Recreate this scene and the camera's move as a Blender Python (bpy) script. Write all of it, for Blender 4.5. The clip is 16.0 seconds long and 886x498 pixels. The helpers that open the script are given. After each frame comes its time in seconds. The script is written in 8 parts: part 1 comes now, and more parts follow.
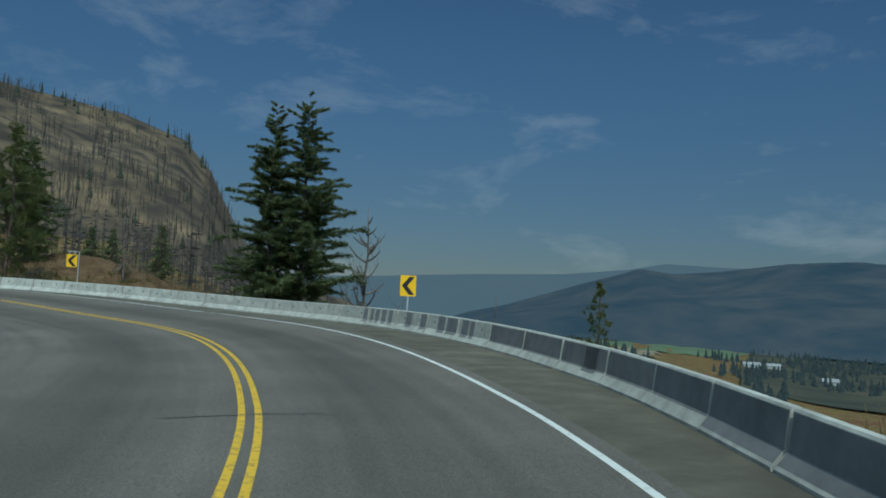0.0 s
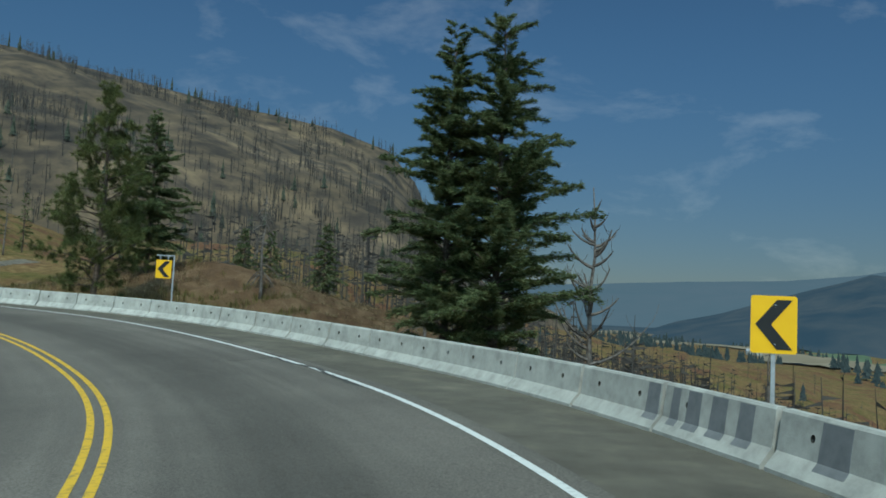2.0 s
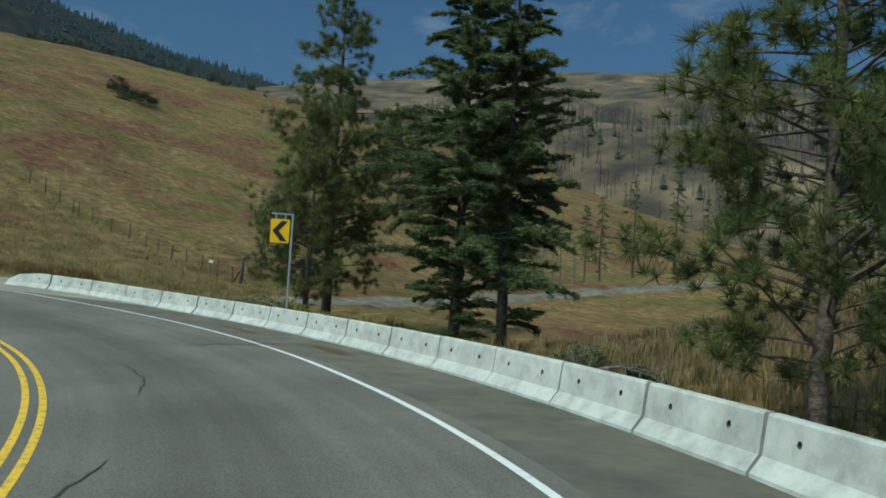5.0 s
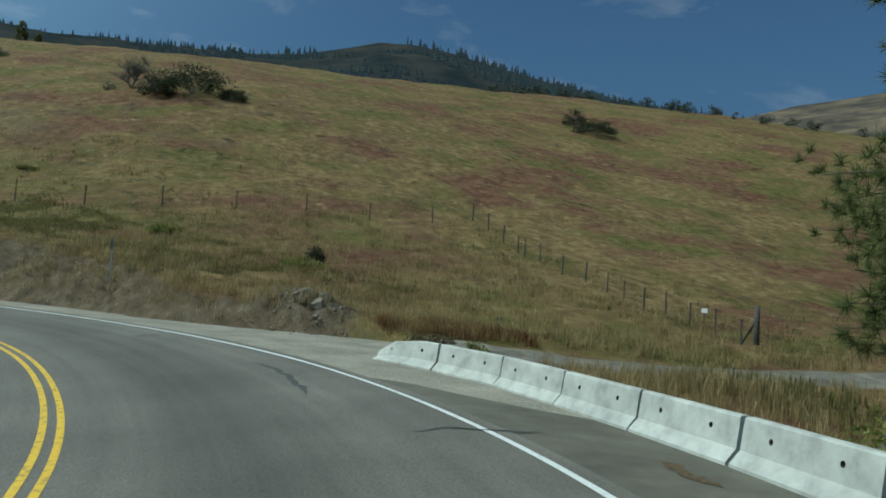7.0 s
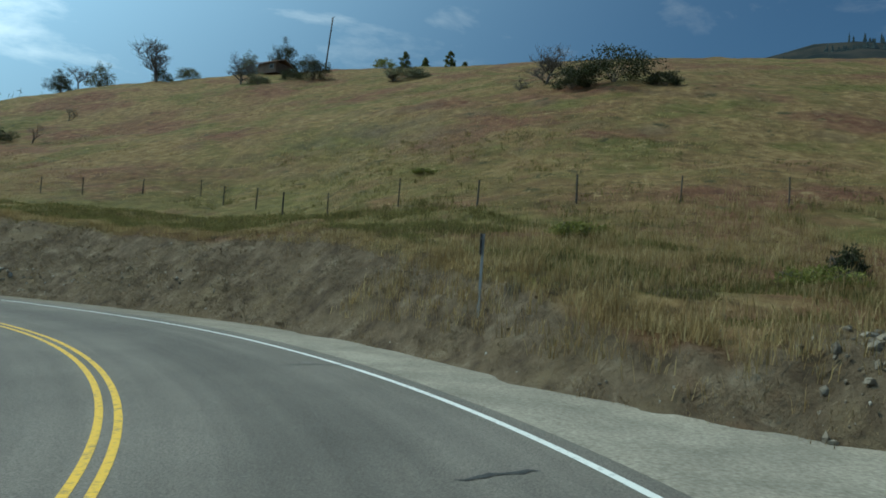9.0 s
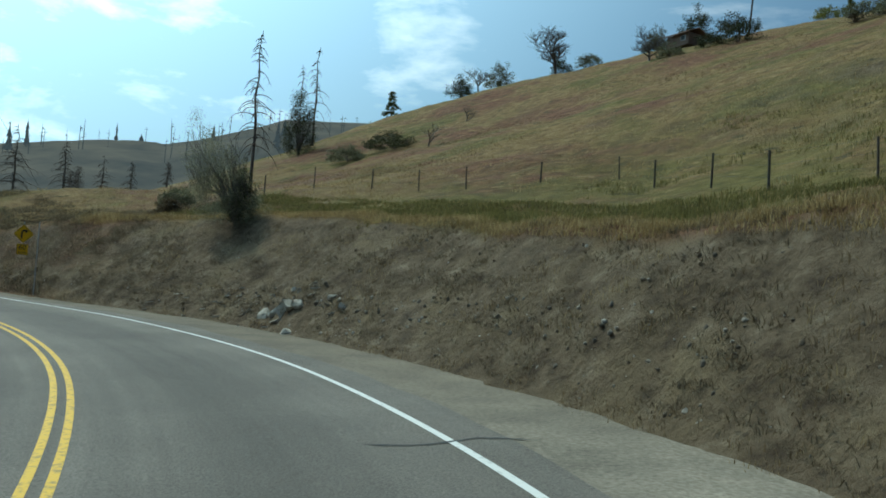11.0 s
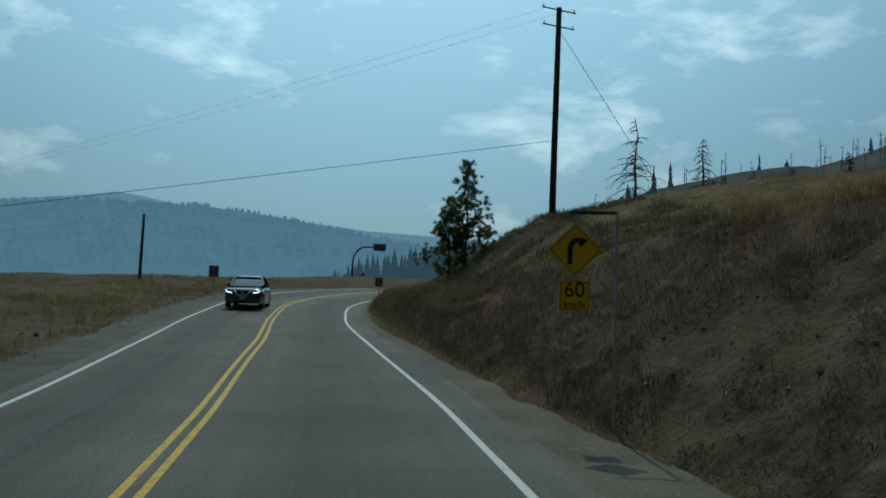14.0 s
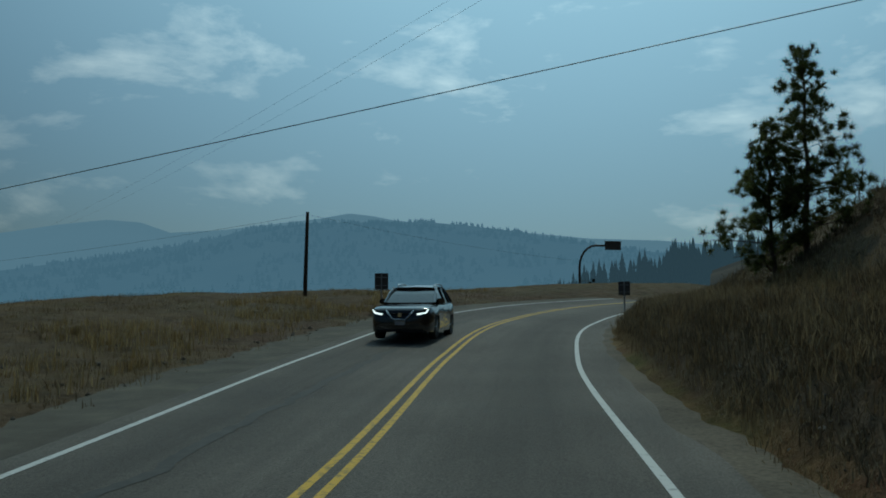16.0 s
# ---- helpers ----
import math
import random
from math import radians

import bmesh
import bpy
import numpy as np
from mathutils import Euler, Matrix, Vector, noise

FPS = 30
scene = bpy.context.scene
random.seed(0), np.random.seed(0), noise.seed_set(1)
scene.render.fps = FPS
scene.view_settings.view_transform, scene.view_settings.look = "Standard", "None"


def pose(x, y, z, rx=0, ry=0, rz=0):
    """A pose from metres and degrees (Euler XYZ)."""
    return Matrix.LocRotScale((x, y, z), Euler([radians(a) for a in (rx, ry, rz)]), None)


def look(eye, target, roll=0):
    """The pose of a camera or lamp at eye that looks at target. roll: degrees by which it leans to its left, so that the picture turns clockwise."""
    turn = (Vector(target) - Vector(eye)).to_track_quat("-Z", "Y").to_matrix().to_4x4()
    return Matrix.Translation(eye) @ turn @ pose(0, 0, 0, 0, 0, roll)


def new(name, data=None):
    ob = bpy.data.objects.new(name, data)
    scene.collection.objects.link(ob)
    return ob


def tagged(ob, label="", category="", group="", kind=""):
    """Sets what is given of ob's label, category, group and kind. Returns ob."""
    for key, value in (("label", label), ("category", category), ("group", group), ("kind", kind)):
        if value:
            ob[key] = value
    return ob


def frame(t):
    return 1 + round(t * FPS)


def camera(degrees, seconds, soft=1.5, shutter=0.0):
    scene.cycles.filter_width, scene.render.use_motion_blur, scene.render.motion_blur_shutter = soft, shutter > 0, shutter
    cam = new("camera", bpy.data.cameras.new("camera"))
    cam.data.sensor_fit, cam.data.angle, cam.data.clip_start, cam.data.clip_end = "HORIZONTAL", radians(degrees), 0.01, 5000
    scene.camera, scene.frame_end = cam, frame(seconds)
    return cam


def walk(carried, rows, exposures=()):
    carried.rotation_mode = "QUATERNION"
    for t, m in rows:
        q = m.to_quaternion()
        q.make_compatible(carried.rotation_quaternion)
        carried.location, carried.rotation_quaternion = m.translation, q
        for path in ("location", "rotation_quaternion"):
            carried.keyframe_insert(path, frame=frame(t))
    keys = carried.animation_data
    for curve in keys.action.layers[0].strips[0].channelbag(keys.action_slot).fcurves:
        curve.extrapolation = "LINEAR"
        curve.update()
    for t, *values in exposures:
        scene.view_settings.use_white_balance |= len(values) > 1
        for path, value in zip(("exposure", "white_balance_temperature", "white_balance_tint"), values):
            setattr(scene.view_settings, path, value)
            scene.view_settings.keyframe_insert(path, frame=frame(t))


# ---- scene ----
import itertools

cam = camera(55.5, 16.0, soft=1.75)
PATH = [
    (0, (0.514, -2.112, 2.02), (1.082, -0.202, 2.187), 2.5),
    (0.5, (1.68, 2.961, 2.324), (2.171, 4.893, 2.488), 2.7),
    (1, (2.665, 8.133, 2.618), (3.056, 10.087, 2.781), 2.4),
    (1.5, (3.291, 13.448, 2.9), (3.551, 15.424, 3.065), 2.6),
    (2, (3.465, 18.808, 3.17), (3.561, 20.799, 3.335), 2.8),
    (2.5, (3.053, 24.095, 3.424), (2.952, 26.086, 3.588), 3.3),
    (3, (2.023, 29.198, 3.669), (1.698, 31.165, 3.829), 4.1),
    (3.2, (1.498, 31.207, 3.763), (1.077, 33.156, 3.92), 4.1),
    (5.3, (-9.728, 50.121, 4.696), (-11.191, 51.48, 4.819), 3.2),
    (5.5, (-11.469, 51.358, 4.77), (-13.001, 52.637, 4.897), 3.0),
    (6, (-16.032, 54.256, 4.924), (-17.723, 55.315, 5.069), 3.0),
    (6.5, (-20.762, 56.557, 5.062), (-22.58, 57.375, 5.222), 3.1),
    (7, (-25.611, 58.098, 5.214), (-27.519, 58.673, 5.383), 3.1),
    (7.5, (-30.29, 58.857, 5.367), (-32.254, 59.189, 5.538), 3.4),
    (8, (-34.732, 59.057, 5.518), (-36.723, 59.143, 5.687), 3.8),
    (8.5, (-39.086, 58.799, 5.663), (-41.072, 58.638, 5.831), 4.2),
    (8.7, (-40.899, 58.612, 5.721), (-42.875, 58.354, 5.89), 4.3),
    (10.8, (-59.536, 49.39, 6.944), (-61.155, 48.22, 7.046), 3.7),
    (11, (-61.094, 47.977, 7.001), (-62.657, 46.733, 7.106), 3.9),
    (11.5, (-64.923, 44.077, 7.139), (-66.324, 42.654, 7.252), 3.8),
    (12, (-68.191, 39.771, 7.269), (-69.409, 38.189, 7.385), 3.4),
    (12.5, (-70.828, 35.304, 7.379), (-71.838, 33.582, 7.499), 3.0),
    (13, (-72.797, 30.761, 7.474), (-73.582, 28.925, 7.594), 2.8),
    (13.5, (-74.345, 26.025, 7.554), (-74.893, 24.105, 7.671), 2.2),
    (14, (-75.316, 21.207, 7.583), (-75.638, 19.237, 7.704), 1.7),
    (14.5, (-75.89, 16.535, 7.637), (-76.016, 14.543, 7.765), 1.5),
    (15, (-76.057, 11.981, 7.71), (-76.039, 9.985, 7.843), 1.2),
    (15.5, (-76.165, 7.308, 7.797), (-76.036, 5.317, 7.928), 0.5),
    (16, (-76.118, 2.576, 7.885), (-75.914, 0.591, 8.021), -0.1),
]
EXPOSURES = [(0.0, -0.5, 6050, -6), (3.2, -0.2, 6250, -6), (5.3, -0.18, 6400, -6), (8.7, -0.27, 6250, -8), (10.8, -0.25, 6350, -8), (11.8, -0.35, 6250, -8), (12.5, -0.65, 6150, -9), (14.0, -1.4, 6100, -9), (16.0, -1.75, 6100, -10)]
walk(cam, [(t, look(eye, target, roll)) for t, eye, target, roll in PATH], EXPOSURES)

# ---- sky and sun ----
SUN_AZ, SUN_EL = 175.0, 50.0  # degrees, anticlockwise from +y; above the horizon
sun_way = Vector((-math.sin(radians(SUN_AZ)) * math.cos(radians(SUN_EL)), math.cos(radians(SUN_AZ)) * math.cos(radians(SUN_EL)), math.sin(radians(SUN_EL))))
sun_data = bpy.data.lights.new("sun", "SUN")
sun_data.energy, sun_data.angle, sun_data.color = 3.2, radians(0.6), (1.0, 0.92, 0.80)
sun = new("sun", sun_data)
sun.matrix_world = look(sun_way * 100, (0, 0, 0))

world = bpy.data.worlds.new("sky")
scene.world = world
world.use_nodes = True
wn, wl = world.node_tree.nodes, world.node_tree.links
wn.clear()
sky = wn.new("ShaderNodeTexSky")
sky.sky_type, sky.sun_disc = "NISHITA", False
sky.sun_elevation, sky.sun_rotation = radians(SUN_EL), radians(-SUN_AZ)
sky.altitude, sky.air_density, sky.dust_density, sky.ozone_density = 600, 1.3, 0.7, 4.0
coord = wn.new("ShaderNodeTexCoord")
bend = wn.new("ShaderNodeMapping")
bend.inputs["Scale"].default_value = (1.0, 1.0, 2.6)
wisp = wn.new("ShaderNodeTexNoise")
wisp.inputs["Scale"].default_value, wisp.inputs["Detail"].default_value, wisp.inputs["Roughness"].default_value = 5.2, 10, 0.6
wisp.inputs["Distortion"].default_value = 0.25
cut = wn.new("ShaderNodeMapRange")
cut.inputs["From Min"].default_value, cut.inputs["From Max"].default_value, cut.inputs["To Max"].default_value = 0.545, 0.70, 0.9
# smoke scatters the sun's light forward: a wide glow round the sun
facing = wn.new("ShaderNodeVectorMath")
facing.operation = "DOT_PRODUCT"
facing.inputs[1].default_value = sun_way
wl.new(coord.outputs["Generated"], facing.inputs[0])
lobe = wn.new("ShaderNodeMath")
lobe.operation, lobe.use_clamp = "MAXIMUM", False
lobe.inputs[1].default_value = 0.0
wl.new(facing.outputs["Value"], lobe.inputs[0])
power = wn.new("ShaderNodeMath")
power.operation = "POWER"
power.inputs[1].default_value = 3.5
wl.new(lobe.outputs[0], power.inputs[0])
tinted = wn.new("ShaderNodeMix")
tinted.data_type = "RGBA"
tinted.inputs["A"].default_value, tinted.inputs["B"].default_value = (0, 0, 0, 1), (29.0, 42.0, 51.0, 1)
wl.new(power.outputs[0], tinted.inputs["Factor"])
haze = wn.new("ShaderNodeMix")
haze.data_type, haze.blend_type = "RGBA", "ADD"
haze.inputs["Factor"].default_value = 1
blue_air = wn.new("ShaderNodeMix")
blue_air.data_type, blue_air.blend_type = "RGBA", "MULTIPLY"
blue_air.inputs["Factor"].default_value = 1
blue_air.inputs["B"].default_value = (0.74, 0.94, 1.15, 1)
wl.new(sky.outputs["Color"], blue_air.inputs["A"])
# a layer of smoke dims the sky low over the land
height = wn.new("ShaderNodeSeparateXYZ")
wl.new(coord.outputs["Generated"], height.inputs["Vector"])
layer = wn.new("ShaderNodeMapRange")
layer.interpolation_type = "SMOOTHSTEP"
layer.inputs["From Max"].default_value = 0.34
wl.new(height.outputs["Z"], layer.inputs["Value"])
veil = wn.new("ShaderNodeMix")
veil.data_type = "RGBA"
veil.inputs["A"].default_value, veil.inputs["B"].default_value = (0.84, 0.70, 0.70, 1), (1, 1, 1, 1)
wl.new(layer.outputs["Result"], veil.inputs["Factor"])
smoke = wn.new("ShaderNodeMix")
smoke.data_type, smoke.blend_type = "RGBA", "MULTIPLY"
smoke.inputs["Factor"].default_value = 1
wl.new(blue_air.outputs["Result"], smoke.inputs["A"])
wl.new(veil.outputs["Result"], smoke.inputs["B"])
wl.new(smoke.outputs["Result"], haze.inputs["A"])
wl.new(tinted.outputs["Result"], haze.inputs["B"])
lit = wn.new("ShaderNodeMix")
lit.data_type, lit.blend_type = "RGBA", "ADD"
lit.inputs["Factor"].default_value = 1
wl.new(haze.outputs["Result"], lit.inputs["A"])
# thin cloud scatters most towards the sun as well
bright = wn.new("ShaderNodeMapRange")
bright.inputs["From Max"].default_value = 0.45
bright.inputs["To Min"].default_value, bright.inputs["To Max"].default_value = 2.2, 18.0
wl.new(power.outputs[0], bright.inputs["Value"])
white_light = wn.new("ShaderNodeMix")
white_light.data_type, white_light.blend_type = "RGBA", "MULTIPLY"
white_light.inputs["Factor"].default_value = 1
white_light.inputs["A"].default_value = (1.0, 0.9, 0.8, 1)
wl.new(bright.outputs["Result"], white_light.inputs["B"])
wl.new(white_light.outputs["Result"], lit.inputs["B"])
cloud = wn.new("ShaderNodeMix")
cloud.data_type = "RGBA"
bg = wn.new("ShaderNodeBackground")
bg.inputs["Strength"].default_value = 0.056
wout = wn.new("ShaderNodeOutputWorld")
wl.new(coord.outputs["Generated"], bend.inputs["Vector"])
wl.new(bend.outputs["Vector"], wisp.inputs["Vector"])
wl.new(wisp.outputs["Fac"], cut.inputs["Value"])
wl.new(cut.outputs["Result"], cloud.inputs["Factor"])
wl.new(haze.outputs["Result"], cloud.inputs["A"])
wl.new(lit.outputs["Result"], cloud.inputs["B"])
wl.new(cloud.outputs["Result"], bg.inputs["Color"])
wl.new(bg.outputs["Background"], wout.inputs["Surface"])


# ---- materials ----
def material(name, stops, scale=1.0, detail=8, rough=0.9, bump=0.0, bump_scale=None, metal=0.0, second=None, island=0.0, spec=0.3):
    """Colour stops [(position, (r, g, b))] over a noise; second: (scale, low, high) multiplies by a coarser noise; island: random shift per piece."""
    m = bpy.data.materials.new(name)
    m.use_nodes = True
    n, l = m.node_tree.nodes, m.node_tree.links
    b = n["Principled BSDF"]
    b.inputs["Roughness"].default_value, b.inputs["Metallic"].default_value = rough, metal
    b.inputs["Specular IOR Level"].default_value = spec
    geo = n.new("ShaderNodeNewGeometry")
    tex = n.new("ShaderNodeTexNoise")
    tex.inputs["Scale"].default_value, tex.inputs["Detail"].default_value, tex.inputs["Roughness"].default_value = scale, detail, 0.62
    l.new(geo.outputs["Position"], tex.inputs["Vector"])
    ramp = n.new("ShaderNodeValToRGB")
    el = ramp.color_ramp.elements
    while len(el) < len(stops):
        el.new(0.5)
    for e, (p, c) in zip(el, stops):
        e.position, e.color = p, (*c, 1)
    fac = tex.outputs["Fac"]
    if island:
        add = n.new("ShaderNodeMath")
        add.operation = "MULTIPLY_ADD"
        l.new(geo.outputs["Random Per Island"], add.inputs[0])
        add.inputs[1].default_value = island
        sub = n.new("ShaderNodeMath")
        sub.operation = "SUBTRACT"
        l.new(fac, sub.inputs[0])
        sub.inputs[1].default_value = island / 2
        l.new(sub.outputs[0], add.inputs[2])
        fac = add.outputs[0]
    l.new(fac, ramp.inputs["Fac"])
    colour = ramp.outputs["Color"]
    if second:
        t2 = n.new("ShaderNodeTexNoise")
        t2.inputs["Scale"].default_value, t2.inputs["Detail"].default_value = second[0], 4
        l.new(geo.outputs["Position"], t2.inputs["Vector"])
        rng = n.new("ShaderNodeMapRange")
        rng.inputs["From Min"].default_value, rng.inputs["From Max"].default_value = 0.3, 0.7
        rng.inputs["To Min"].default_value, rng.inputs["To Max"].default_value = second[1], second[2]
        l.new(t2.outputs["Fac"], rng.inputs["Value"])
        mul = n.new("ShaderNodeMix")
        mul.data_type, mul.blend_type = "RGBA", "MULTIPLY"
        mul.inputs["Factor"].default_value = 1
        l.new(colour, mul.inputs["A"])
        l.new(rng.outputs["Result"], mul.inputs["B"])
        colour = mul.outputs["Result"]
    l.new(colour, b.inputs["Base Color"])
    if bump:
        t3 = n.new("ShaderNodeTexNoise")
        t3.inputs["Scale"].default_value, t3.inputs["Detail"].default_value = bump_scale or scale * 3, 6
        l.new(geo.outputs["Position"], t3.inputs["Vector"])
        bp = n.new("ShaderNodeBump")
        bp.inputs["Strength"].default_value, bp.inputs["Distance"].default_value = bump, 0.05
        l.new(t3.outputs["Fac"], bp.inputs["Height"])
        l.new(bp.outputs["Normal"], b.inputs["Normal"])
    return m


def haze_glow_material(name, low, high, scale, emit):
    """Far surfaces in smoke: dim, with an added glow that stands in for the haze before them."""
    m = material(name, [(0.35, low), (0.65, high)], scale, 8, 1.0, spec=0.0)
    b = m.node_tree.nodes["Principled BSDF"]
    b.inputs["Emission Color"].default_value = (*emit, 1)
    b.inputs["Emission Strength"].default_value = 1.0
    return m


def asphalt_material():
    """Worn asphalt: fine stone speckle, long streaks along the lanes, a dark oil band between the wheel tracks, blotches."""
    m = material("asphalt", [(0.36, (0.081, 0.071, 0.0595)), (0.64, (0.162, 0.145, 0.124))], 34, 12, 0.85, 0.4, 160, second=(0.35, 0.82, 1.12))
    n, l = m.node_tree.nodes, m.node_tree.links
    b = n["Principled BSDF"]
    lane = n.new("ShaderNodeAttribute")
    lane.attribute_name = "lane"
    long_way = n.new("ShaderNodeMapping")
    long_way.inputs["Scale"].default_value = (2.6, 0.05, 1)
    l.new(lane.outputs["Vector"], long_way.inputs["Vector"])
    streak = n.new("ShaderNodeTexNoise")
    streak.inputs["Scale"].default_value, streak.inputs["Detail"].default_value = 1.0, 7
    l.new(long_way.outputs["Vector"], streak.inputs["Vector"])
    split = n.new("ShaderNodeSeparateXYZ")
    l.new(lane.outputs["Vector"], split.inputs["Vector"])
    # distance from the middle of either lane
    away = n.new("ShaderNodeMath")
    away.operation = "ABSOLUTE"
    l.new(split.outputs["X"], away.inputs[0])
    band = n.new("ShaderNodeMath")
    band.operation = "SUBTRACT"
    band.inputs[1].default_value = 2.3
    l.new(away.outputs[0], band.inputs[0])
    size = n.new("ShaderNodeMath")
    size.operation = "ABSOLUTE"
    l.new(band.outputs[0], size.inputs[0])
    oil = n.new("ShaderNodeMapRange")
    oil.interpolation_type = "SMOOTHSTEP"
    oil.inputs["From Min"].default_value, oil.inputs["From Max"].default_value = 0.2, 1.7
    oil.inputs["To Min"].default_value, oil.inputs["To Max"].default_value = 0.80, 1.10
    l.new(size.outputs[0], oil.inputs["Value"])
    wear = n.new("ShaderNodeMapRange")
    wear.inputs["From Min"].default_value, wear.inputs["From Max"].default_value = 0.3, 0.7
    wear.inputs["To Min"].default_value, wear.inputs["To Max"].default_value = 0.86, 1.12
    l.new(streak.outputs["Fac"], wear.inputs["Value"])
    both = n.new("ShaderNodeMath")
    both.operation = "MULTIPLY"
    l.new(oil.outputs["Result"], both.inputs[0])
    l.new(wear.outputs["Result"], both.inputs[1])
    mul = n.new("ShaderNodeMix")
    mul.data_type, mul.blend_type = "RGBA", "MULTIPLY"
    mul.inputs["Factor"].default_value = 1
    l.new(b.inputs["Base Color"].links[0].from_socket, mul.inputs["A"])
    l.new(both.outputs[0], mul.inputs["B"])
    l.new(mul.outputs["Result"], b.inputs["Base Color"])
    return m


def leaf_material(m, share=0.4):
    """Thin leaves and blades let part of the light through."""
    n, l = m.node_tree.nodes, m.node_tree.links
    b, out = n["Principled BSDF"], n["Material Output"]
    thin = n.new("ShaderNodeBsdfTranslucent")
    l.new(b.inputs["Base Color"].links[0].from_socket, thin.inputs["Color"])
    both = n.new("ShaderNodeMixShader")
    both.inputs["Fac"].default_value = share
    l.new(b.outputs["BSDF"], both.inputs[1])
    l.new(thin.outputs["BSDF"], both.inputs[2])
    l.new(both.outputs["Shader"], out.inputs["Surface"])
    return m


ASPHALT = asphalt_material()
SHOULDER = material("dusty_asphalt", [(0.3, (0.082, 0.074, 0.058)), (0.55, (0.12, 0.107, 0.083)), (0.75, (0.165, 0.145, 0.108))], 1.2, 12, 0.95, 0.5, 60, second=(0.4, 0.8, 1.1))
def gravel_material():
    """Pale dusty gravel by the barrier's end that turns into darker dirt along the cut bank."""
    m = material("gravel", [(0.3, (0.15, 0.13, 0.1)), (0.5, (0.24, 0.212, 0.168)), (0.7, (0.33, 0.297, 0.24))], 14, 16, 0.95, 0.3, 60, second=(0.7, 0.7, 1.15))
    n, l = m.node_tree.nodes, m.node_tree.links
    b = n["Principled BSDF"]
    lane = n.new("ShaderNodeAttribute")
    lane.attribute_name = "lane"
    split = n.new("ShaderNodeSeparateXYZ")
    l.new(lane.outputs["Vector"], split.inputs["Vector"])
    far_on = n.new("ShaderNodeMapRange")
    far_on.interpolation_type = "SMOOTHSTEP"
    far_on.inputs["From Min"].default_value, far_on.inputs["From Max"].default_value = 142, 170
    l.new(split.outputs["Y"], far_on.inputs["Value"])
    dirt = n.new("ShaderNodeMix")
    dirt.data_type, dirt.blend_type = "RGBA", "MULTIPLY"
    dirt.inputs["B"].default_value = (0.56, 0.52, 0.47, 1)
    l.new(far_on.outputs["Result"], dirt.inputs["Factor"])
    l.new(b.inputs["Base Color"].links[0].from_socket, dirt.inputs["A"])
    l.new(dirt.outputs["Result"], b.inputs["Base Color"])
    return m


GRAVEL = gravel_material()
WHITE_LINE = material("white_line_paint", [(0.32, (0.35, 0.35, 0.33)), (0.45, (0.60, 0.60, 0.57))], 9, 10, 0.7, 0.2, 90)
YELLOW_LINE = material("yellow_line_paint", [(0.34, (0.26, 0.19, 0.06)), (0.50, (0.62, 0.38, 0.035))], 9, 10, 0.7, 0.2, 90)
CONCRETE = material("concrete", [(0.3, (0.29, 0.288, 0.262)), (0.5, (0.40, 0.397, 0.362)), (0.7, (0.48, 0.477, 0.437))], 3, 14, 0.9, 0.1, 40, second=(0.9, 0.8, 1.05))
PATCH = material("grey_paint_patch", [(0.3, (0.13, 0.135, 0.14)), (0.7, (0.19, 0.195, 0.2))], 5, 8, 0.8)
# lining of the concrete holes, their inner shade put into the colour
HOLE = material("hole_shade", [(0.4, (0.05, 0.05, 0.045)), (0.6, (0.08, 0.075, 0.07))], 8)
BARK = material("bark", [(0.35, (0.05, 0.04, 0.032)), (0.65, (0.13, 0.10, 0.08))], 9, 10, 0.95, 0.8, 20)
DEADWOOD = material("dead_wood", [(0.35, (0.06, 0.052, 0.047)), (0.65, (0.17, 0.15, 0.135))], 6, 8, 0.95, 0.5, 20)
FIR = leaf_material(material("fir_needles", [(0.2, (0.042, 0.06, 0.026)), (0.5, (0.105, 0.135, 0.058)), (0.85, (0.205, 0.225, 0.11))], 1.1, 4, 0.85, island=0.5, spec=0.15), 0.4)
PINE = leaf_material(material("pine_needles", [(0.2, (0.045, 0.058, 0.02)), (0.5, (0.115, 0.135, 0.048)), (0.85, (0.22, 0.22, 0.085))], 1.1, 4, 0.85, island=0.5, spec=0.15), 0.42)
SIGN_YELLOW = material("sign_yellow", [(0.3, (0.74, 0.41, 0.006)), (0.7, (0.80, 0.46, 0.009))], 3, 6, 0.5)
SIGN_BLACK = material("sign_black", [(0.3, (0.012, 0.012, 0.012)), (0.7, (0.02, 0.02, 0.02))], 3, 6, 0.5)
STEEL = material("galvanised_steel", [(0.3, (0.32, 0.33, 0.34)), (0.7, (0.46, 0.47, 0.48))], 14, 8, 0.5, metal=0.6)
POLE_WOOD = material("pole_wood", [(0.3, (0.045, 0.035, 0.028)), (0.7, (0.10, 0.08, 0.062))], 7, 10, 0.9, 0.5, 14)


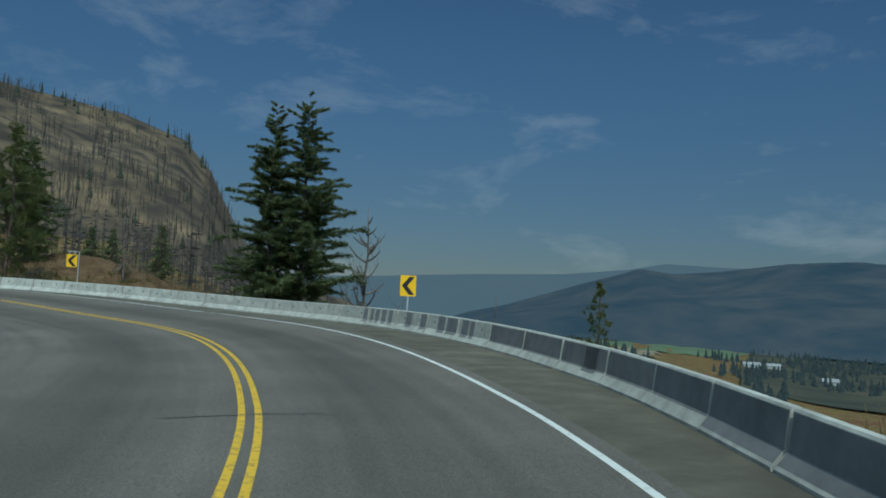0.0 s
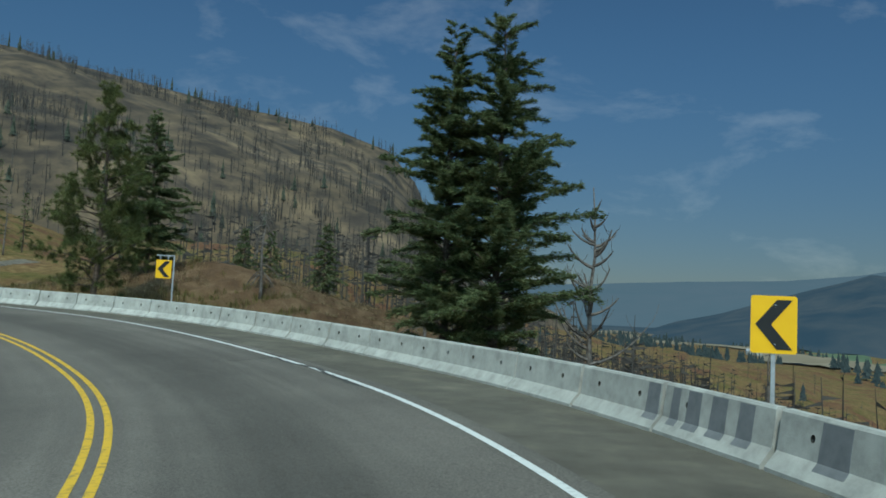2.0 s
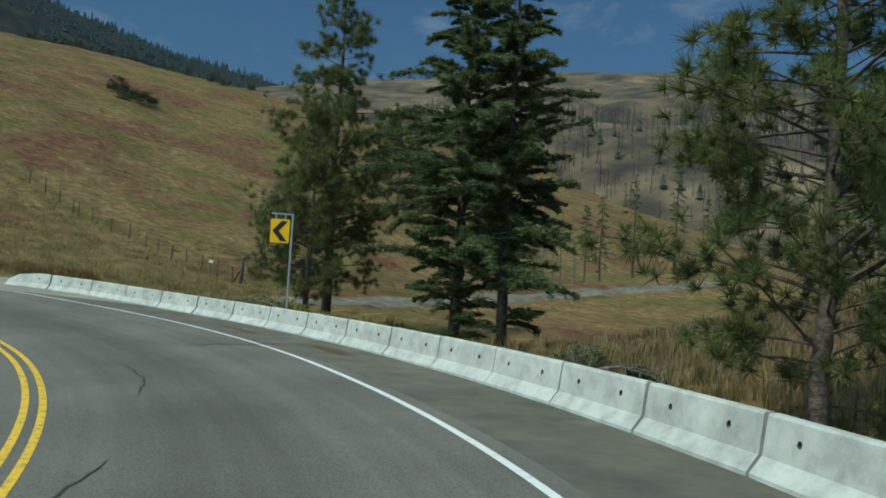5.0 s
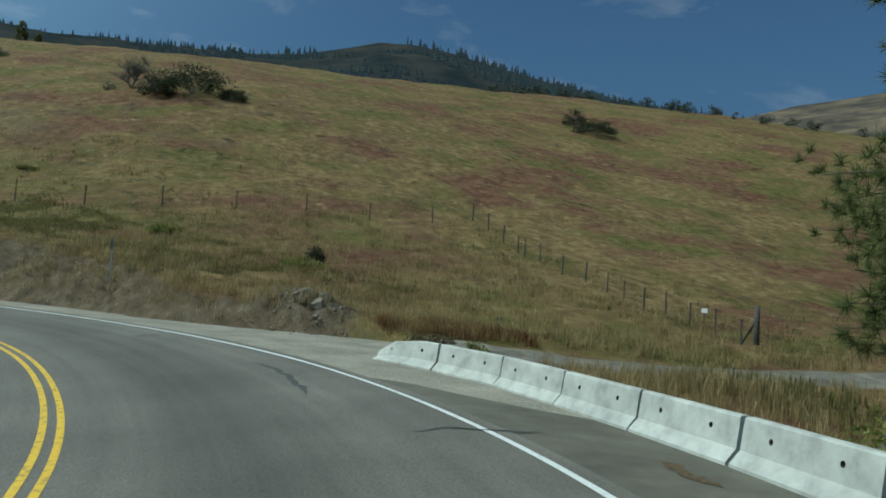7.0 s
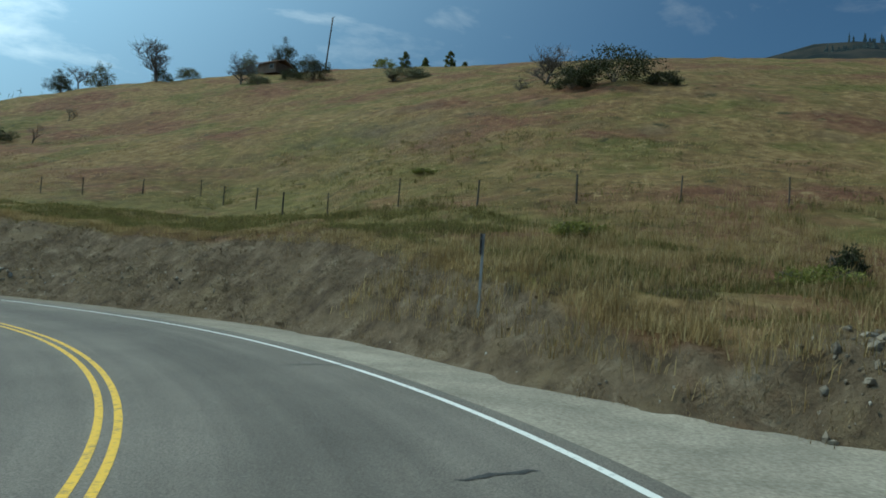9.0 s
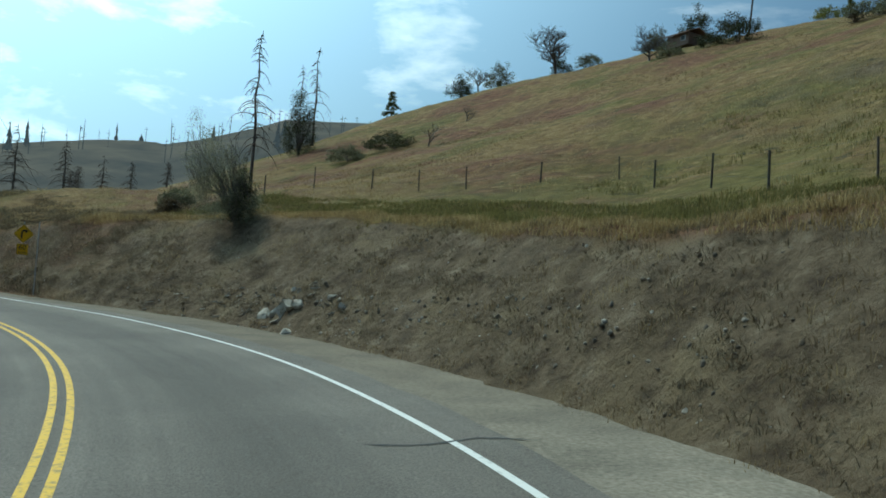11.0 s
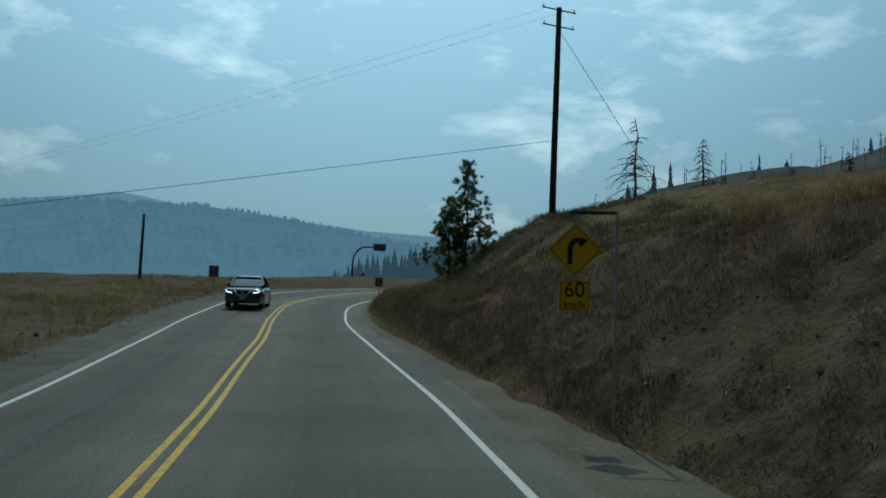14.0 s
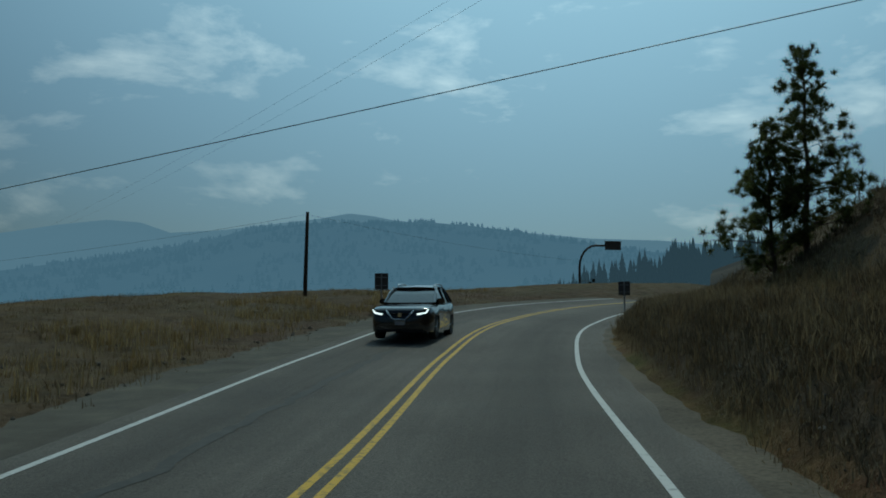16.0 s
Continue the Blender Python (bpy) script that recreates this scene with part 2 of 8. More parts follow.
def grass_material():
    """Dry hillside: straw, green and reddish weed patches at two scales, bare soil on the steep cut."""
    m = bpy.data.materials.new("dry_grassland")
    m.use_nodes = True
    n, l = m.node_tree.nodes, m.node_tree.links
    b = n["Principled BSDF"]
    b.inputs["Roughness"].default_value, b.inputs["Specular IOR Level"].default_value = 0.95, 0.1
    geo = n.new("ShaderNodeNewGeometry")

    def noise_at(scale, detail=8, stretch=None):
        t = n.new("ShaderNodeTexNoise")
        t.inputs["Scale"].default_value, t.inputs["Detail"].default_value, t.inputs["Roughness"].default_value = scale, detail, 0.65
        if stretch:
            mp = n.new("ShaderNodeMapping")
            mp.inputs["Scale"].default_value = stretch
            l.new(geo.outputs["Position"], mp.inputs["Vector"])
            l.new(mp.outputs["Vector"], t.inputs["Vector"])
        else:
            l.new(geo.outputs["Position"], t.inputs["Vector"])
        return t.outputs["Fac"]

    def ramp(fac, stops):
        r = n.new("ShaderNodeValToRGB")
        el = r.color_ramp.elements
        while len(el) < len(stops):
            el.new(0.5)
        for e, (p, c) in zip(el, stops):
            e.position, e.color = p, (*c, 1)
        l.new(fac, r.inputs["Fac"])
        return r.outputs["Color"]

    def mix(f, a, c):
        x = n.new("ShaderNodeMix")
        x.data_type = "RGBA"
        l.new(f, x.inputs["Factor"])
        l.new(a, x.inputs["A"])
        l.new(c, x.inputs["B"])
        return x.outputs["Result"]

    straw = ramp(noise_at(1.1, 14), [(0.3, (0.08, 0.05, 0.021)), (0.5, (0.155, 0.102, 0.044)), (0.72, (0.26, 0.182, 0.086))])
    green = ramp(noise_at(1.0, 14), [(0.3, (0.048, 0.046, 0.013)), (0.5, (0.098, 0.085, 0.026)), (0.72, (0.165, 0.134, 0.048))])
    red = ramp(noise_at(1.0, 14), [(0.3, (0.06, 0.027, 0.017)), (0.5, (0.12, 0.058, 0.034)), (0.72, (0.2, 0.115, 0.062))])
    soil = ramp(noise_at(1.3, 16), [(0.32, (0.042, 0.03, 0.02)), (0.46, (0.088, 0.065, 0.042)), (0.58, (0.128, 0.098, 0.065)), (0.72, (0.205, 0.168, 0.122))])
    bare = ramp(noise_at(0.35, 10), [(0.35, (0.095, 0.07, 0.042)), (0.65, (0.165, 0.128, 0.078))])

    def patch(scale, lo, hi, detail=9, stretch_by=None):
        r = n.new("ShaderNodeMapRange")
        r.inputs["From Min"].default_value, r.inputs["From Max"].default_value = lo, hi
        l.new(noise_at(scale, detail, stretch_by), r.inputs["Value"])
        return r.outputs["Result"]

    cover = mix(patch(0.11, 0.47, 0.58, 12), straw, green)
    cover = mix(patch(0.07, 0.49, 0.60, 12, (1.3, 1.0, 2.0)), cover, red)
    cover = mix(patch(0.16, 0.57, 0.66, 10, (1.0, 1.4, 2.5)), cover, straw)
    shelf = n.new("ShaderNodeAttribute")
    shelf.attribute_name = "shelf"
    lush = n.new("ShaderNodeMath")
    lush.operation = "MULTIPLY"
    l.new(shelf.outputs["Fac"], lush.inputs[0])
    l.new(patch(0.3, 0.36, 0.55), lush.inputs[1])
    cover = mix(lush.outputs[0], cover, green)
    # scattered dark weed clumps
    weeds = ramp(noise_at(2.0, 6), [(0.3, (0.03, 0.028, 0.012)), (0.7, (0.075, 0.065, 0.028))])
    cover = mix(patch(0.55, 0.60, 0.67, 6, (1.0, 1.0, 1.6)), cover, weeds)
    pale = ramp(noise_at(1.5, 8), [(0.3, (0.17, 0.122, 0.058)), (0.7, (0.3, 0.222, 0.115))])
    cover = mix(patch(0.8, 0.60, 0.70, 8, (1.0, 1.0, 1.6)), cover, pale)
    soil = mix(patch(0.45, 0.5, 0.66, 10), soil, bare)
    steep = n.new("ShaderNodeSeparateXYZ")
    l.new(geo.outputs["Normal"], steep.inputs["Vector"])
    sm = n.new("ShaderNodeMapRange")
    sm.inputs["From Min"].default_value, sm.inputs["From Max"].default_value = 0.88, 0.76
    l.new(steep.outputs["Z"], sm.inputs["Value"])
    at_bank = n.new("ShaderNodeAttribute")
    at_bank.attribute_name = "bare"
    worn = n.new("ShaderNodeMath")
    worn.operation = "MULTIPLY_ADD"
    worn.use_clamp = True
    l.new(at_bank.outputs["Fac"], worn.inputs[0])
    worn.inputs[1].default_value = 1.5
    edge_noise = n.new("ShaderNodeMapRange")
    edge_noise.inputs["From Min"].default_value, edge_noise.inputs["From Max"].default_value = 0.35, 0.65
    edge_noise.inputs["To Min"].default_value, edge_noise.inputs["To Max"].default_value = -0.45, 0.0
    l.new(noise_at(0.8, 8), edge_noise.inputs["Value"])
    l.new(edge_noise.outputs["Result"], worn.inputs[2])
    most = n.new("ShaderNodeMath")
    most.operation = "MAXIMUM"
    l.new(worn.outputs[0], most.inputs[0])
    l.new(sm.outputs["Result"], most.inputs[1])
    at_mound = n.new("ShaderNodeAttribute")
    at_mound.attribute_name = "mound"
    rusty = ramp(noise_at(0.7, 14), [(0.3, (0.062, 0.037, 0.022)), (0.5, (0.115, 0.072, 0.041)), (0.72, (0.185, 0.128, 0.075))])
    earth = mix(most.outputs[0], cover, soil)
    l.new(mix(at_mound.outputs["Fac"], earth, rusty), b.inputs["Base Color"])
    bp = n.new("ShaderNodeBump")
    bp.inputs["Strength"].default_value, bp.inputs["Distance"].default_value = 0.8, 0.25
    l.new(noise_at(4.0, 12), bp.inputs["Height"])
    l.new(bp.outputs["Normal"], b.inputs["Normal"])
    return m


GRASS = grass_material()
BURNT = material("burnt_hillside_haze_glow", [(0.32, (0.024, 0.018, 0.014)), (0.43, (0.05, 0.037, 0.025)), (0.53, (0.092, 0.066, 0.04)), (0.66, (0.155, 0.11, 0.062))], 0.06, 16, 1.0, 1.0, 0.35, second=(0.02, 0.6, 1.25))
# a faint emission on the ridge replaces the haze in front of it
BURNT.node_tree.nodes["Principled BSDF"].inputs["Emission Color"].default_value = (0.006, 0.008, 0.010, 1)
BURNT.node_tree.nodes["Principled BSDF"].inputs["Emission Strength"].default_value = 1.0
# haze on the hills behind is added as a weak bluish glow
FOREST_HILL = haze_glow_material("hazy_forest_hill", (0.007, 0.010, 0.009), (0.038, 0.032, 0.024), 0.03, (0.010, 0.018, 0.027))
BARE_HILL = haze_glow_material("hazy_bare_hill", (0.035, 0.033, 0.03), (0.105, 0.086, 0.064), 0.03, (0.042, 0.056, 0.068))
# smoke haze over these ranges is put into their blue emission
BLUE_NEAR = haze_glow_material("smoky_mountain", (0.003, 0.006, 0.008), (0.014, 0.016, 0.014), 0.007, (0.235, 0.43, 0.63))
BLUE_FAR = haze_glow_material("smoky_far_mountain", (0.01, 0.015, 0.02), (0.02, 0.025, 0.03), 0.002, (0.32, 0.54, 0.75))
VALLEY_HILL = haze_glow_material("smoky_valley_hill", (0.006, 0.011, 0.012), (0.04, 0.036, 0.028), 0.006, (0.036, 0.066, 0.108))

VALLEY_PALE = haze_glow_material("smoky_valley_range", (0.01, 0.015, 0.015), (0.02, 0.02, 0.02), 0.003, (0.097, 0.150, 0.208))


# ---- helpers ----
def mesh_object(name, verts, faces, mat, parent=None, label="", smooth=False):
    me = bpy.data.meshes.new(name)
    me.from_pydata([tuple(v) for v in verts], [], [tuple(f) for f in faces])
    me.materials.append(mat)
    if smooth:
        me.polygons.foreach_set("use_smooth", [True] * len(me.polygons))
    me.update()
    ob = new(name, me)
    if parent:
        ob.parent = parent
    if label:
        ob["label"] = label
    return ob


def part(name, bm, mat, parent=None, label=""):
    me = bpy.data.meshes.new(name)
    bm.to_mesh(me)
    bm.free()
    me.materials.append(mat)
    ob = new(name, me)
    if parent:
        ob.parent = parent
    if label:
        ob["label"] = label
    return ob


def box(x0, x1, y0, y1, z0, z1, bevel=0.0):
    bm = bmesh.new()
    bmesh.ops.create_cube(bm, size=1)
    for v in bm.verts:
        v.co = Vector(((x0 + x1) / 2 + v.co.x * (x1 - x0), (y0 + y1) / 2 + v.co.y * (y1 - y0), (z0 + z1) / 2 + v.co.z * (z1 - z0)))
    if bevel:
        bmesh.ops.bevel(bm, geom=bm.edges[:], offset=bevel, segments=2, affect="EDGES")
    return bm


def tube(points, radii, sides=8, caps=True):
    """Verts and faces of a tapered tube along points."""
    verts, faces = [], []
    pts = [Vector(p) for p in points]
    for i, p in enumerate(pts):
        way = (pts[min(i + 1, len(pts) - 1)] - pts[max(i - 1, 0)]).normalized()
        side = way.cross(Vector((0.31, 0.87, 0.21))).normalized()
        up = side.cross(way)
        for k in range(sides):
            a = 2 * math.pi * k / sides
            verts.append(p + (side * math.cos(a) + up * math.sin(a)) * radii[i])
    for i in range(len(pts) - 1):
        for k in range(sides):
            a, c = i * sides + k, i * sides + (k + 1) % sides
            faces.append((a, c, c + sides, a + sides))
    if caps:
        faces.append(tuple(range(sides - 1, -1, -1)))
        faces.append(tuple(range((len(pts) - 1) * sides, len(pts) * sides)))
    return verts, faces


def join(pieces):
    verts, faces = [], []
    for v, f in pieces:
        o = len(verts)
        verts.extend(v)
        faces.extend(tuple(i + o for i in q) for q in f)
    return verts, faces


def fbm(x, y, scale, octaves=4, seed=0):
    """Smooth value noise for arrays, about -1 to 1."""
    out, amp, total = np.zeros_like(x, dtype=float), 1.0, 0.0
    for o in range(octaves):
        u, v = x / scale * 2**o + 17.3 * seed, y / scale * 2**o - 9.1 * seed
        i, j = np.floor(u).astype(np.int64), np.floor(v).astype(np.int64)
        fu, fv = u - i, v - j
        fu, fv = fu * fu * (3 - 2 * fu), fv * fv * (3 - 2 * fv)

        def h(a, c):
            k = (a * 374761393 + c * 668265263 + seed * 1442695 + o * 97) & 0x7FFFFFFF
            k = ((k ^ (k >> 13)) * 1274126177) & 0x7FFFFFFF
            return ((k ^ (k >> 16)) & 0xFFFF) / 32767.5 - 1

        out += amp * ((h(i, j) * (1 - fu) + h(i + 1, j) * fu) * (1 - fv) + (h(i, j + 1) * (1 - fu) + h(i + 1, j + 1) * fu) * fv)
        total += amp
        amp *= 0.5
    return out / total


# ---- the road's line: x, y, height and cross fall (degrees, falling to the left) of its yellow centre line ----
ROAD = [
    (-9.57, -40.83, -2.28, 2.5), (-6.53, -27.68, -1.6, 2.5), (-3.49, -14.53, -0.93, 2.5), (-0.47, -1.37, -0.24, 2.6),
    (1.41, 11.97, 0.49, 2.5), (0.76, 25.41, 1.13, 3.6), (-3.8, 38.06, 1.55, 4.2), (-12.1, 48.58, 2.28, 3.4),
    (-23.98, 54.82, 2.74, 3.1), (-37.3, 56.6, 3.18, 4.0), (-50.54, 53.64, 3.95, 4.5), (-61.2, 45.45, 4.63, 3.9),
    (-68.52, 34.06, 4.99, 3.0), (-72.52, 21.22, 5.25, 1.8), (-73.59, 7.78, 5.51, 0.6), (-73.76, -5.72, 6.01, -0.1),
    (-73.9, -19.2, 6.59, -1.0), (-75.2, -32.6, 7.26, -2.5), (-79.6, -45.2, 7.9, -3.0), (-89.5, -54.0, 8.55, -3.0),
    (-94.5, -57.0, 8.85, -3.0),
]


def spline(rows, step=0.5):
    """Even steps along a smooth curve through the rows' first two columns."""
    rows = np.array(rows)
    pad = np.vstack([2 * rows[0] - rows[1], rows, 2 * rows[-1] - rows[-2]])
    out = []
    for a, b, c, d in zip(pad, pad[1:], pad[2:], pad[3:]):
        for u in np.linspace(0, 1, 60, endpoint=False):
            out.append(0.5 * (2 * b + (c - a) * u + (2 * a - 5 * b + 4 * c - d) * u**2 + (3 * b - a - 3 * c + d) * u**3))
    out = np.array(out)
    s = np.r_[0, np.cumsum(np.hypot(*np.diff(out[:, :2], axis=0).T))]
    even = np.arange(0, s[-1], step)
    return even, np.array([np.interp(even, s, out[:, k]) for k in range(out.shape[1])]).T


RS, RP = spline(ROAD)
RV = np.gradient(RP[:, :2], axis=0)
RV /= np.linalg.norm(RV, axis=1)[:, None]
RR = np.c_[RV[:, 1], -RV[:, 0]]  # to the right of the way
# offsets from the centre line, by station: right white line, paved edge on the right, left white line
WHITE_S, WHITE_D = (0, 40, 48, 54, 67, 75, 83, 95, 104, 110, 114, 120, 126, 130, 135, 142, 150, 162, 175, 189, 198, 206, 215, 330), (4.0, 4.15, 4.3, 4.58, 4.82, 5.1, 5.13, 5.2, 5.4, 5.65, 5.85, 6.1, 5.95, 5.5, 5.05, 4.75, 4.5, 4.55, 4.55, 4.38, 4.0, 3.65, 3.4, 3.4)
BAR_S, BAR_D = (0, 36, 42, 48, 55, 62, 75, 100, 110, 118, 126.5, 130.3), (4.7, 5.0, 5.3, 5.95, 7.05, 7.4, 7.85, 7.95, 8.12, 8.42, 8.5, 7.75)
YEL_S, YEL_D = (0, 45, 50, 56, 66, 74, 84, 106, 120, 128, 136, 146, 156, 165, 172, 180, 188, 196, 204, 212, 222, 330), (0, 0.14, 0.15, 0.14, 0.02, 0.1, 0.05, -0.06, -0.02, -0.22, -0.15, 0.05, -0.2, 0.0, 0.2, 0.2, 0.1, 0.0, 0.2, 0.15, -0.1, -0.2)
LEFT_S, LEFT_D = (0, 40, 60, 130, 150, 175, 189, 330), (5.0, 6.6, 6.6, 6.0, 4.6, 3.7, 3.4, 3.4)
EDGE_S, EDGE_D = (0, 36, 48, 55, 62, 75, 118, 126, 130, 133.6, 136.6, 140, 150, 158, 166, 171, 177, 184, 189, 197, 206, 212, 218, 230, 330), (5.7, 6.0, 6.9, 8.05, 8.45, 8.85, 9.2, 9.8, 11.6, 14.4, 7.4, 7.0, 7.35, 7.5, 7.2, 7.55, 7.2, 6.6, 6.1, 5.4, 5.1, 5.05, 4.7, 4.4, 4.35)


def eased(stations, offsets):
    """The same offsets as an even, smooth curve along the road."""
    s = np.arange(-10, 340.1, 0.5)
    d = np.interp(s, stations, offsets)
    bell = np.hanning(29)
    return s[14:-14], np.convolve(d, bell / bell.sum(), "valid")


WHITE_S, WHITE_D = eased(WHITE_S, WHITE_D)
YEL_S, YEL_D = eased(YEL_S, YEL_D)
LEFT_S, LEFT_D = eased(LEFT_S, LEFT_D)
EDGE_S, EDGE_D = eased(EDGE_S, EDGE_D)


def flatter(d):
    """The cross fall eases beyond the white line."""
    return np.where(np.asarray(d) < 5.6, d, 5.6 + 0.2 * (np.asarray(d) - 5.6))


def on_road(s, d, up=0.0):
    """The place on the road at station s, d metres to the right of the centre line."""
    x, y, z, b = (np.interp(s, RS, RP[:, k]) for k in range(4))
    rx, ry = np.interp(s, RS, RR[:, 0]), np.interp(s, RS, RR[:, 1])
    return Vector((x + rx * d, y + ry * d, z + math.tan(radians(b)) * float(flatter(d)) + up))


def heading(s):
    """Degrees, anticlockwise from +y, of the way at station s."""
    return math.degrees(math.atan2(-np.interp(s, RS, RV[:, 0]), np.interp(s, RS, RV[:, 1])))


# ---- the lie of the land: by station, height above the centre line at distances to the right ----
REACH = (0, 8, 12, 22, 45, 80, 150, 320, 900)
RIGHT = {
    0: (0, -0.3, -4.2, -14, -27, -36, -41, -43, -45),
    55: (0, 0.3, -3.9, -13.5, -26.5, -36, -41, -43, -45),
    76: (0, 0.4, -2.2, -8.5, -19, -31, -39, -42, -45),
    90: (0, 0.5, -0.8, -3.2, -8, -18, -30, -40, -45),
    102: (0, 0.5, -0.2, 3.3, 0.6, -6, -10, -14, -22),
    118: (0, 0.5, -0.2, -0.5, 1.0, 6, 12, 5, -10),
    130: (0, 0.7, 0.4, 0.6, 2.5, 6, 12, 10, 0),
    138: (0, 0.8, 1.9, 3.0, 7.5, 20, 31, 22, 6),
    150: (0, 0.7, 4.2, 6.5, 12.5, 28, 44, 48, 40),
    165: (0, 0.7, 5.0, 8.0, 19, 33, 44, 52, 50),
    180: (0, 1.0, 5.4, 7.5, 18.5, 32, 42, 48, 50),
    195: (0, 1.3, 4.8, 7.4, 16.5, 29.5, 40, 46, 46),
    212: (0, 1.8, 5.0, 7.6, 15, 28, 36, 42, 42),
    224: (0, 1.2, 4.0, 6.9, 14.5, 26, 34, 39, 39),
    238: (0, 0.6, 1.6, 5.0, 12.5, 22, 30, 34, 34),
    285: (0, 1.6, 4.0, 7.0, 13, 20, 28, 32, 32),
}
# ---- the hill above the cut bank: heights on a 48 m lattice, rows from south to north, each from west to east ----
HILL_X, HILL_Y, HILL_STEP = -280.0, -110.0, 48.0
HILL = np.array([
    (39.1, 23.4, 9.2, -0.3, -3.4, -1.7, 1.1, 4.0),
    (44.8, 37.7, 29.9, 20.1, 8.3, 4.7, 3.8, 3.2),
    (49.1, 49.8, 50.0, 42.7, 20.1, 9.6, 5.4, 2.4),
    (51.0, 56.9, 60.6, 50.4, 21.1, 7.3, 4.8, 1.2),
    (50.1, 56.7, 60.6, 51.8, 31.0, 9.6, 4.4, -2.2),
    (47.6, 54.4, 59.0, 51.4, 35.2, 12.0, 0.5, -8.0),
    (45.4, 53.8, 61.3, 52.8, 31.7, 11.8, -2.0, -13.2),
    (44.3, 52.8, 60.3, 55.4, 36.9, 17.9, 0.5, -16.3),
    (44.7, 51.9, 56.9, 54.6, 42.9, 25.1, 4.2, -18.1),
])
# the cut bank's slope by station
CUT_S, CUT_SLOPE = (0, 134, 142, 150, 160, 170, 200, 330), (0.7, 0.7, 1.0, 1.1, 0.95, 0.78, 0.75, 0.7)


def smooth(v, lo, hi):
    u = np.clip((v - lo) / (hi - lo), 0, 1)
    return u * u * (3 - 2 * u)


def hill(x, y):
    """The hillside as a smooth cubic surface over its lattice."""
    a = np.clip((x - HILL_X) / HILL_STEP, 0, HILL.shape[1] - 3 - 1e-6)
    b = np.clip((y - HILL_Y) / HILL_STEP, 0, HILL.shape[0] - 3 - 1e-6)
    i, j = a.astype(int), b.astype(int)
    a, b = a - i, b - j

    def weights(u):
        return ((1 - u) ** 3 / 6, (3 * u**3 - 6 * u**2 + 4) / 6, (-3 * u**3 + 3 * u**2 + 3 * u + 1) / 6, u**3 / 6)

    knoll = 3.2 * np.exp(-((x + 120) ** 2 + (y - 54) ** 2) / 650) + 2.0 * np.exp(-((x + 158) ** 2 + (y + 46) ** 2) / 800)
    hollow = 2.2 * np.exp(-((x + 101) ** 2 + (y - 30) ** 2) / 250)
    hollow = hollow + 0.7 * np.exp(-((x + 81) ** 2) / 60 - (y - 43) ** 2 / 60) + 1.1 * np.exp(-((x + 91) ** 2) / 280 - (y - 35) ** 2 / 90)
    return knoll - hollow + sum(wb * wa * HILL[j + n, i + m] for n, wb in enumerate(weights(b)) for m, wa in enumerate(weights(a)))


LEFT_REACH = (0, 7, 12, 25, 45, 80, 150, 320, 900)
LEFT_SIDE = {0: (0, 0.0, 0.2, 0.5, 0, -6, -20, -40, -50), 185: (0, 0.05, 0.2, 0.3, 0.2, -8, -30, -50, -60), 235: (0, 0.1, 0.3, 0.5, -0.5, -9, -30, -55, -60), 290: (0, 0.1, 0.3, 0.3, -1.5, -14, -36, -55, -60)}


def profile(table, reach, s, d):
    keys = sorted(table)
    h = np.array([np.interp(d, reach, table[k]) for k in keys])
    i = np.clip(np.searchsorted(keys, s) - 1, 0, len(keys) - 2)
    k0, k1 = np.array(keys)[i], np.array(keys)[i + 1]
    u = np.clip((s - k0) / (k1 - k0), 0, 1)
    u = u * u * (3 - 2 * u)
    col = np.arange(len(d))
    return h[i, col] * (1 - u) + h[i + 1, col] * u


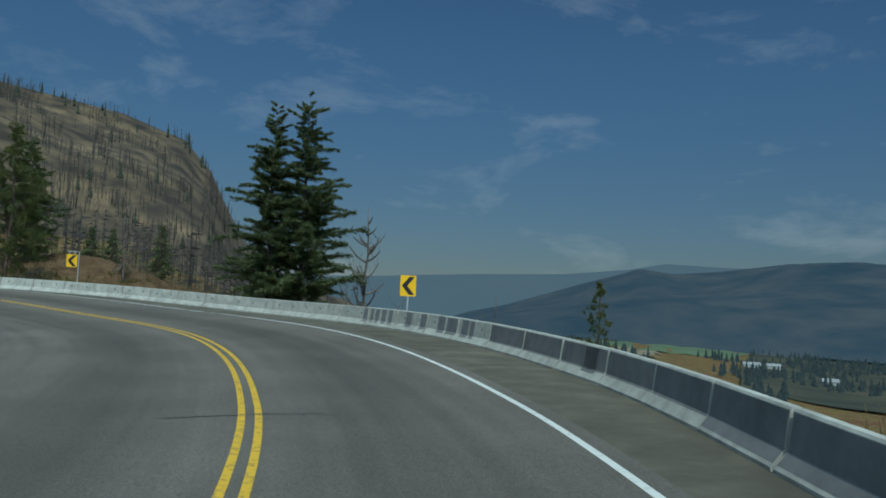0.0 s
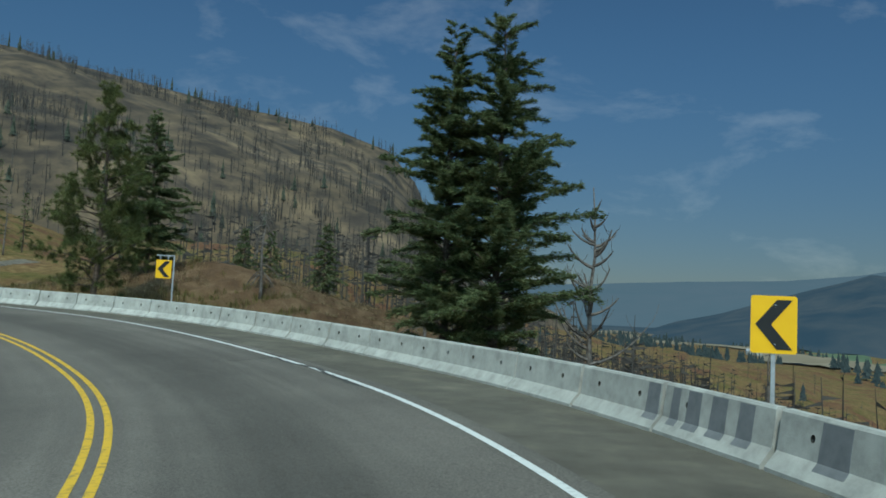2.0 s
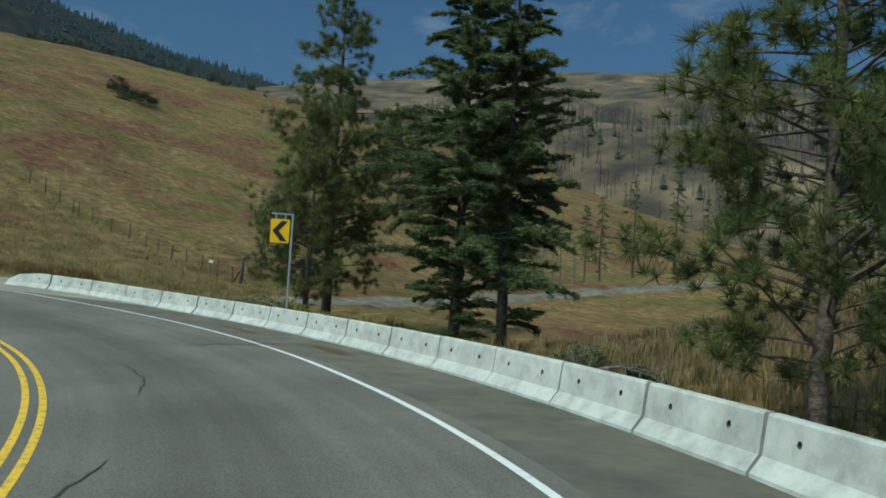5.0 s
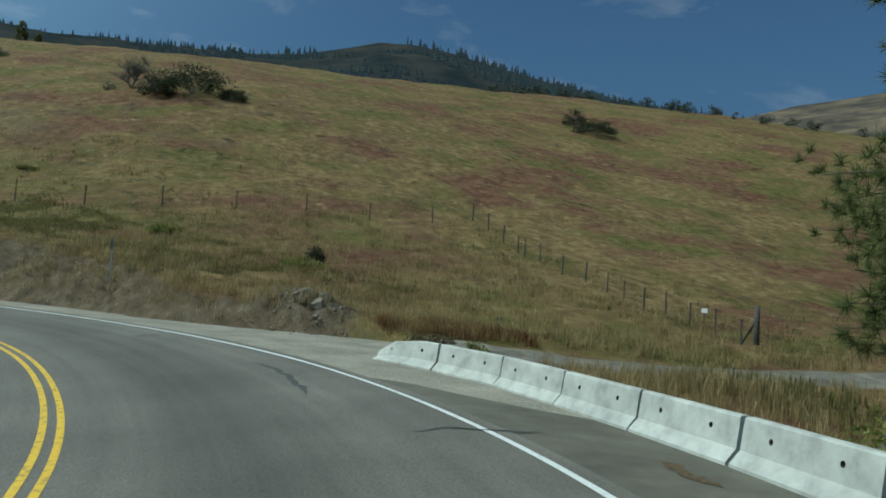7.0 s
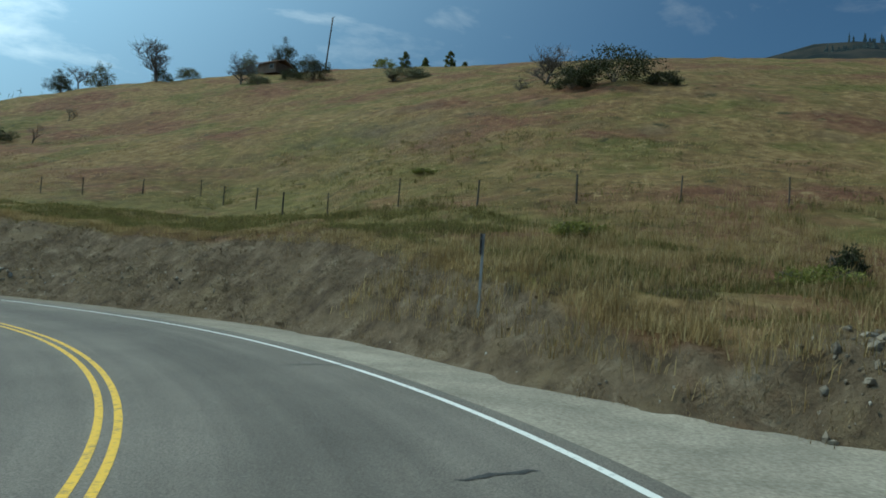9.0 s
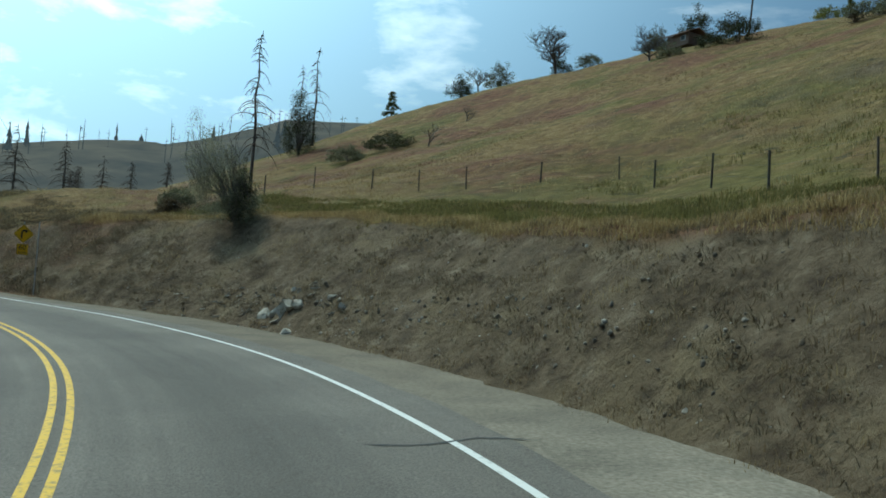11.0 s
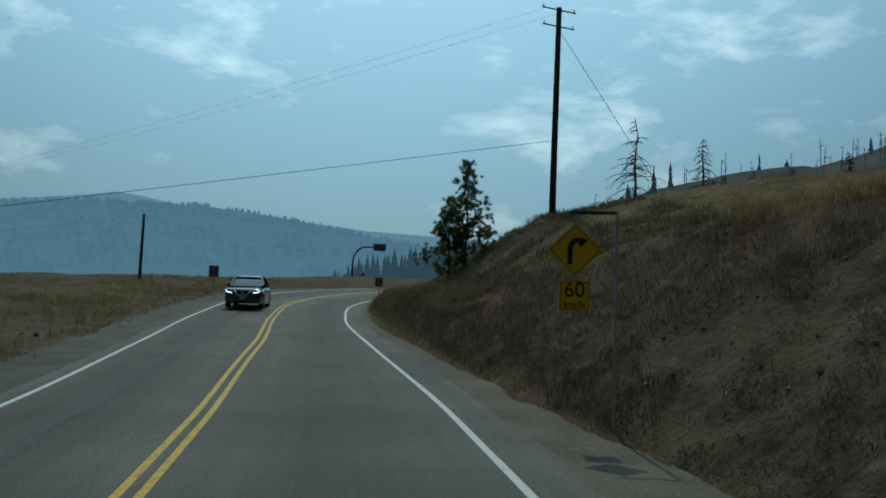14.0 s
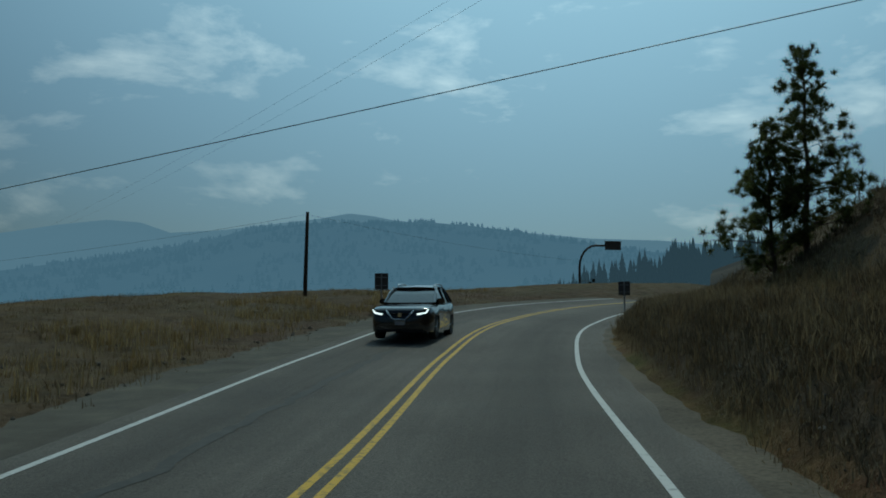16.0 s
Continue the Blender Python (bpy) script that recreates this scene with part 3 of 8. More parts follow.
def land(x, y, rough=True):
    """Height of the ground at arrays of places."""
    x, y = np.atleast_1d(np.asarray(x, float)), np.atleast_1d(np.asarray(y, float))
    i = np.zeros(len(x), int)
    for a in range(0, len(x), 4000):
        i[a : a + 4000] = ((x[a : a + 4000, None] - RP[None, ::2, 0]) ** 2 + (y[a : a + 4000, None] - RP[None, ::2, 1]) ** 2).argmin(1) * 2
    s, wx, wy = RS[i], x - RP[i, 0], y - RP[i, 1]
    side = wx * RR[i, 0] + wy * RR[i, 1]
    far = np.hypot(wx, wy)
    d = np.where(side >= 0, far, -far)
    bank = np.tan(np.radians(RP[i, 3])) * flatter(np.clip(d, -9, 10))
    edge = np.interp(s, EDGE_S, EDGE_D)
    right = profile(RIGHT, REACH, s, np.maximum(d, 0))
    # past the barrier's end: a bank cut into the foot of the hill
    ramp = bank + np.interp(s, CUT_S, CUT_SLOPE) * (d - edge - 0.1) - 0.05
    top = hill(x, y) * (1 - smooth(far, 240, 420)) + 38 * smooth(far, 240, 420) - RP[i, 2]
    if rough:
        top = top + fbm(x, y, 3.0, 3, 21) * 0.25 + fbm(x, y, 9.0, 2, 22) * 0.25
    cut = np.minimum(ramp, top)
    share = smooth(s, 126, 137) * (1 - smooth(d, 14, 30)) + smooth(-x, 48, 66) * smooth(d, 14, 30)
    share = share * (1 - smooth(s, 194, 212) * (1 - smooth(d, 14, 34)))
    if rough:
        gully = fbm(x, y, 1.4, 3, 31) * 0.24 + fbm(x, y, 4.5, 2, 32) * 0.34
        cut = cut + gully * np.clip((ramp - bank) / 1.5, 0, 1) * np.clip((top - ramp) / 0.8, 0, 1) * np.clip(d / 8, 0, 1)
    right = right * (1 - share) + cut * share
    left = profile(LEFT_SIDE, LEFT_REACH, s, np.maximum(-d, 0)) + bank
    inner = 2.2 - 0.035 * (x + 35)
    w = np.clip((-d - 8) / 14, 0, 1) * np.clip((195 - s) / 25, 0, 1)
    z_left = (RP[i, 2] + left) * (1 - w) + inner * w
    z = np.where(d >= 0, RP[i, 2] + right, z_left)
    out = np.where(d >= 0, d - edge, -d - np.interp(s, LEFT_S, LEFT_D) - 1.5)
    if rough:
        z = z + fbm(x, y, 14, 4, 3) * np.clip(out / 12, 0, 1) * 0.55 + fbm(x, y, 2.2, 3, 5) * np.clip(out / 3, 0, 1) * 0.16 * np.clip((75 - out) / 30, 0, 1)
        z = z + fbm(x, y, 120, 3, 8) * np.clip((out - 60) / 200, 0, 1) * np.where(z < -25, 2.5, 9)
    z = z + np.where(d >= 0, 0.5 * np.exp(-((s - 136.9) ** 2) / 4.0 - (d - 11.2) ** 2 / 1.6), 0)
    deck = RP[i, 2] + bank - 0.10
    t = np.clip(out / 1.2, 0, 1)
    return deck * (1 - t) + z * t


def beyond_cut(x, y):
    """Roughly the metres past the cut bank's top edge, negative on its face."""
    s, d = station(x, y)
    edge, z = np.interp(s, EDGE_S, EDGE_D), np.interp(s, RS, RP[:, 2])
    ramp = np.tan(np.radians(np.interp(s, RS, RP[:, 3]))) * flatter(np.clip(d, -9, 10)) + np.interp(s, CUT_S, CUT_SLOPE) * (d - edge - 0.1)
    return np.where((d > 0) & (s > 130), ramp + z - hill(x, y), 0.0)


def on_cut(x, y):
    """1 on the bare face of the cut bank, 0 above its top edge."""
    s, d = station(x, y)
    return np.clip(-beyond_cut(x, y) / 0.5 + 0.1, 0, 1) * np.clip(d - np.interp(s, EDGE_S, EDGE_D) + 0.8, 0, 1) * smooth(s, 128, 136)


def station(x, y):
    """Nearest station and signed offset (right is positive) of arrays of places."""
    i = np.zeros(len(x), int)
    for a in range(0, len(x), 4000):
        i[a : a + 4000] = ((x[a : a + 4000, None] - RP[None, ::2, 0]) ** 2 + (y[a : a + 4000, None] - RP[None, ::2, 1]) ** 2).argmin(1) * 2
    wx, wy = x - RP[i, 0], y - RP[i, 1]
    side = wx * RR[i, 0] + wy * RR[i, 1]
    return RS[i], np.where(side >= 0, 1, -1) * np.hypot(wx, wy)


def ground_z(x, y):
    return float(land([x], [y])[0])


def by_road(s, d):
    """The place on the ground at station s, d metres to the right."""
    p = on_road(s, d)
    return Vector((p.x, p.y, ground_z(p.x, p.y)))


# ---- the line of a gravel track behind the barrier ----
TRACK = [(-52.3, 64.6), (-51.9, 67.0), (-51.0, 70.5), (-49.6, 75.0), (-47.6, 80.0), (-46.2, 86.0), (-46.2, 95.0), (-46.2, 106.0), (-44.5, 116.0), (-43.0, 127.0)]
_, track_line = spline([(x, y, 0.0) for x, y in TRACK], 0.6)
track_way = np.gradient(track_line[:, :2], axis=0)
track_way /= np.linalg.norm(track_way, axis=1)[:, None]
wide = 1.55 + 0.25 * np.sin(np.arange(len(track_line)) * 0.37)


# ---- ground: one sheet to the horizon ----
def stretch(lo, hi, step, reach, grow):
    mid = list(np.arange(lo, hi, step))
    out, g, p = [], step, hi
    while p < reach:
        out.append(p)
        g *= grow
        p += g
    back, g, p = [], step, lo
    while p > -reach:
        g *= grow
        p -= g
        back.append(p)
    return np.array(back[::-1] + mid + out + [reach])


GX, GY = stretch(-128, 32, 0.62, 4300, 1.075), stretch(-72, 110, 0.62, 4300, 1.075)
gx, gy = np.meshgrid(GX, GY)
gz = land(gx.ravel(), gy.ravel())
by_track = (np.abs(gx.ravel() + 47) < 16) & (np.abs(gy.ravel() - 96) < 40)
gap = np.hypot(gx.ravel()[by_track, None] - track_line[None, :, 0], gy.ravel()[by_track, None] - track_line[None, :, 1]).min(1)
level = land(gx.ravel()[by_track], gy.ravel()[by_track], False) - 0.10
blend = np.clip((gap - 2.6) / 2.0, 0, 1)
gz[by_track] = level * (1 - blend) + gz[by_track] * blend
nx, ny = len(GX), len(GY)
cells = (np.arange(ny - 1)[:, None] * nx + np.arange(nx - 1)[None]).ravel()
ground_mesh = bpy.data.meshes.new("ground")
ground_mesh.from_pydata(np.c_[gx.ravel(), gy.ravel(), gz].tolist(), [], np.c_[cells, cells + 1, cells + nx + 1, cells + nx].tolist())
ground_mesh.materials.append(GRASS)
near = (gx.ravel() > -140) & (gx.ravel() < 40) & (gy.ravel() > -80) & (gy.ravel() < 120)
st, off = np.zeros(len(gz)), np.full(len(gz), 999.0)
st[near], off[near] = station(gx.ravel()[near], gy.ravel()[near])
bare = np.zeros(len(gz))
bare[near] = on_cut(gx.ravel()[near], gy.ravel()[near])
bare = np.maximum(bare, 1 - smooth(np.hypot((st - 136.6) / 1.6, (off - 10.8) / 1.8), 0.6, 1.3))
bare = bare * np.clip((202 - st) / 22, 0.12, 1)
bare = np.where((off < 0) & (st > 150), np.clip((-off - 30) / -14, 0, 0.62), bare)
mound = np.clip(1 - np.hypot((st - 101) / 13, (off - 27) / 17), 0, 0.5) * 2
past = np.zeros(len(gz))
past[near] = beyond_cut(gx.ravel()[near], gy.ravel()[near])
shelf = np.clip(past / 1.5, 0, 1) * (1 - smooth(past, 7, 15)) * smooth(st, 140, 150) * (1 - smooth(st, 174, 190)) * 0.85
for key, values in (("bare", bare), ("shelf", shelf), ("mound", np.where(off > 11, mound, 0))):
    ground_mesh.attributes.new(key, "FLOAT", "POINT").data.foreach_set("value", values.astype(np.float32))
ground_mesh.polygons.foreach_set("use_smooth", [True] * len(ground_mesh.polygons))
tagged(new("ground", ground_mesh), "dry grassy hillside with bare cut bank and valley below", "ground", kind="structure")


# ---- road ----
def ribbon(name, s0, s1, left, right, up, mat, label, category, across=8, step=0.5):
    """A strip of road between two offsets (functions of the station)."""
    ss = np.arange(s0, s1 + 1e-6, step)
    verts = [on_road(s, left(s) + (right(s) - left(s)) * k / across, up) for s in ss for k in range(across + 1)]
    w = across + 1
    faces = [(i * w + k, i * w + k + 1, (i + 1) * w + k + 1, (i + 1) * w + k) for i in range(len(ss) - 1) for k in range(across)]
    ob = mesh_object(name, verts, faces, mat, smooth=True)
    lane = ob.data.attributes.new("lane", "FLOAT_VECTOR", "POINT")
    lane.data.foreach_set("vector", [c for s in ss for k in range(across + 1) for c in (left(s) + (right(s) - left(s)) * k / across, s, 0.0)])
    return tagged(ob, label, category, kind="structure")


white = lambda s: float(np.interp(s, WHITE_S, WHITE_D))
leftw = lambda s: -float(np.interp(s, LEFT_S, LEFT_D))
edge = lambda s: float(np.interp(s, EDGE_S, EDGE_D))
paved = lambda s: white(s) + 0.35 + 0.5 * min(1.0, max(0.0, (s - 140) / 20)) * (1 + 0.5 * noise.noise(Vector((s * 0.35, 9.1, 0))))
ribbon("road", 0, 249, lambda s: leftw(s) - 0.5, lambda s: paved(s), 0.0, ASPHALT, "worn grey asphalt road banking through a hairpin bend", "road", 14)
apron = lambda s: paved(s) - 0.05 + max(0.0, (edge(s) + 0.5 - white(s) - 0.35) * (1 - (s - 119) / 8) + 0.35 * noise.noise(Vector((s * 0.8, 5.5, 0)))) if s < 128 else paved(s) - 0.05
ribbon("shoulder_right", 0, 129, lambda s: white(s) + 0.3, lambda s: edge(s) + 0.5 if s < 119 else apron(s) + 0.12, -0.012, SHOULDER, "dusty shoulder between the white line and the barrier", "road shoulder", 6)
ribbon("gravel_shoulder_right", 119, 249, apron, lambda s: edge(s) + 0.25 + 0.55 * noise.noise(Vector((s * 0.45, 3.1, 0))) + 0.25 * noise.noise(Vector((s * 1.7, 1.1, 0))), -0.008, GRAVEL, "pale gravel shoulder beside the white line", "road shoulder", 6)
ribbon("shoulder_left", 0, 249, lambda s: leftw(s) - 2.2 + 0.6 * noise.noise(Vector((s * 0.5, 7.7, 0))) + 0.25 * noise.noise(Vector((s * 1.9, 2.2, 0))), lambda s: leftw(s) - 0.5, -0.012, SHOULDER, "dusty gravel shoulder beside the oncoming lane", "road shoulder", 3)
ribbon("white_line_right", 0, 249, lambda s: white(s) - 0.06, lambda s: white(s) + 0.06, 0.005, WHITE_LINE, "worn white edge line painted on the asphalt", "road marking", 1)
ribbon("white_line_left", 0, 249, lambda s: leftw(s) - 0.06, lambda s: leftw(s) + 0.06, 0.005, WHITE_LINE, "worn white edge line painted on the asphalt", "road marking", 1)
yel = lambda s: float(np.interp(s, YEL_S, YEL_D))
ribbon("yellow_line_left", 0, 249, lambda s: yel(s) - 0.18, lambda s: yel(s) - 0.07, 0.005, YELLOW_LINE, "solid yellow centre line painted on the asphalt", "road marking", 1)
ribbon("yellow_line_right", 0, 249, lambda s: yel(s) + 0.07, lambda s: yel(s) + 0.18, 0.005, YELLOW_LINE, "solid yellow centre line painted on the asphalt", "road marking", 1)


across = np.linspace(-1, 1, 11)
tx = track_line[:, None, 0] - track_way[:, None, 1] * across * wide[:, None]
ty = track_line[:, None, 1] + track_way[:, None, 0] * across * wide[:, None]
tz = land(tx.ravel(), ty.ravel(), False) + np.tile(0.02 - 0.16 * np.abs(across) ** 6, len(track_line)) - np.repeat(np.clip(0.10 - 0.04 * np.arange(len(track_line)), 0, 1), len(across))
n_t = len(across)
tagged(mesh_object("gravel_track", np.c_[tx.ravel(), ty.ravel(), tz].tolist(), [(i * n_t + k, (i + 1) * n_t + k, (i + 1) * n_t + k + 1, i * n_t + k + 1)[::-1] for i in range(len(track_line) - 1) for k in range(n_t - 1)], material("track_gravel", [(0.3, (0.085, 0.073, 0.056)), (0.5, (0.135, 0.118, 0.092)), (0.7, (0.19, 0.168, 0.132))], 2.0, 14, 0.95, 0.3, 40, second=(0.5, 0.65, 1.15)), smooth=True), "pale gravel track leading off behind the barrier", "track", kind="structure")


# ---- hills and mountains ----
def skyline(name, centre, radius, depth, crest, base, mat, label, rough, rows=24, step=0.35, seed=1):
    """A range seen from about centre: crest is [(azimuth, elevation)] in degrees; it rises over depth metres to the crest and falls behind."""
    az = np.arange(crest[0][0], crest[-1][0], step)
    el = np.interp(az, [a for a, _ in crest], [e for _, e in crest])
    verts = []
    for r in range(rows + 6):
        u = r / rows
        rad = radius - depth * (1 - u)
        top = centre[2] + np.tan(np.radians(el)) * radius
        x, y = centre[0] - np.sin(np.radians(az)) * rad, centre[1] + np.cos(np.radians(az)) * rad
        k = min(u, 1.0) ** 0.8 if u <= 1 else 1 - (u - 1) * 1.5
        z = base + (top - base) * k + fbm(x, y, depth / 3, 5, seed) * rough * min(1, 4 * abs(1 - u) + 0.12)
        verts += list(zip(x, y, z))
    n = len(az)
    faces = [(r * n + k, r * n + k + 1, (r + 1) * n + k + 1, (r + 1) * n + k) for r in range(rows + 5) for k in range(n - 1)]
    ob = mesh_object(name, verts, [f[::-1] for f in faces], mat, smooth=True)
    return tagged(ob, label, "hill", kind="structure"), np.array(verts).reshape(rows + 6, n, 3)


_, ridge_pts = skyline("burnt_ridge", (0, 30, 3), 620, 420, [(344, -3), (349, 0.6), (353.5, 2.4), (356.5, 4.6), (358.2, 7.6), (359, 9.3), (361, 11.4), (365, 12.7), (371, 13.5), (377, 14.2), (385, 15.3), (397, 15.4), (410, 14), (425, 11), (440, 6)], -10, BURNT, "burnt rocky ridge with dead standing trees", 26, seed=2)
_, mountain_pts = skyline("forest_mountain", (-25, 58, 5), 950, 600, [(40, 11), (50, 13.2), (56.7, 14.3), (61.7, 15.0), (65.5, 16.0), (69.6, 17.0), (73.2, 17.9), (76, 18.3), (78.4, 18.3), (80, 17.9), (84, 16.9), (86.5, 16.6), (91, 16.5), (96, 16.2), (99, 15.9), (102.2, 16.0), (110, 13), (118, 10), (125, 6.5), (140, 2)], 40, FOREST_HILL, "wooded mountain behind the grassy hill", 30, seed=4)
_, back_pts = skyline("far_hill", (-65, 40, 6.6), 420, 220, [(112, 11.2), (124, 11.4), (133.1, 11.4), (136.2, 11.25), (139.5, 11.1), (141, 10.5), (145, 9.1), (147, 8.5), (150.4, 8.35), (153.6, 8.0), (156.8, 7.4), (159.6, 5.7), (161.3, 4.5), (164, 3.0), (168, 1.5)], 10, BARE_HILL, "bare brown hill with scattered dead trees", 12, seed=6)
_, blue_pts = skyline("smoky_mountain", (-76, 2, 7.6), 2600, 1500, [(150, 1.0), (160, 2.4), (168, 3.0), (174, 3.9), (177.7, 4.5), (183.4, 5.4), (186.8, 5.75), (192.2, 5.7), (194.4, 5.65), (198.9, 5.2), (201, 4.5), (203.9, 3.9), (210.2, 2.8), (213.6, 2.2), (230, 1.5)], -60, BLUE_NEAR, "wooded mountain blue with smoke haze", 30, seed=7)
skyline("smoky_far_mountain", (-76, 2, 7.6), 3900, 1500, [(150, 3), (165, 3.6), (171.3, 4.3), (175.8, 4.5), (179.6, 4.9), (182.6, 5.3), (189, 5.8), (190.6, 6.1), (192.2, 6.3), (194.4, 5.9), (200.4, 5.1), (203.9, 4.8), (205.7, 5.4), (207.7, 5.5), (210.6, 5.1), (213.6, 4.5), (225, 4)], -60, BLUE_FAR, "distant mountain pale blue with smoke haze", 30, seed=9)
# slope and its trees glow bluish in place of hazy air
SLOPE_TREES = haze_glow_material("smoky_slope", (0.01, 0.016, 0.015), (0.03, 0.036, 0.03), 0.05, (0.085, 0.15, 0.21))
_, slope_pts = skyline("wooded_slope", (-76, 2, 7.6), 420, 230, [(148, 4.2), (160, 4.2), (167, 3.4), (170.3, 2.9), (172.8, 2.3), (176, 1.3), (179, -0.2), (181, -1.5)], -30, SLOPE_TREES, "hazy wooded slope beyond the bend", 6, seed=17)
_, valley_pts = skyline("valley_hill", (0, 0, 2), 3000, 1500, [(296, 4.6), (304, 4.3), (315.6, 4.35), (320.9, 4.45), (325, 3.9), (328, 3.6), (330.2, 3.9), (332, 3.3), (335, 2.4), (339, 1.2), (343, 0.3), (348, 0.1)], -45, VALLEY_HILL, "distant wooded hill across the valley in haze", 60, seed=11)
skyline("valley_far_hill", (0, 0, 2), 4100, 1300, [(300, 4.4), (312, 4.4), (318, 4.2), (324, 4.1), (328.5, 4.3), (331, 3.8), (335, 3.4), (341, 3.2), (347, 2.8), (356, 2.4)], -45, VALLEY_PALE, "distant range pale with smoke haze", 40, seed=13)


# ---- concrete barrier ----
def barrier_mesh():
    """One 2.5 m unit: flared foot, sloped faces, two lifting holes through the upper face, chamfered ends."""
    bm = bmesh.new()
    half = 1.248
    cuts = [-half, -0.70, -0.58, 0.58, 0.70, half]
    hz0, hz1 = 0.40, 0.52
    rows = [(0.0, 0.30), (0.06, 0.30), (0.24, 0.14), (hz0, 0.119), (hz1, 0.103), (0.66, 0.085), (0.69, 0.06)]
    loop = [(-w, z) for z, w in rows] + [(w, z) for z, w in reversed(rows)]
    ring = [[bm.verts.new((x * (1 - (0.006 if abs(x) > 1.2 and z > 0.6 else 0)), y, z)) for y, z in loop] for x in cuts]
    n = len(loop)
    for i in range(len(cuts) - 1):
        for k in range(n):
            q = [ring[i][k], ring[i + 1][k], ring[i + 1][(k + 1) % n], ring[i][(k + 1) % n]]
            if i in (1, 3) and k == 3:
                c = sum((v.co for v in q), Vector()) / 4
                inner = [bm.verts.new(c + Vector((0.042 * math.cos(a), 0, 0.042 * math.sin(a))) + Vector((0, (math.sin(a) * 0.042) * 0.13, 0))) for a in (math.pi * (j + 0.5) / 4 for j in range(8))]
                corner = {(-1, -1): None, (1, -1): None, (1, 1): None, (-1, 1): None}
                for v in q:
                    corner[(1 if v.co.x > c.x else -1, 1 if v.co.z > c.z else -1)] = v
                cs = [corner[(1, 1)], corner[(-1, 1)], corner[(-1, -1)], corner[(1, -1)]]
                for j in range(4):
                    bm.faces.new((cs[j], inner[(2 * j + 1) % 8], inner[2 * j]))
                    bm.faces.new((cs[j], cs[(j + 1) % 4], inner[(2 * j + 2) % 8], inner[2 * j + 1]))
                continue
            bm.faces.new(q)
    bm.faces.new(list(reversed(ring[0])))
    bm.faces.new(ring[-1])
    bmesh.ops.recalc_face_normals(bm, faces=bm.faces[:])
    me = bpy.data.meshes.new("concrete_barrier")
    bm.to_mesh(me)
    bm.free()
    me.materials.append(CONCRETE)
    return me


UNIT = barrier_mesh()


def cup_mesh():
    """The blind lifting hole: a short tube closed at its end."""
    ring = [(math.pi * (j + 0.5) / 4) for j in range(8)]
    rim = [Vector((0.043 * math.cos(a), 0.043 * math.sin(a) * 0.13 - 0.002, 0.043 * math.sin(a))) for a in ring]
    end = [Vector((0.043 * math.cos(a), 0.08, 0.043 * math.sin(a))) for a in ring]
    faces = [(j, j + 8, (j + 1) % 8 + 8, (j + 1) % 8) for j in range(8)] + [tuple(range(8, 16))]
    me = bpy.data.meshes.new("lifting_hole")
    me.from_pydata([tuple(v) for v in rim + end], [], faces)
    me.materials.append(HOLE)
    return me


CUP = cup_mesh()


def taper_mesh():
    """The sloped end unit of the row."""
    me = UNIT.copy()
    me.name = "tapered_barrier"
    for v in me.vertices:
        if v.co.x > 0.3:
            u = min(1, (v.co.x - 0.3) / 0.93)
            v.co.z *= 1 - 0.62 * u
    return me


TAPER = taper_mesh()
bar_d = lambda s: float(np.interp(s, BAR_S, BAR_D)) + 0.30
# even 2.5 m chords along the barrier's own line, ending at station 128.6
line = [on_road(s, bar_d(s)) for s in np.arange(20, 130.1, 0.1)][::-1]
places, last = [line[0]], line[0]
for p in line:
    if (p - last).length >= 2.5:
        places.append(p)
        last = p
units = []
for k, (b, a) in enumerate(zip(places, places[1:])):
    mid = (a + b) / 2
    ahead = (b - a).normalized()
    side = Vector((ahead.y, -ahead.x, 0)).normalized()
    up = ahead.cross(-side) if ahead.cross(-side).z > 0 else ahead.cross(side)
    m = Matrix((ahead, -side, up)).transposed().to_4x4()
    m.translation = mid - Vector((0, 0, 0.03))
    # the front face looks to the road
    root = new("concrete_barrier")
    tall = 0.98 + 0.12 * min(1.0, max(0.0, (k * 2.5 - 12) / 16))
    root.matrix_world = m @ Matrix.Diagonal((1, -1, tall, 1))
    shell = new("body", TAPER if k == 0 else UNIT)
    shell.parent = root
    for x in (-0.64, 0.64):
        if k == 0 and x > 0:
            continue
        cup = new("lifting_hole", CUP)
        cup.parent = root
        cup.location = (x, -0.111, 0.46)
    units.append(root)
    tagged(root, "tapered pale concrete barrier unit ending the roadside row" if k == 0 else "weathered pale concrete barrier unit beside the road shoulder", "barrier", "roadside concrete barriers")


# ---- trees ----
def tris(base, tip, width, rng, full=False):
    """Thin pointed leaves from base to tip: verts and faces."""
    way = tip - base
    side = np.cross(way, rng.normal(size=base.shape))
    side /= np.linalg.norm(side, axis=1)[:, None] + 1e-9
    w = (np.asarray(width) / 2).reshape(-1, 1)
    if full:
        mid = base + way * 0.45
        v = np.stack([base, mid - side * w, tip, mid + side * w], axis=1).reshape(-1, 3)
        k = np.arange(len(base)) * 4
        return v, np.stack([k, k + 1, k + 2, k + 3], axis=1)
    v = np.stack([base - side * w * 0.75, base + side * w * 0.75, tip], axis=1).reshape(-1, 3)
    k = np.arange(len(base)) * 3
    return v, np.stack([k, k + 1, k + 2], axis=1)


def limb_points(start, way, length, droop, steps=5):
    pts, p, d = [Vector(start)], Vector(start), Vector(way).normalized()
    for i in range(steps):
        d = (d + Vector((0, 0, -droop / steps))).normalized()
        p = p + d * (length / steps)
        pts.append(p.copy())
    return pts


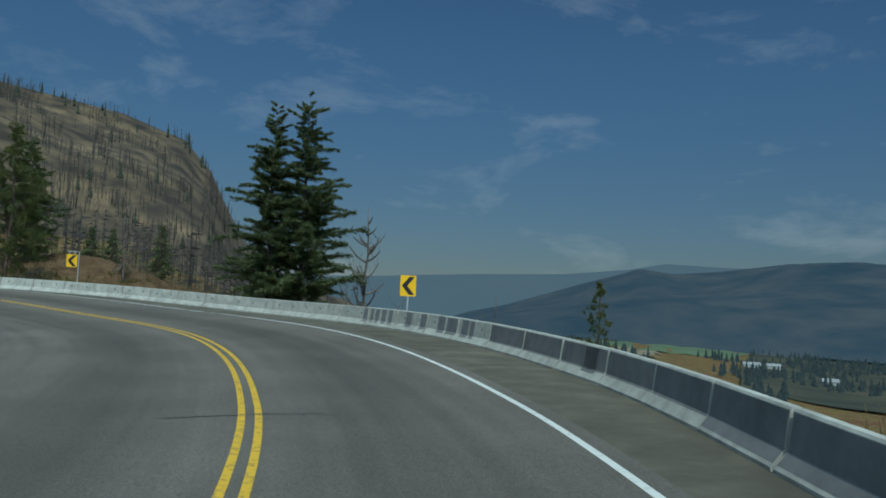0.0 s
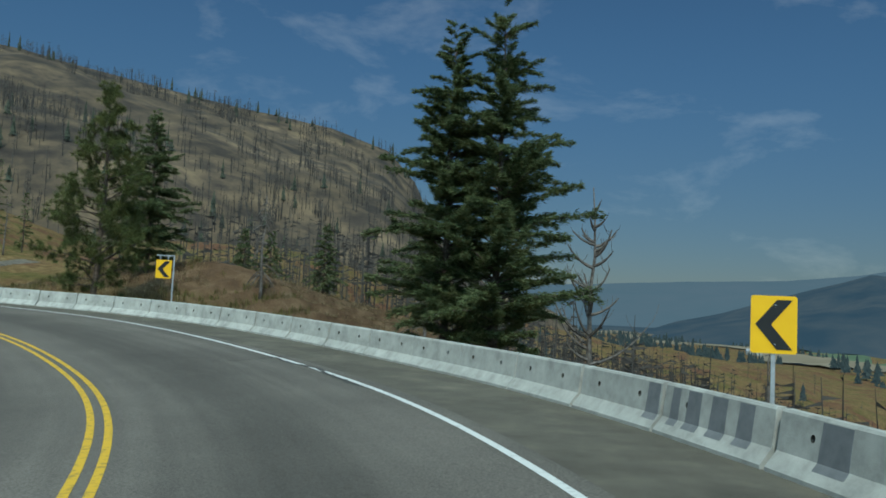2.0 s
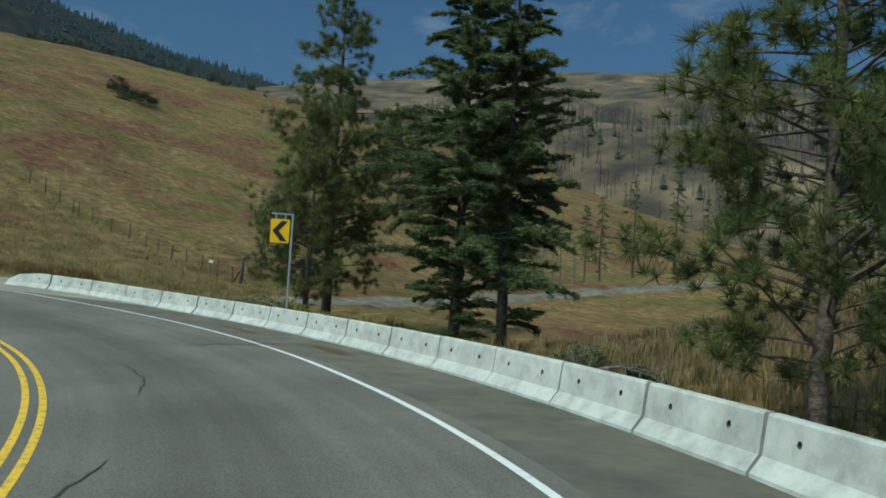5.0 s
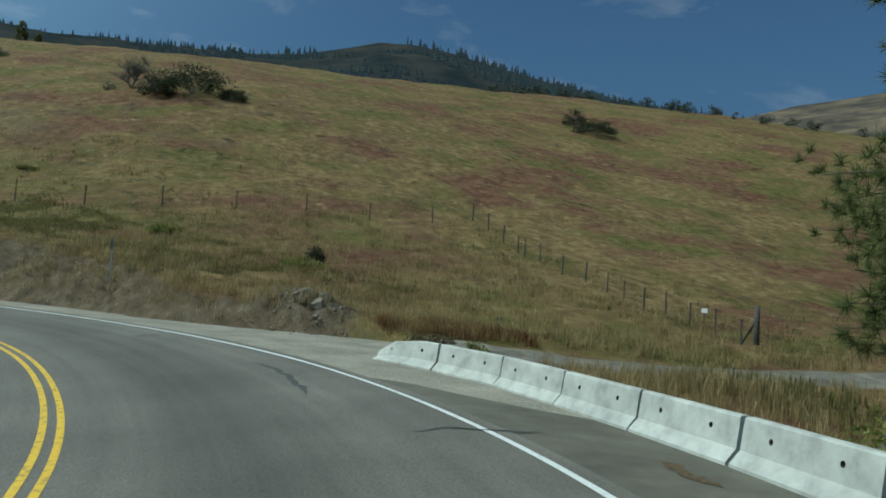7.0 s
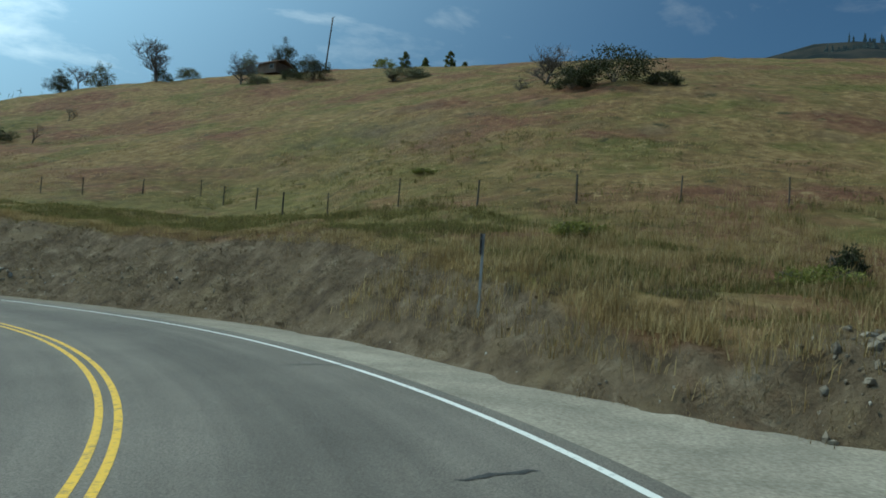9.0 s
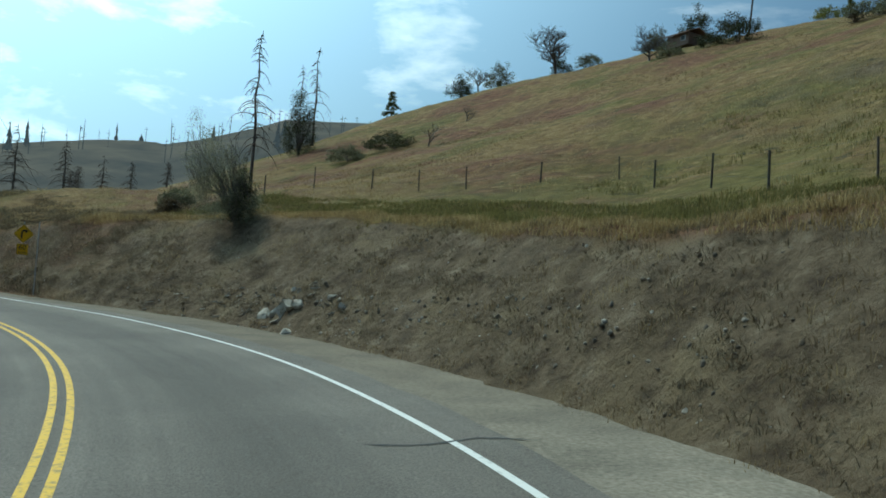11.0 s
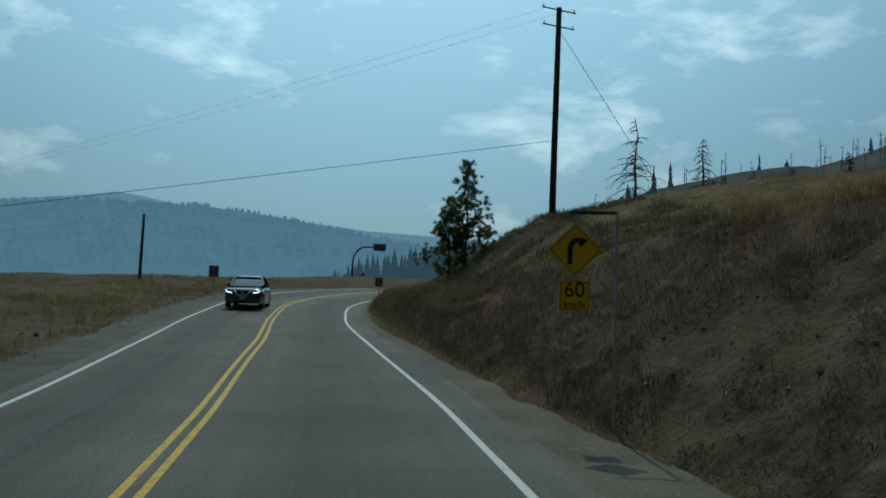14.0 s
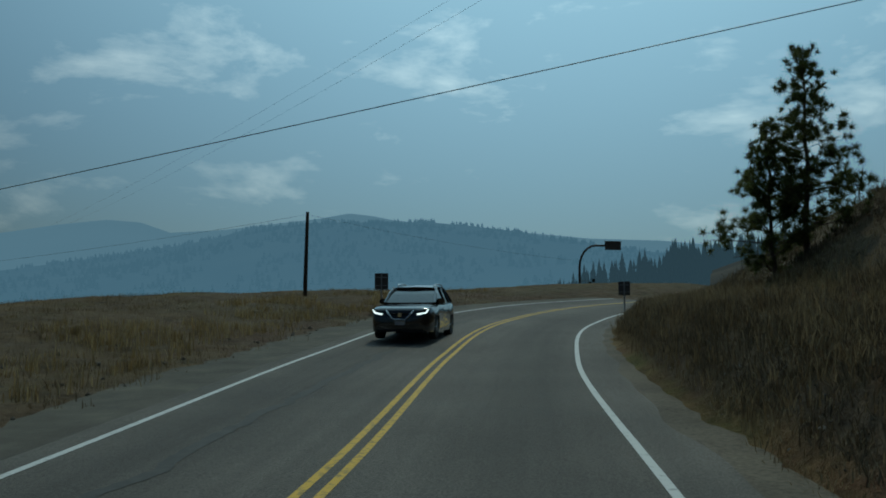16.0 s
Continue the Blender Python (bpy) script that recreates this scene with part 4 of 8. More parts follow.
def conifer(name, base, height, radius, seed, label, needles=FIR, first=0.08, whorls=34, per=6, droop=0.5, rise=0.1, density=16, leaf=0.34, leaf_w=0.05, tuft=False, lean=(0, 0), shape=0.9, trunk_r=None, gap=0.0, jitter=0.016):
    """A conifer: tapered trunk, whorled limbs and needle sprays along them (tuft: needles in round tufts at the ends)."""
    rng = np.random.default_rng(seed)
    root = new(name)
    root.location = base
    tr = trunk_r or height * 0.014
    pts = [Vector((lean[0] * u, lean[1] * u, height * u - 0.4 * (u == 0))) + Vector((rng.normal() * 0.04, rng.normal() * 0.04, 0)) for u in np.linspace(0, 1, 10)]
    v, f = tube(pts, [tr * (1 - 0.93 * u) + 0.006 for u in np.linspace(0, 1, 10)], 9)
    mesh_object("trunk", v, f, BARK, root, smooth=True)
    limbs, bases, tips, widths = [], [], [], []
    for k in range(whorls):
        u = first + (1 - first) * (k / whorls) ** 0.95
        z = height * u
        for j in range(per):
            if rng.random() < gap:
                continue
            a = 2 * math.pi * (j / per) + k * 2.4 + rng.normal() * 0.25
            full = radius * (1 - ((u - first) / (1 - first)) ** 1.15) ** shape * (0.38 + 0.77 * min(1, (u - first) * 4 + 0.3)) + 0.12
            length = full * (rng.uniform(0.4, 0.95) if rng.random() < 0.7 else rng.uniform(0.95, 1.3))
            way = Vector((math.cos(a), math.sin(a), rise + 0.9 * max(0, u - 0.75) * 2 + rng.normal() * 0.2))
            start = Vector((lean[0] * u, lean[1] * u, z + rng.normal() * height * jitter))
            lp = limb_points(start, way, length, droop * rng.uniform(0.5, 1.3))
            limbs.append(tube(lp, [max(0.006, 0.012 * length * (1 - 0.8 * q)) + 0.004 for q in np.linspace(0, 1, len(lp))], 4, False))
            arr = np.array([tuple(p) for p in lp])
            n = max(3, int(density * length * 0.42)) if tuft else max(6, int(density * length))
            lo = 0.45 if tuft else 0.12
            q = rng.uniform(lo, 1.0, n) ** (0.8 if tuft else 0.75)
            pos = np.array([np.interp(q * (len(lp) - 1), range(len(lp)), arr[:, c]) for c in range(3)]).T
            axis = (arr[-1] - arr[0]) / (np.linalg.norm(arr[-1] - arr[0]) + 1e-9)
            if tuft:
                heads = pos + rng.normal(size=pos.shape) * (0.09 + 0.05 * length)
                m = 64
                b = np.repeat(heads, m, axis=0)
                d = rng.normal(size=b.shape) + axis * 0.5 + np.array([0, 0, 0.35])
                d /= np.linalg.norm(d, axis=1)[:, None]
                L = leaf * rng.uniform(0.6, 1.15, len(b))[:, None] * np.repeat(rng.uniform(0.75, 1.3, len(heads)), m)[:, None]
                bases.append(b)
                tips.append(b + d * L)
                widths.append(np.full(len(b), leaf_w))
            else:
                cross = np.cross(axis, [0, 0, 1.0])
                cross /= np.linalg.norm(cross) + 1e-9
                m = 5
                pos = pos + cross * (rng.normal(size=n) * 0.075 * length * (1.12 - q))[:, None] + np.array([0, 0, 1.0]) * (rng.normal(size=n) * 0.02 * length)[:, None]
                b = np.repeat(pos, m, axis=0)
                sign = rng.choice([-1, 1], len(b))[:, None]
                spread = rng.uniform(0.1, 1.0, len(b))[:, None]
                d = axis * rng.uniform(0.35, 1.0, len(b))[:, None] + cross * sign * spread + rng.normal(size=b.shape) * 0.22 + np.array([0, 0, -0.12])
                d /= np.linalg.norm(d, axis=1)[:, None]
                qq = np.repeat(q, m)[:, None]
                L = (leaf * (0.45 + 0.5 * length ** 0.5 * (1.15 - qq))) * rng.uniform(0.6, 1.2, len(b))[:, None]
                b = b + rng.normal(size=b.shape) * 0.03
                bases.append(b)
                tips.append(b + d * L)
                widths.append(np.full(len(b), leaf_w) * rng.uniform(0.8, 1.5, len(b)))
    tagged(mesh_object("limb_mass", *join(limbs), BARK, root), kind="stuff")
    v, f = tris(np.vstack(bases), np.vstack(tips), np.concatenate(widths), rng)
    me = bpy.data.meshes.new("crown")
    me.from_pydata(v.tolist(), [], f.tolist())
    me.materials.append(needles)
    crown = new("crown", me)
    crown.parent = root
    crown["kind"] = "stuff"
    return tagged(root, label, "tree")


def bare_tree(name, base, height, seed, label, spread=0.5, forks=4, levels=3, mat=None, up=0.6, droop=0.0, trunk_r=None, straight=False, category="dead tree", twig=1.0, bole=0.42, low=0.4):
    """A leafless tree that forks again and again."""
    rng = random.Random(seed)
    root = new(name)
    root.location = base
    mat = mat or DEADWOOD
    trunk, twigs = [], []
    r0 = trunk_r or height * 0.02
    if straight:
        pts = [Vector((rng.uniform(-1, 1) * 0.02 * height * u, rng.uniform(-1, 1) * 0.02 * height * u, height * u - 0.4 * (u == 0))) for u in [i / 7 for i in range(8)]]
        trunk.append(tube(pts, [r0 * (1 - 0.85 * i / 7) for i in range(8)], 7))
        for _ in range(forks * 8):
            u = rng.uniform(0.22, 0.98)
            a = rng.uniform(0, 2 * math.pi)
            length = height * spread * (1.08 - u) * rng.uniform(0.35, 1.0) + 0.2
            start = Vector((np.interp(u * 7, range(8), [p.x for p in pts]), np.interp(u * 7, range(8), [p.y for p in pts]), height * u))
            lp = limb_points(start, (math.cos(a), math.sin(a), up * rng.uniform(0.2, 1.0)), length, droop * rng.uniform(0.6, 1.4), 5)
            twigs.append(tube(lp, [(r0 * 0.24 * (1 - 0.8 * i / 5) + 0.006) * twig for i in range(6)], 4, False))
            for _ in range(4):
                q = rng.uniform(0.3, 1.0)
                k = min(4, int(q * 5))
                p = lp[k].lerp(lp[k + 1], q * 5 - k if q < 1 else 0)
                b = rng.uniform(0, 2 * math.pi)
                tp = limb_points(p, (math.cos(b), math.sin(b), rng.uniform(-0.5, 0.7)), length * rng.uniform(0.2, 0.45), droop * 1.5, 3)
                twigs.append(tube(tp, [0.011 * twig, 0.009 * twig, 0.007 * twig, 0.005 * twig], 3, False))
    else:
        def grow(p, way, length, r, level):
            lp = [p]
            d = way
            for i in range(4):
                d = (d + Vector((rng.uniform(-1, 1), rng.uniform(-1, 1), rng.uniform(-0.5, 0.8) - droop)) * 0.24).normalized()
                lp.append(lp[-1] + d * (length / 4))
            (trunk if level == 0 else twigs).append(tube(lp, [r * (1 - 0.5 * i / 4) for i in range(5)], 6 if level < 2 else 4, False))
            if level >= levels:
                return
            for turn in range(forks + (level > 0)):
                q = rng.uniform(low, 1.0)
                k = min(3, int(q * 4))
                a = 2 * math.pi * (turn / (forks + (level > 0)) + rng.uniform(-0.1, 0.1)) + level * 1.3
                side = Vector((math.cos(a), math.sin(a), rng.uniform(-0.1, up))).normalized()
                grow(lp[k].lerp(lp[k + 1], min(1, q * 4 - k)), (d * 0.5 + side * spread * 1.6).normalized(), length * rng.uniform(0.5, 0.85), r * 0.5, level + 1)

        grow(Vector((0, 0, -0.3)), Vector((0, 0, 1)), height * bole, r0, 0)
    mesh_object("trunk", *join(trunk), mat, root, smooth=True)
    tagged(mesh_object("branch_tangle", *join(twigs), mat, root), kind="stuff")
    return tagged(root, label, category)


def leafy(name, base, size, seed, label, mat, leaves=2600, leaf=0.14, stems=7, category="shrub", lean=(0.0, 0.0)):
    """A bush: several leaning stems and a cloud of small leaves gathered in clumps."""
    rng = np.random.default_rng(seed)
    root = new(name)
    root.location = base
    w, h = size
    stem, heads = [], []
    for k in range(stems):
        a = 2 * math.pi * k / stems + rng.normal() * 0.3
        r = w / 2 * rng.uniform(0.3, 0.85)
        tip = Vector((math.cos(a) * r, math.sin(a) * r, h * rng.uniform(0.5, 0.9)))
        tip += Vector((lean[0], lean[1], 0)) * (tip.z / h)
        lp = [Vector((0, 0, -0.15)), tip * 0.35 + Vector((0, 0, h * 0.1)), tip * 0.7, tip]
        stem.append(tube(lp, [0.016 * h ** 0.8, 0.012 * h ** 0.8, 0.008, 0.004], 5, False))
        for _ in range(12):
            b, e = a + rng.normal() * 0.5, math.acos(rng.uniform(0.0, 1.0))
            q = rng.uniform(0.25, 1.0) ** 0.5 * rng.uniform(0.8, 1.08)
            head = Vector((math.cos(b) * math.sin(e) * w / 2 * q, math.sin(b) * math.sin(e) * w / 2 * q, max(0.06 * h, h * math.cos(e) * q)))
            head += Vector((lean[0], lean[1], 0)) * (head.z / h)
            p = lp[1].lerp(lp[3], rng.uniform(0.2, 1))
            stem.append(tube([p, p.lerp(head, 0.6), head], [0.008, 0.006, 0.003], 3, False))
            heads.append((*head, 1.0))
    heads = np.array(heads)[:, :3]
    tagged(mesh_object("stem_mass", *join(stem), DEADWOOD, root), kind="stuff")
    pick = heads[rng.integers(0, len(heads), leaves)]
    b = pick + np.clip(rng.normal(size=pick.shape), -1.6, 1.6) * 0.052 * np.array([w, w, h])
    b[:, 2] = np.abs(b[:, 2])
    d = rng.normal(size=b.shape)
    d /= np.linalg.norm(d, axis=1)[:, None]
    v, f = tris(b, b + d * (leaf * rng.uniform(0.6, 1.3, len(b)))[:, None], np.full(len(b), leaf * 0.5), rng, True)
    me = bpy.data.meshes.new("foliage")
    me.from_pydata(v.tolist(), [], f.tolist())
    me.materials.append(mat)
    fol = new("foliage", me)
    fol.parent = root
    fol["kind"] = "stuff"
    return tagged(root, label, category)


SHRUB_GREY = leaf_material(material("grey_green_leaves", [(0.2, (0.05, 0.055, 0.03)), (0.5, (0.11, 0.115, 0.065)), (0.85, (0.19, 0.19, 0.12))], 1.5, 4, 0.8, island=0.5))
SHRUB_SILVER = leaf_material(material("silver_green_leaves", [(0.2, (0.09, 0.09, 0.055)), (0.5, (0.18, 0.18, 0.115)), (0.85, (0.28, 0.275, 0.19))], 1.5, 4, 0.7, island=0.5), 0.5)
SHRUB_DARK = leaf_material(material("dark_bush_leaves", [(0.2, (0.018, 0.022, 0.010)), (0.5, (0.035, 0.042, 0.018)), (0.85, (0.07, 0.075, 0.034))], 1.5, 4, 0.8, island=0.5))
SHRUB_GREEN = leaf_material(material("green_bush_leaves", [(0.2, (0.09, 0.10, 0.022)), (0.5, (0.17, 0.175, 0.042)), (0.85, (0.26, 0.25, 0.08))], 1.5, 4, 0.8, island=0.5))


def at(x, y, sink=0.1):
    return Vector((x, y, ground_z(x, y) - sink))


conifer("fir_tree", at(7.3, 53.0), 15.6 - ground_z(7.3, 53.0), 3.5, 11, "tall dark green fir with dense drooping limbs beside the barrier", whorls=46, per=7, density=36, leaf=0.36, leaf_w=0.05, first=0.1, shape=0.64, rise=0.6, droop=0.6, gap=0.14, jitter=0.06)
conifer("fir_tree", at(5.3, 53.9), 14.8 - ground_z(5.3, 53.9), 3.2, 12, "dark green fir grown close to its taller twin", whorls=46, per=7, density=36, leaf=0.36, leaf_w=0.05, first=0.12, shape=0.64, rise=0.6, droop=0.6, gap=0.16, jitter=0.06)
conifer("pine_tree", at(33, 61), 6.2 - ground_z(33, 61), 2.7, 13, "young dark pine standing alone below the road", PINE, whorls=22, per=6, density=12, leaf=0.28, leaf_w=0.03, tuft=True, first=0.1)
conifer("pine_tree", at(-11.6, 61.4), 14.3 - ground_z(-11.6, 61.4), 2.9, 14, "green pine with tufted limbs beside the chevron sign", PINE, whorls=24, per=6, density=14, leaf=0.30, leaf_w=0.026, tuft=True, first=0.12, rise=0.35, droop=0.2)
conifer("fir_tree", at(-12.2, 71.5), 15.2 - ground_z(-12.2, 71.5), 2.6, 15, "slender green fir on the grassy slope", whorls=38, per=7, density=26, leaf=0.36, leaf_w=0.05, jitter=0.03, rise=0.35)
conifer("pine_tree", at(-36.9, 72.8), 16.5, 3.6, 16, "tall pine with long tufted limbs near the barrier", PINE, whorls=26, per=6, density=15, leaf=0.32, leaf_w=0.026, tuft=True, first=0.14, rise=0.35, droop=0.25)
conifer("pine_tree", at(-36.0, 71.0), 10.0, 2.4, 17, "smaller pine growing beside a taller one", PINE, whorls=20, per=5, density=13, leaf=0.32, leaf_w=0.026, tuft=True, first=0.15, rise=0.3, droop=0.25)
conifer("fir_tree", at(-29.6, 73.4), 17.5, 3.7, 18, "broad dark fir with hanging limbs behind the barrier", whorls=40, per=7, density=38, leaf=0.36, leaf_w=0.058, shape=0.75, gap=0.14, jitter=0.06, rise=0.5, first=0.1, droop=0.7)
conifer("fir_tree", at(-27.4, 73.6), 16.6, 3.5, 19, "broad dark fir grown close to its neighbour", whorls=38, per=7, density=38, leaf=0.36, leaf_w=0.058, shape=0.75, gap=0.14, jitter=0.06, rise=0.5, first=0.12, droop=0.7)
conifer("pine_tree", at(-83.1, -19.4), 5.5, 1.3, 20, "small dark pine on the slope above the road", PINE, whorls=15, per=5, density=24, leaf=0.2, leaf_w=0.022, tuft=True, first=0.08, rise=0.45, droop=0.1)
conifer("pine_tree", at(-82.3, -19.8), 4.2, 1.2, 21, "small dark pine beside another on the slope", PINE, whorls=13, per=5, density=24, leaf=0.2, leaf_w=0.022, tuft=True, first=0.08, rise=0.45, droop=0.1)
bare_tree("dead_tree", at(14.0, 64.7), 11.0 - ground_z(14.0, 64.7), 31, "dead grey tree with curling bare limbs", 0.36, 4, straight=True, up=0.1, droop=-1.3, trunk_r=0.2, twig=1.8)


# ---- trees on the hill ----
conifer("fir_tree", at(-2.4, 83.6), 5.5, 1.6, 41, "small green fir on the slope below the ridge", whorls=20, per=6, density=12, leaf=0.36, leaf_w=0.06)
conifer("fir_tree", at(-9.0, 86.0), 5.0, 1.5, 42, "small dark fir on the slope below the ridge", whorls=18, per=6, density=12, leaf=0.36, leaf_w=0.06)
conifer("fir_tree", at(-7.2, 88.0), 5.4, 1.5, 43, "small dark fir beside another on the slope", whorls=18, per=6, density=12, leaf=0.36, leaf_w=0.06)
bare_tree("dead_tree", at(-4.6, 68.0), 6.2, 44, "dead dark tree with curling twigs on the grassy mound", 0.3, 6, straight=True, up=0.2, droop=1.4, trunk_r=0.11)
bare_tree("dead_tree", at(5.1, 69.7), 9.0, 45, "dead dark tree standing behind the firs", 0.24, 5, straight=True, up=0.2, droop=1.0, trunk_r=0.13)
bare_tree("dead_tree", at(30.0, 78.0), 12.0, 46, "thin dead tree on the slope below the road", 0.12, 3, straight=True, up=0.4, droop=0.6, trunk_r=0.13)
bare_tree("dead_tree", at(46.0, 52.0), 14.0, 47, "thin dead tree standing below the barrier", 0.14, 3, straight=True, up=0.4, droop=0.6, trunk_r=0.14)
for k, (x, y, h, w) in enumerate([(-97.3, 136, 15, 2.6), (-100.5, 137, 14, 2.4), (-95.0, 138, 13.5, 2.3), (-103, 140, 12, 2.2)]):
    conifer("pine_tree", at(x, y), h, w, 50 + k, "tall bare-stemmed pine in a clump on the hill crest", PINE, whorls=13, per=5, density=9, leaf=0.5, leaf_w=0.06, tuft=True, first=0.36, rise=0.3, droop=0.2)
for k, (x, y, h, w, first) in enumerate([(-57.8, 137, 14.5, 2.0, 0.3), (-54.5, 141, 15.5, 1.9, 0.22), (-58.6, 131, 11.5, 1.8, 0.25), (-62, 133, 11, 1.6, 0.4), (-50, 140, 9, 1.5, 0.15)]):
    conifer("pine_tree", at(x, y), h, w, 60 + k, "thin half-burnt pine on the flank of the hill", FIR, whorls=16, per=5, density=9, leaf=0.5, leaf_w=0.07, first=first, gap=0.25)
for k, (x, y, h) in enumerate([(-63, 128, 9), (-66, 134, 10), (-60.5, 128.5, 7), (-70, 136, 11), (-73, 140, 10), (-47, 128, 8), (-78, 142, 11)]):
    bare_tree("dead_tree", at(x, y), h, 70 + k, "burnt bare pine stem on the flank of the hill", 0.12, 3, straight=True, up=0.3, droop=0.6, trunk_r=0.12)

SHRUB_BROWN = leaf_material(material("brown_weed_leaves", [(0.2, (0.05, 0.035, 0.02)), (0.5, (0.1, 0.075, 0.042)), (0.85, (0.17, 0.135, 0.08))], 1.5, 4, 0.8, island=0.5))
leafy("tall_shrub", at(-85.9, 15.8, 0.2), (3.7, 5.0), 81, "tall leaning shrub with sparse grey-green leaves rooted in the cut bank", SHRUB_SILVER, 30000, 0.055, 16, lean=(1.9, -1.1))
leafy("dark_shrub", at(-86.0, 15.9, 0.1), (1.5, 3.0), 82, "dense dark dead shrub rooted in the cut bank", SHRUB_DARK, 4200, 0.09, 9)
bare_tree("dead_tree", at(-119.7, -26.3), 17.4, 83, "dead tree with hanging twigs on the hillside", 0.32, 8, straight=True, up=0.7, droop=1.8, trunk_r=0.22, twig=1.1)
bare_tree("dead_tree", at(-143.0, -42.5), 14.5, 84, "dead tree with hanging twigs beside a green tree", 0.34, 6, straight=True, up=0.7, droop=2.0, trunk_r=0.2, twig=1.1)
bare_tree("dead_tree", at(-141.0, -43.5), 12.6, 85, "smaller dead tree with hanging twigs", 0.3, 6, straight=True, up=0.7, droop=2.0, trunk_r=0.16, twig=1.1)
leafy("green_tree", at(-137.2, -38.8), (4.8, 9.6), 86, "dense dark green tree on the hillside", SHRUB_DARK, 6500, 0.2, 12, "tree")
conifer("pine_tree", at(-167.7, -50.3), 5.0, 1.5, 87, "small pine on the skyline of the hill", PINE, whorls=10, per=5, density=16, leaf=0.3, leaf_w=0.05, tuft=True)
bare_tree("bare_tree", at(-178, -24.0), 13.0, 88, "wide leafless tree on the hill crest", 0.95, 5, 4, up=0.9, trunk_r=0.3, bole=0.33, low=0.25)
bare_tree("bare_shrub", at(-122.0, 50.8), 7.4, 89, "leafless spreading shrub on the hill crest", 1.0, 5, 4, up=0.9, trunk_r=0.16, bole=0.36, low=0.1)
bare_tree("bare_shrub", at(-121.5, 48.2), 3.2, 189, "low leafless shrub beside a larger one", 0.8, 5, 3, up=0.6, trunk_r=0.08, bole=0.35, low=0.15)
bare_tree("bare_tree", at(-168.0, -2.8), 7.4, 90, "leafless tree on the slope below the house", 0.7, 5, 4, up=0.9, trunk_r=0.2, bole=0.35, low=0.2)
bare_tree("bare_tree", at(-184.5, 1.5), 6.6, 190, "thin leafless tree beside the leaning pole", 0.5, 4, 4, up=1.0, trunk_r=0.14, bole=0.35, low=0.2)
bare_tree("bare_tree", at(-176.5, -38.5), 7.0, 191, "leafless tree among green trees on the crest", 0.6, 4, 4, up=1.0, trunk_r=0.18, bole=0.35, low=0.2)
bare_tree("bare_shrub", at(-153.7, 26.7), 4.2, 192, "grey leafless shrub on the upper slope", 0.9, 6, 3, up=0.6, trunk_r=0.1, bole=0.3, low=0.1)
bare_tree("bare_shrub", at(-147, -18), 3.4, 91, "leafless shrub on the grassy hill", 0.7, 4, 3, up=0.8, trunk_r=0.12)
bare_tree("bare_shrub", at(-132, -11.5), 3.8, 92, "leaning burnt shrub on the grassy hill", 0.4, 3, 3, up=0.5, trunk_r=0.13)
bare_tree("bare_shrub", at(-130.4, -22.4), 3.4, 93, "small burnt shrub on the grassy hill", 0.5, 3, 3, up=0.6, trunk_r=0.08)
for k, (x, y, h) in enumerate([(-212.1, 22.0, 5.0), (-210.3, 12.8, 4.6), (-211.0, 17.0, 3.0), (-213.5, 25.0, 2.6)]):
    conifer("pine_tree", at(x, y), h, h * 0.3, 195 + k, "small dark pine on the far edge of the crest", PINE, whorls=10, per=5, density=16, leaf=0.34, leaf_w=0.06, tuft=True)
